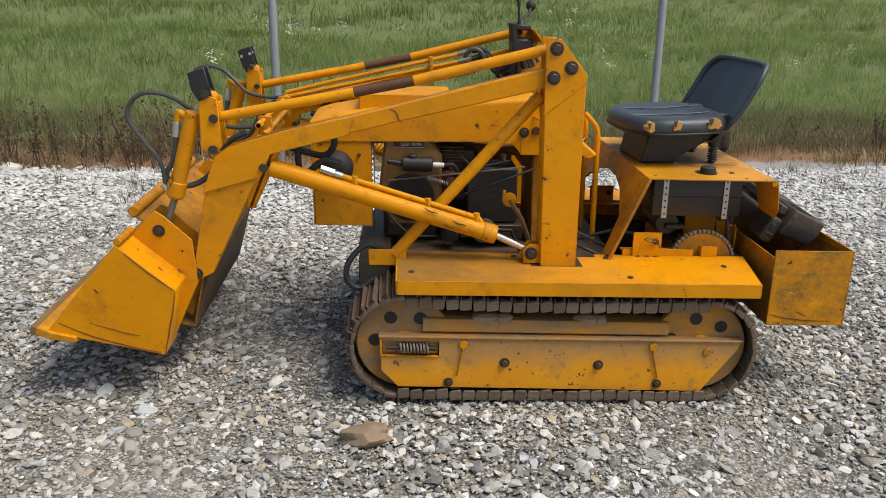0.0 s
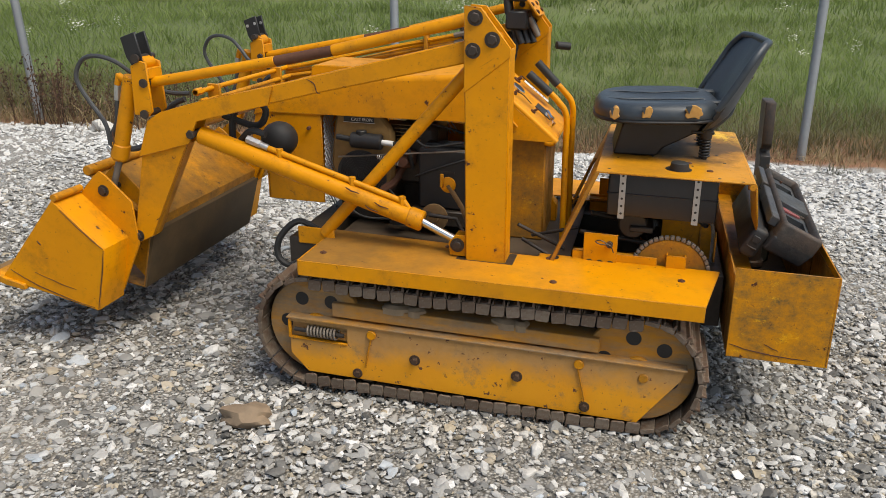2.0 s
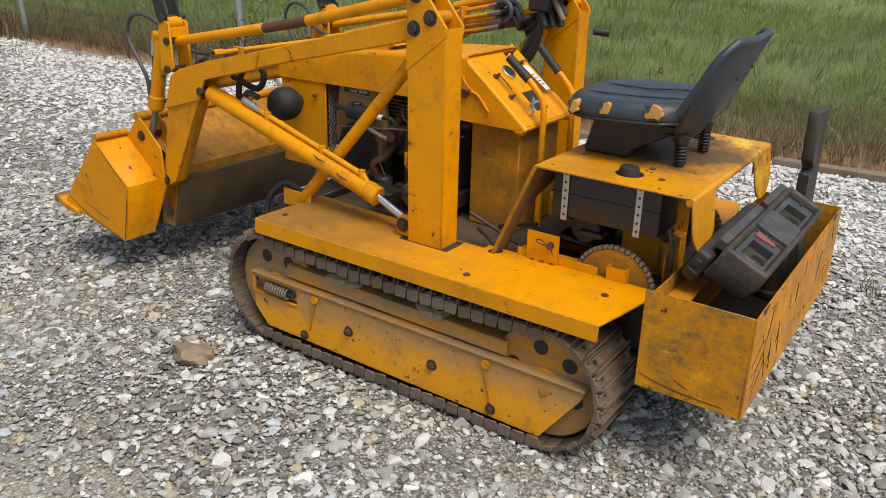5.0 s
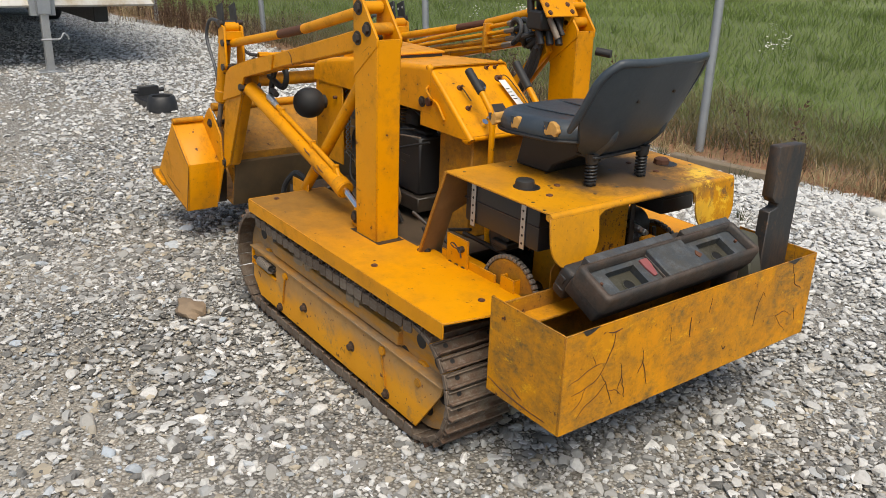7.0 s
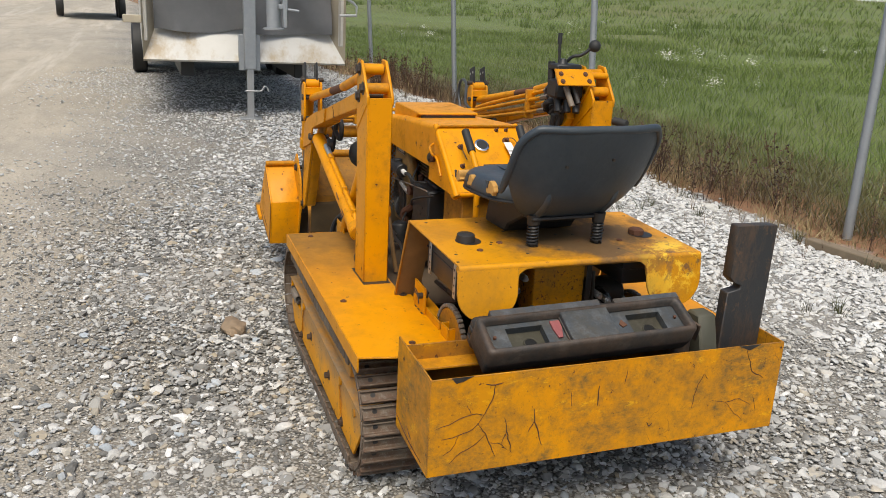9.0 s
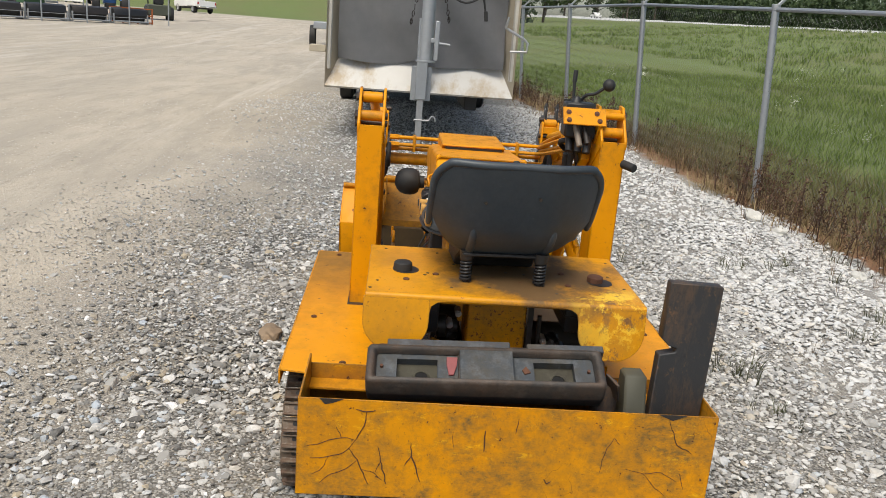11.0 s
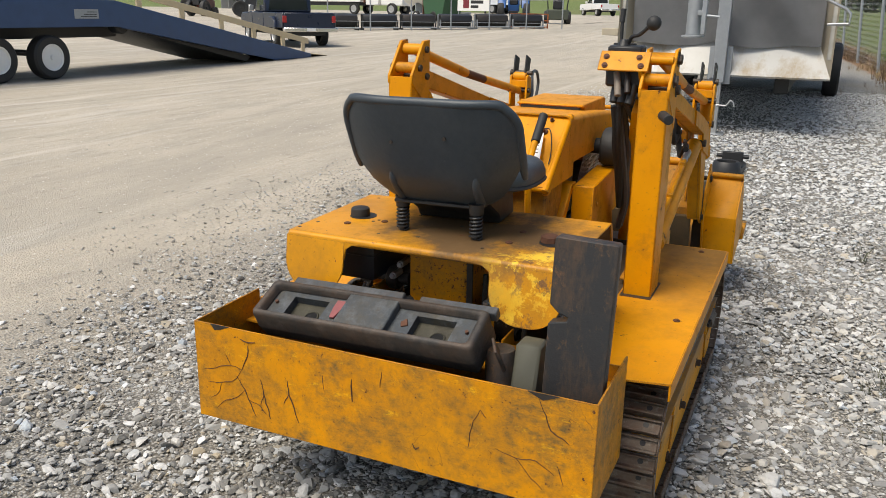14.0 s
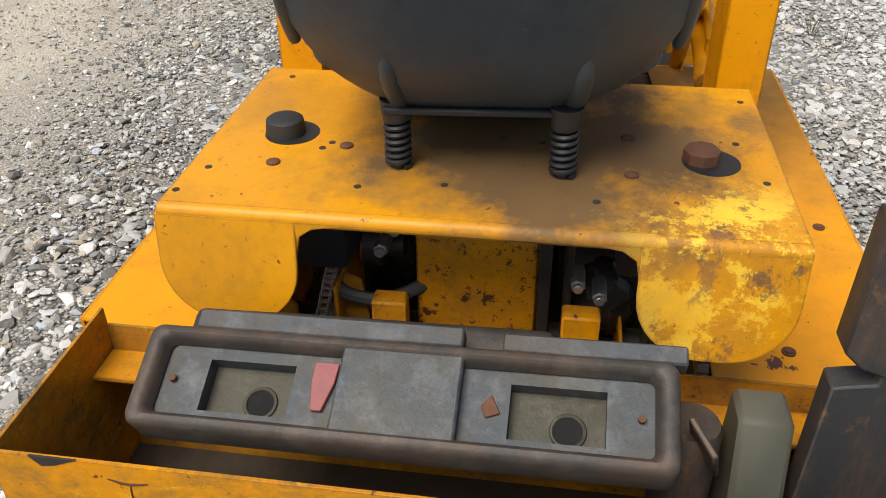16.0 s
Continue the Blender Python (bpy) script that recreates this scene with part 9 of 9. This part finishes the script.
def stone_template(seed, fine=1):
    """A crushed stone: a lump cut by a few rough planes."""
    r = np.random.default_rng(seed)
    bm = bmesh.new()
    bmesh.ops.create_icosphere(bm, subdivisions=fine, radius=1.0)
    v = np.array([q.co[:] for q in bm.verts])
    f = np.array([[q.index for q in t.verts] for t in bm.faces])
    bm.free()
    v = v * (1 + r.uniform(-0.10, 0.10, (len(v), 1)) * (1.5 if fine == 1 else 0.5))
    for k in range(7):
        d = r.normal(0, 1, 3)
        d /= np.linalg.norm(d)
        v = v - np.maximum(0, v @ d - r.uniform(0.34, 0.72))[:, None] * d
    return v * 1.32 * np.array([1.0, r.uniform(0.62, 0.95), r.uniform(0.34, 0.58)]), f


def pebble_template(seed):
    r = np.random.default_rng(seed)
    v = np.array([(1, 0, 0), (-1, 0, 0), (0, 1, 0), (0, -1, 0), (0, 0, 1), (0, 0, -1)], float) * (1 + r.uniform(-0.3, 0.3, (6, 1)))
    f = np.array([(0, 2, 4), (2, 1, 4), (1, 3, 4), (3, 0, 4), (2, 0, 5), (1, 2, 5), (3, 1, 5), (0, 3, 5)])
    return v * np.array([1.0, 0.8, 0.6]), f


def chip_template(seed):
    """A broken stone: a skewed block with uneven corners."""
    r = np.random.default_rng(seed)
    v = np.array([(a, b, c) for a in (-1, 1) for b in (-1, 1) for c in (-1, 1)], float)
    v *= 0.72 * (1 + r.uniform(-0.34, 0.28, (8, 3)))
    v[:, 0] += v[:, 1] * r.uniform(-0.4, 0.4)
    v[r.integers(0, 8)] *= 0.45
    f = np.array([(0, 1, 3), (0, 3, 2), (4, 6, 7), (4, 7, 5), (0, 4, 5), (0, 5, 1), (2, 3, 7), (2, 7, 6), (0, 2, 6), (0, 6, 4), (1, 5, 7), (1, 7, 3)])
    return v * np.array([1.1, r.uniform(0.65, 0.95), r.uniform(0.42, 0.72)]), f


stones = [stone_template(i) for i in range(16)]
lumps = [stone_template(60 + i, 2) for i in range(16)]
chips = [chip_template(30 + i) for i in range(6)] + [pebble_template(40 + i) for i in range(10)]
pebbles = [pebble_template(i) for i in range(8)]
M_GRAVEL = gravel_material()
M_FINES = gravel_material("tan_stone_fines", 0.42, (0.40, 0.355, 0.285))
# the same limestone, coloured lighter where far gravel catches the sky
M_SKYLIT = gravel_material("sky_brightened_limestone", 0.36)


def drive_share(x, y):
    """How far a place lies in the bare dirt drive, 0 to 1."""
    lim = 1.95 - 0.35 * smoothstep(-4.0, 0.6, x)
    return smoothstep(-0.5, 1.7, lim - y + 0.5 * np.sin(x * 0.9) + 0.3 * np.sin(y * 2.3 + x))


def scatter(name, n, x0, x1, y0, y1, r0, r1, label, rng, power=2.2, shapes=None, mat=None):
    x, y = rng.uniform(x0, x1, n), rng.uniform(y0, y1, n)
    keep = (rng.uniform(0, 1, n) > drive_share(x, y) ** 0.55) & (y < edge_y(x) + rng.normal(0, 0.06, n))
    patch = 0.5 + 0.5 * np.sin(x * 1.7 + 2 * np.sin(y * 1.3)) * np.cos(y * 1.9)
    keep &= rng.uniform(0, 1, n) < 0.55 + 0.45 * patch
    x, y = x[keep], y[keep]
    r = (r0 + (r1 - r0) * rng.uniform(0, 1, len(x)) ** power) * (1 - 0.35 * smoothstep(2.2, 0.4, y + 0.3 * np.minimum(x, 0.5)))
    size = r[:, None] * np.stack([rng.uniform(0.85, 1.25, len(x)), rng.uniform(0.85, 1.2, len(x)), rng.uniform(0.8, 1.2, len(x))], -1)
    return lay(name, mat or M_GRAVEL, shapes or stones, x, y, size, label, "gravel", 0.0065, rng, 0.25)


rng = np.random.default_rng(41)
n = 9000
x, y = rng.uniform(-9, 3.4, n), 2.0 - 7 * rng.uniform(0, 1, n) ** 1.6
r = 0.0035 + 0.011 * rng.uniform(0, 1, n) ** 3
lay("drive_pebbles", gravel_material("dusty_drive_stones", 0.55, (0.56, 0.52, 0.45)), pebbles, x, y, np.repeat(r[:, None], 3, 1), "small stones trodden into the dirt drive", "gravel", 0.003, rng, 0.25)
scatter("gravel", 40000, -3.4, 3.4, 0.2, 5.2, 0.0076, 0.0205, "loose grey and white crushed limestone gravel", np.random.default_rng(21), 1.7)
scatter("coarse_gravel", 4600, -3.4, 3.4, 0.9, 5.2, 0.0155, 0.032, "larger broken limestone pieces among the gravel", np.random.default_rng(28), 1.9, lumps)
scatter("broken_stone", 6000, -3.4, 3.4, 0.7, 5.2, 0.0135, 0.023, "broken limestone pieces lying on the gravel", np.random.default_rng(29), 1.8)
scatter("gravel_chips", 52000, -3.4, 3.4, 0.2, 5.2, 0.0052, 0.0108, "small broken limestone chips", np.random.default_rng(31), 1.2, chips)
scatter("fine_gravel", 42000, -2.6, 3.2, 0.6, 4.8, 0.0035, 0.0095, "fine tan stone chips between the gravel", np.random.default_rng(26), 1.5, pebbles, M_FINES)
scatter("gravel_edge", 23000, -3.4, 5.0, 5.2, 7.0, 0.010, 0.028, "pale gravel towards the fence, coloured brighter for sky bounce", np.random.default_rng(22), 2.0, stones, M_SKYLIT)
scatter("gravel_far", 36000, -12.0, -3.4, 0.5, 6.8, 0.013, 0.034, "pale gravel under the trailer, coloured brighter for sky bounce", np.random.default_rng(23), 2.2, pebbles + stones[:3], M_SKYLIT)
scatter("gravel_near", 9000, -3.4, 3.4, -1.6, 0.2, 0.007, 0.026, "loose gravel at the edge of the drive", np.random.default_rng(24), 2.4, pebbles)
scatter("gravel_rear", 9000, 3.4, 5.4, 1.0, 5.2, 0.0085, 0.034, "loose gravel behind the machine", np.random.default_rng(25), 2.9)
scatter("gravel_beyond", 26000, 5.0, 9.5, 0.6, 7.2, 0.010, 0.028, "grey gravel further along the yard", np.random.default_rng(27), 2.0, pebbles)
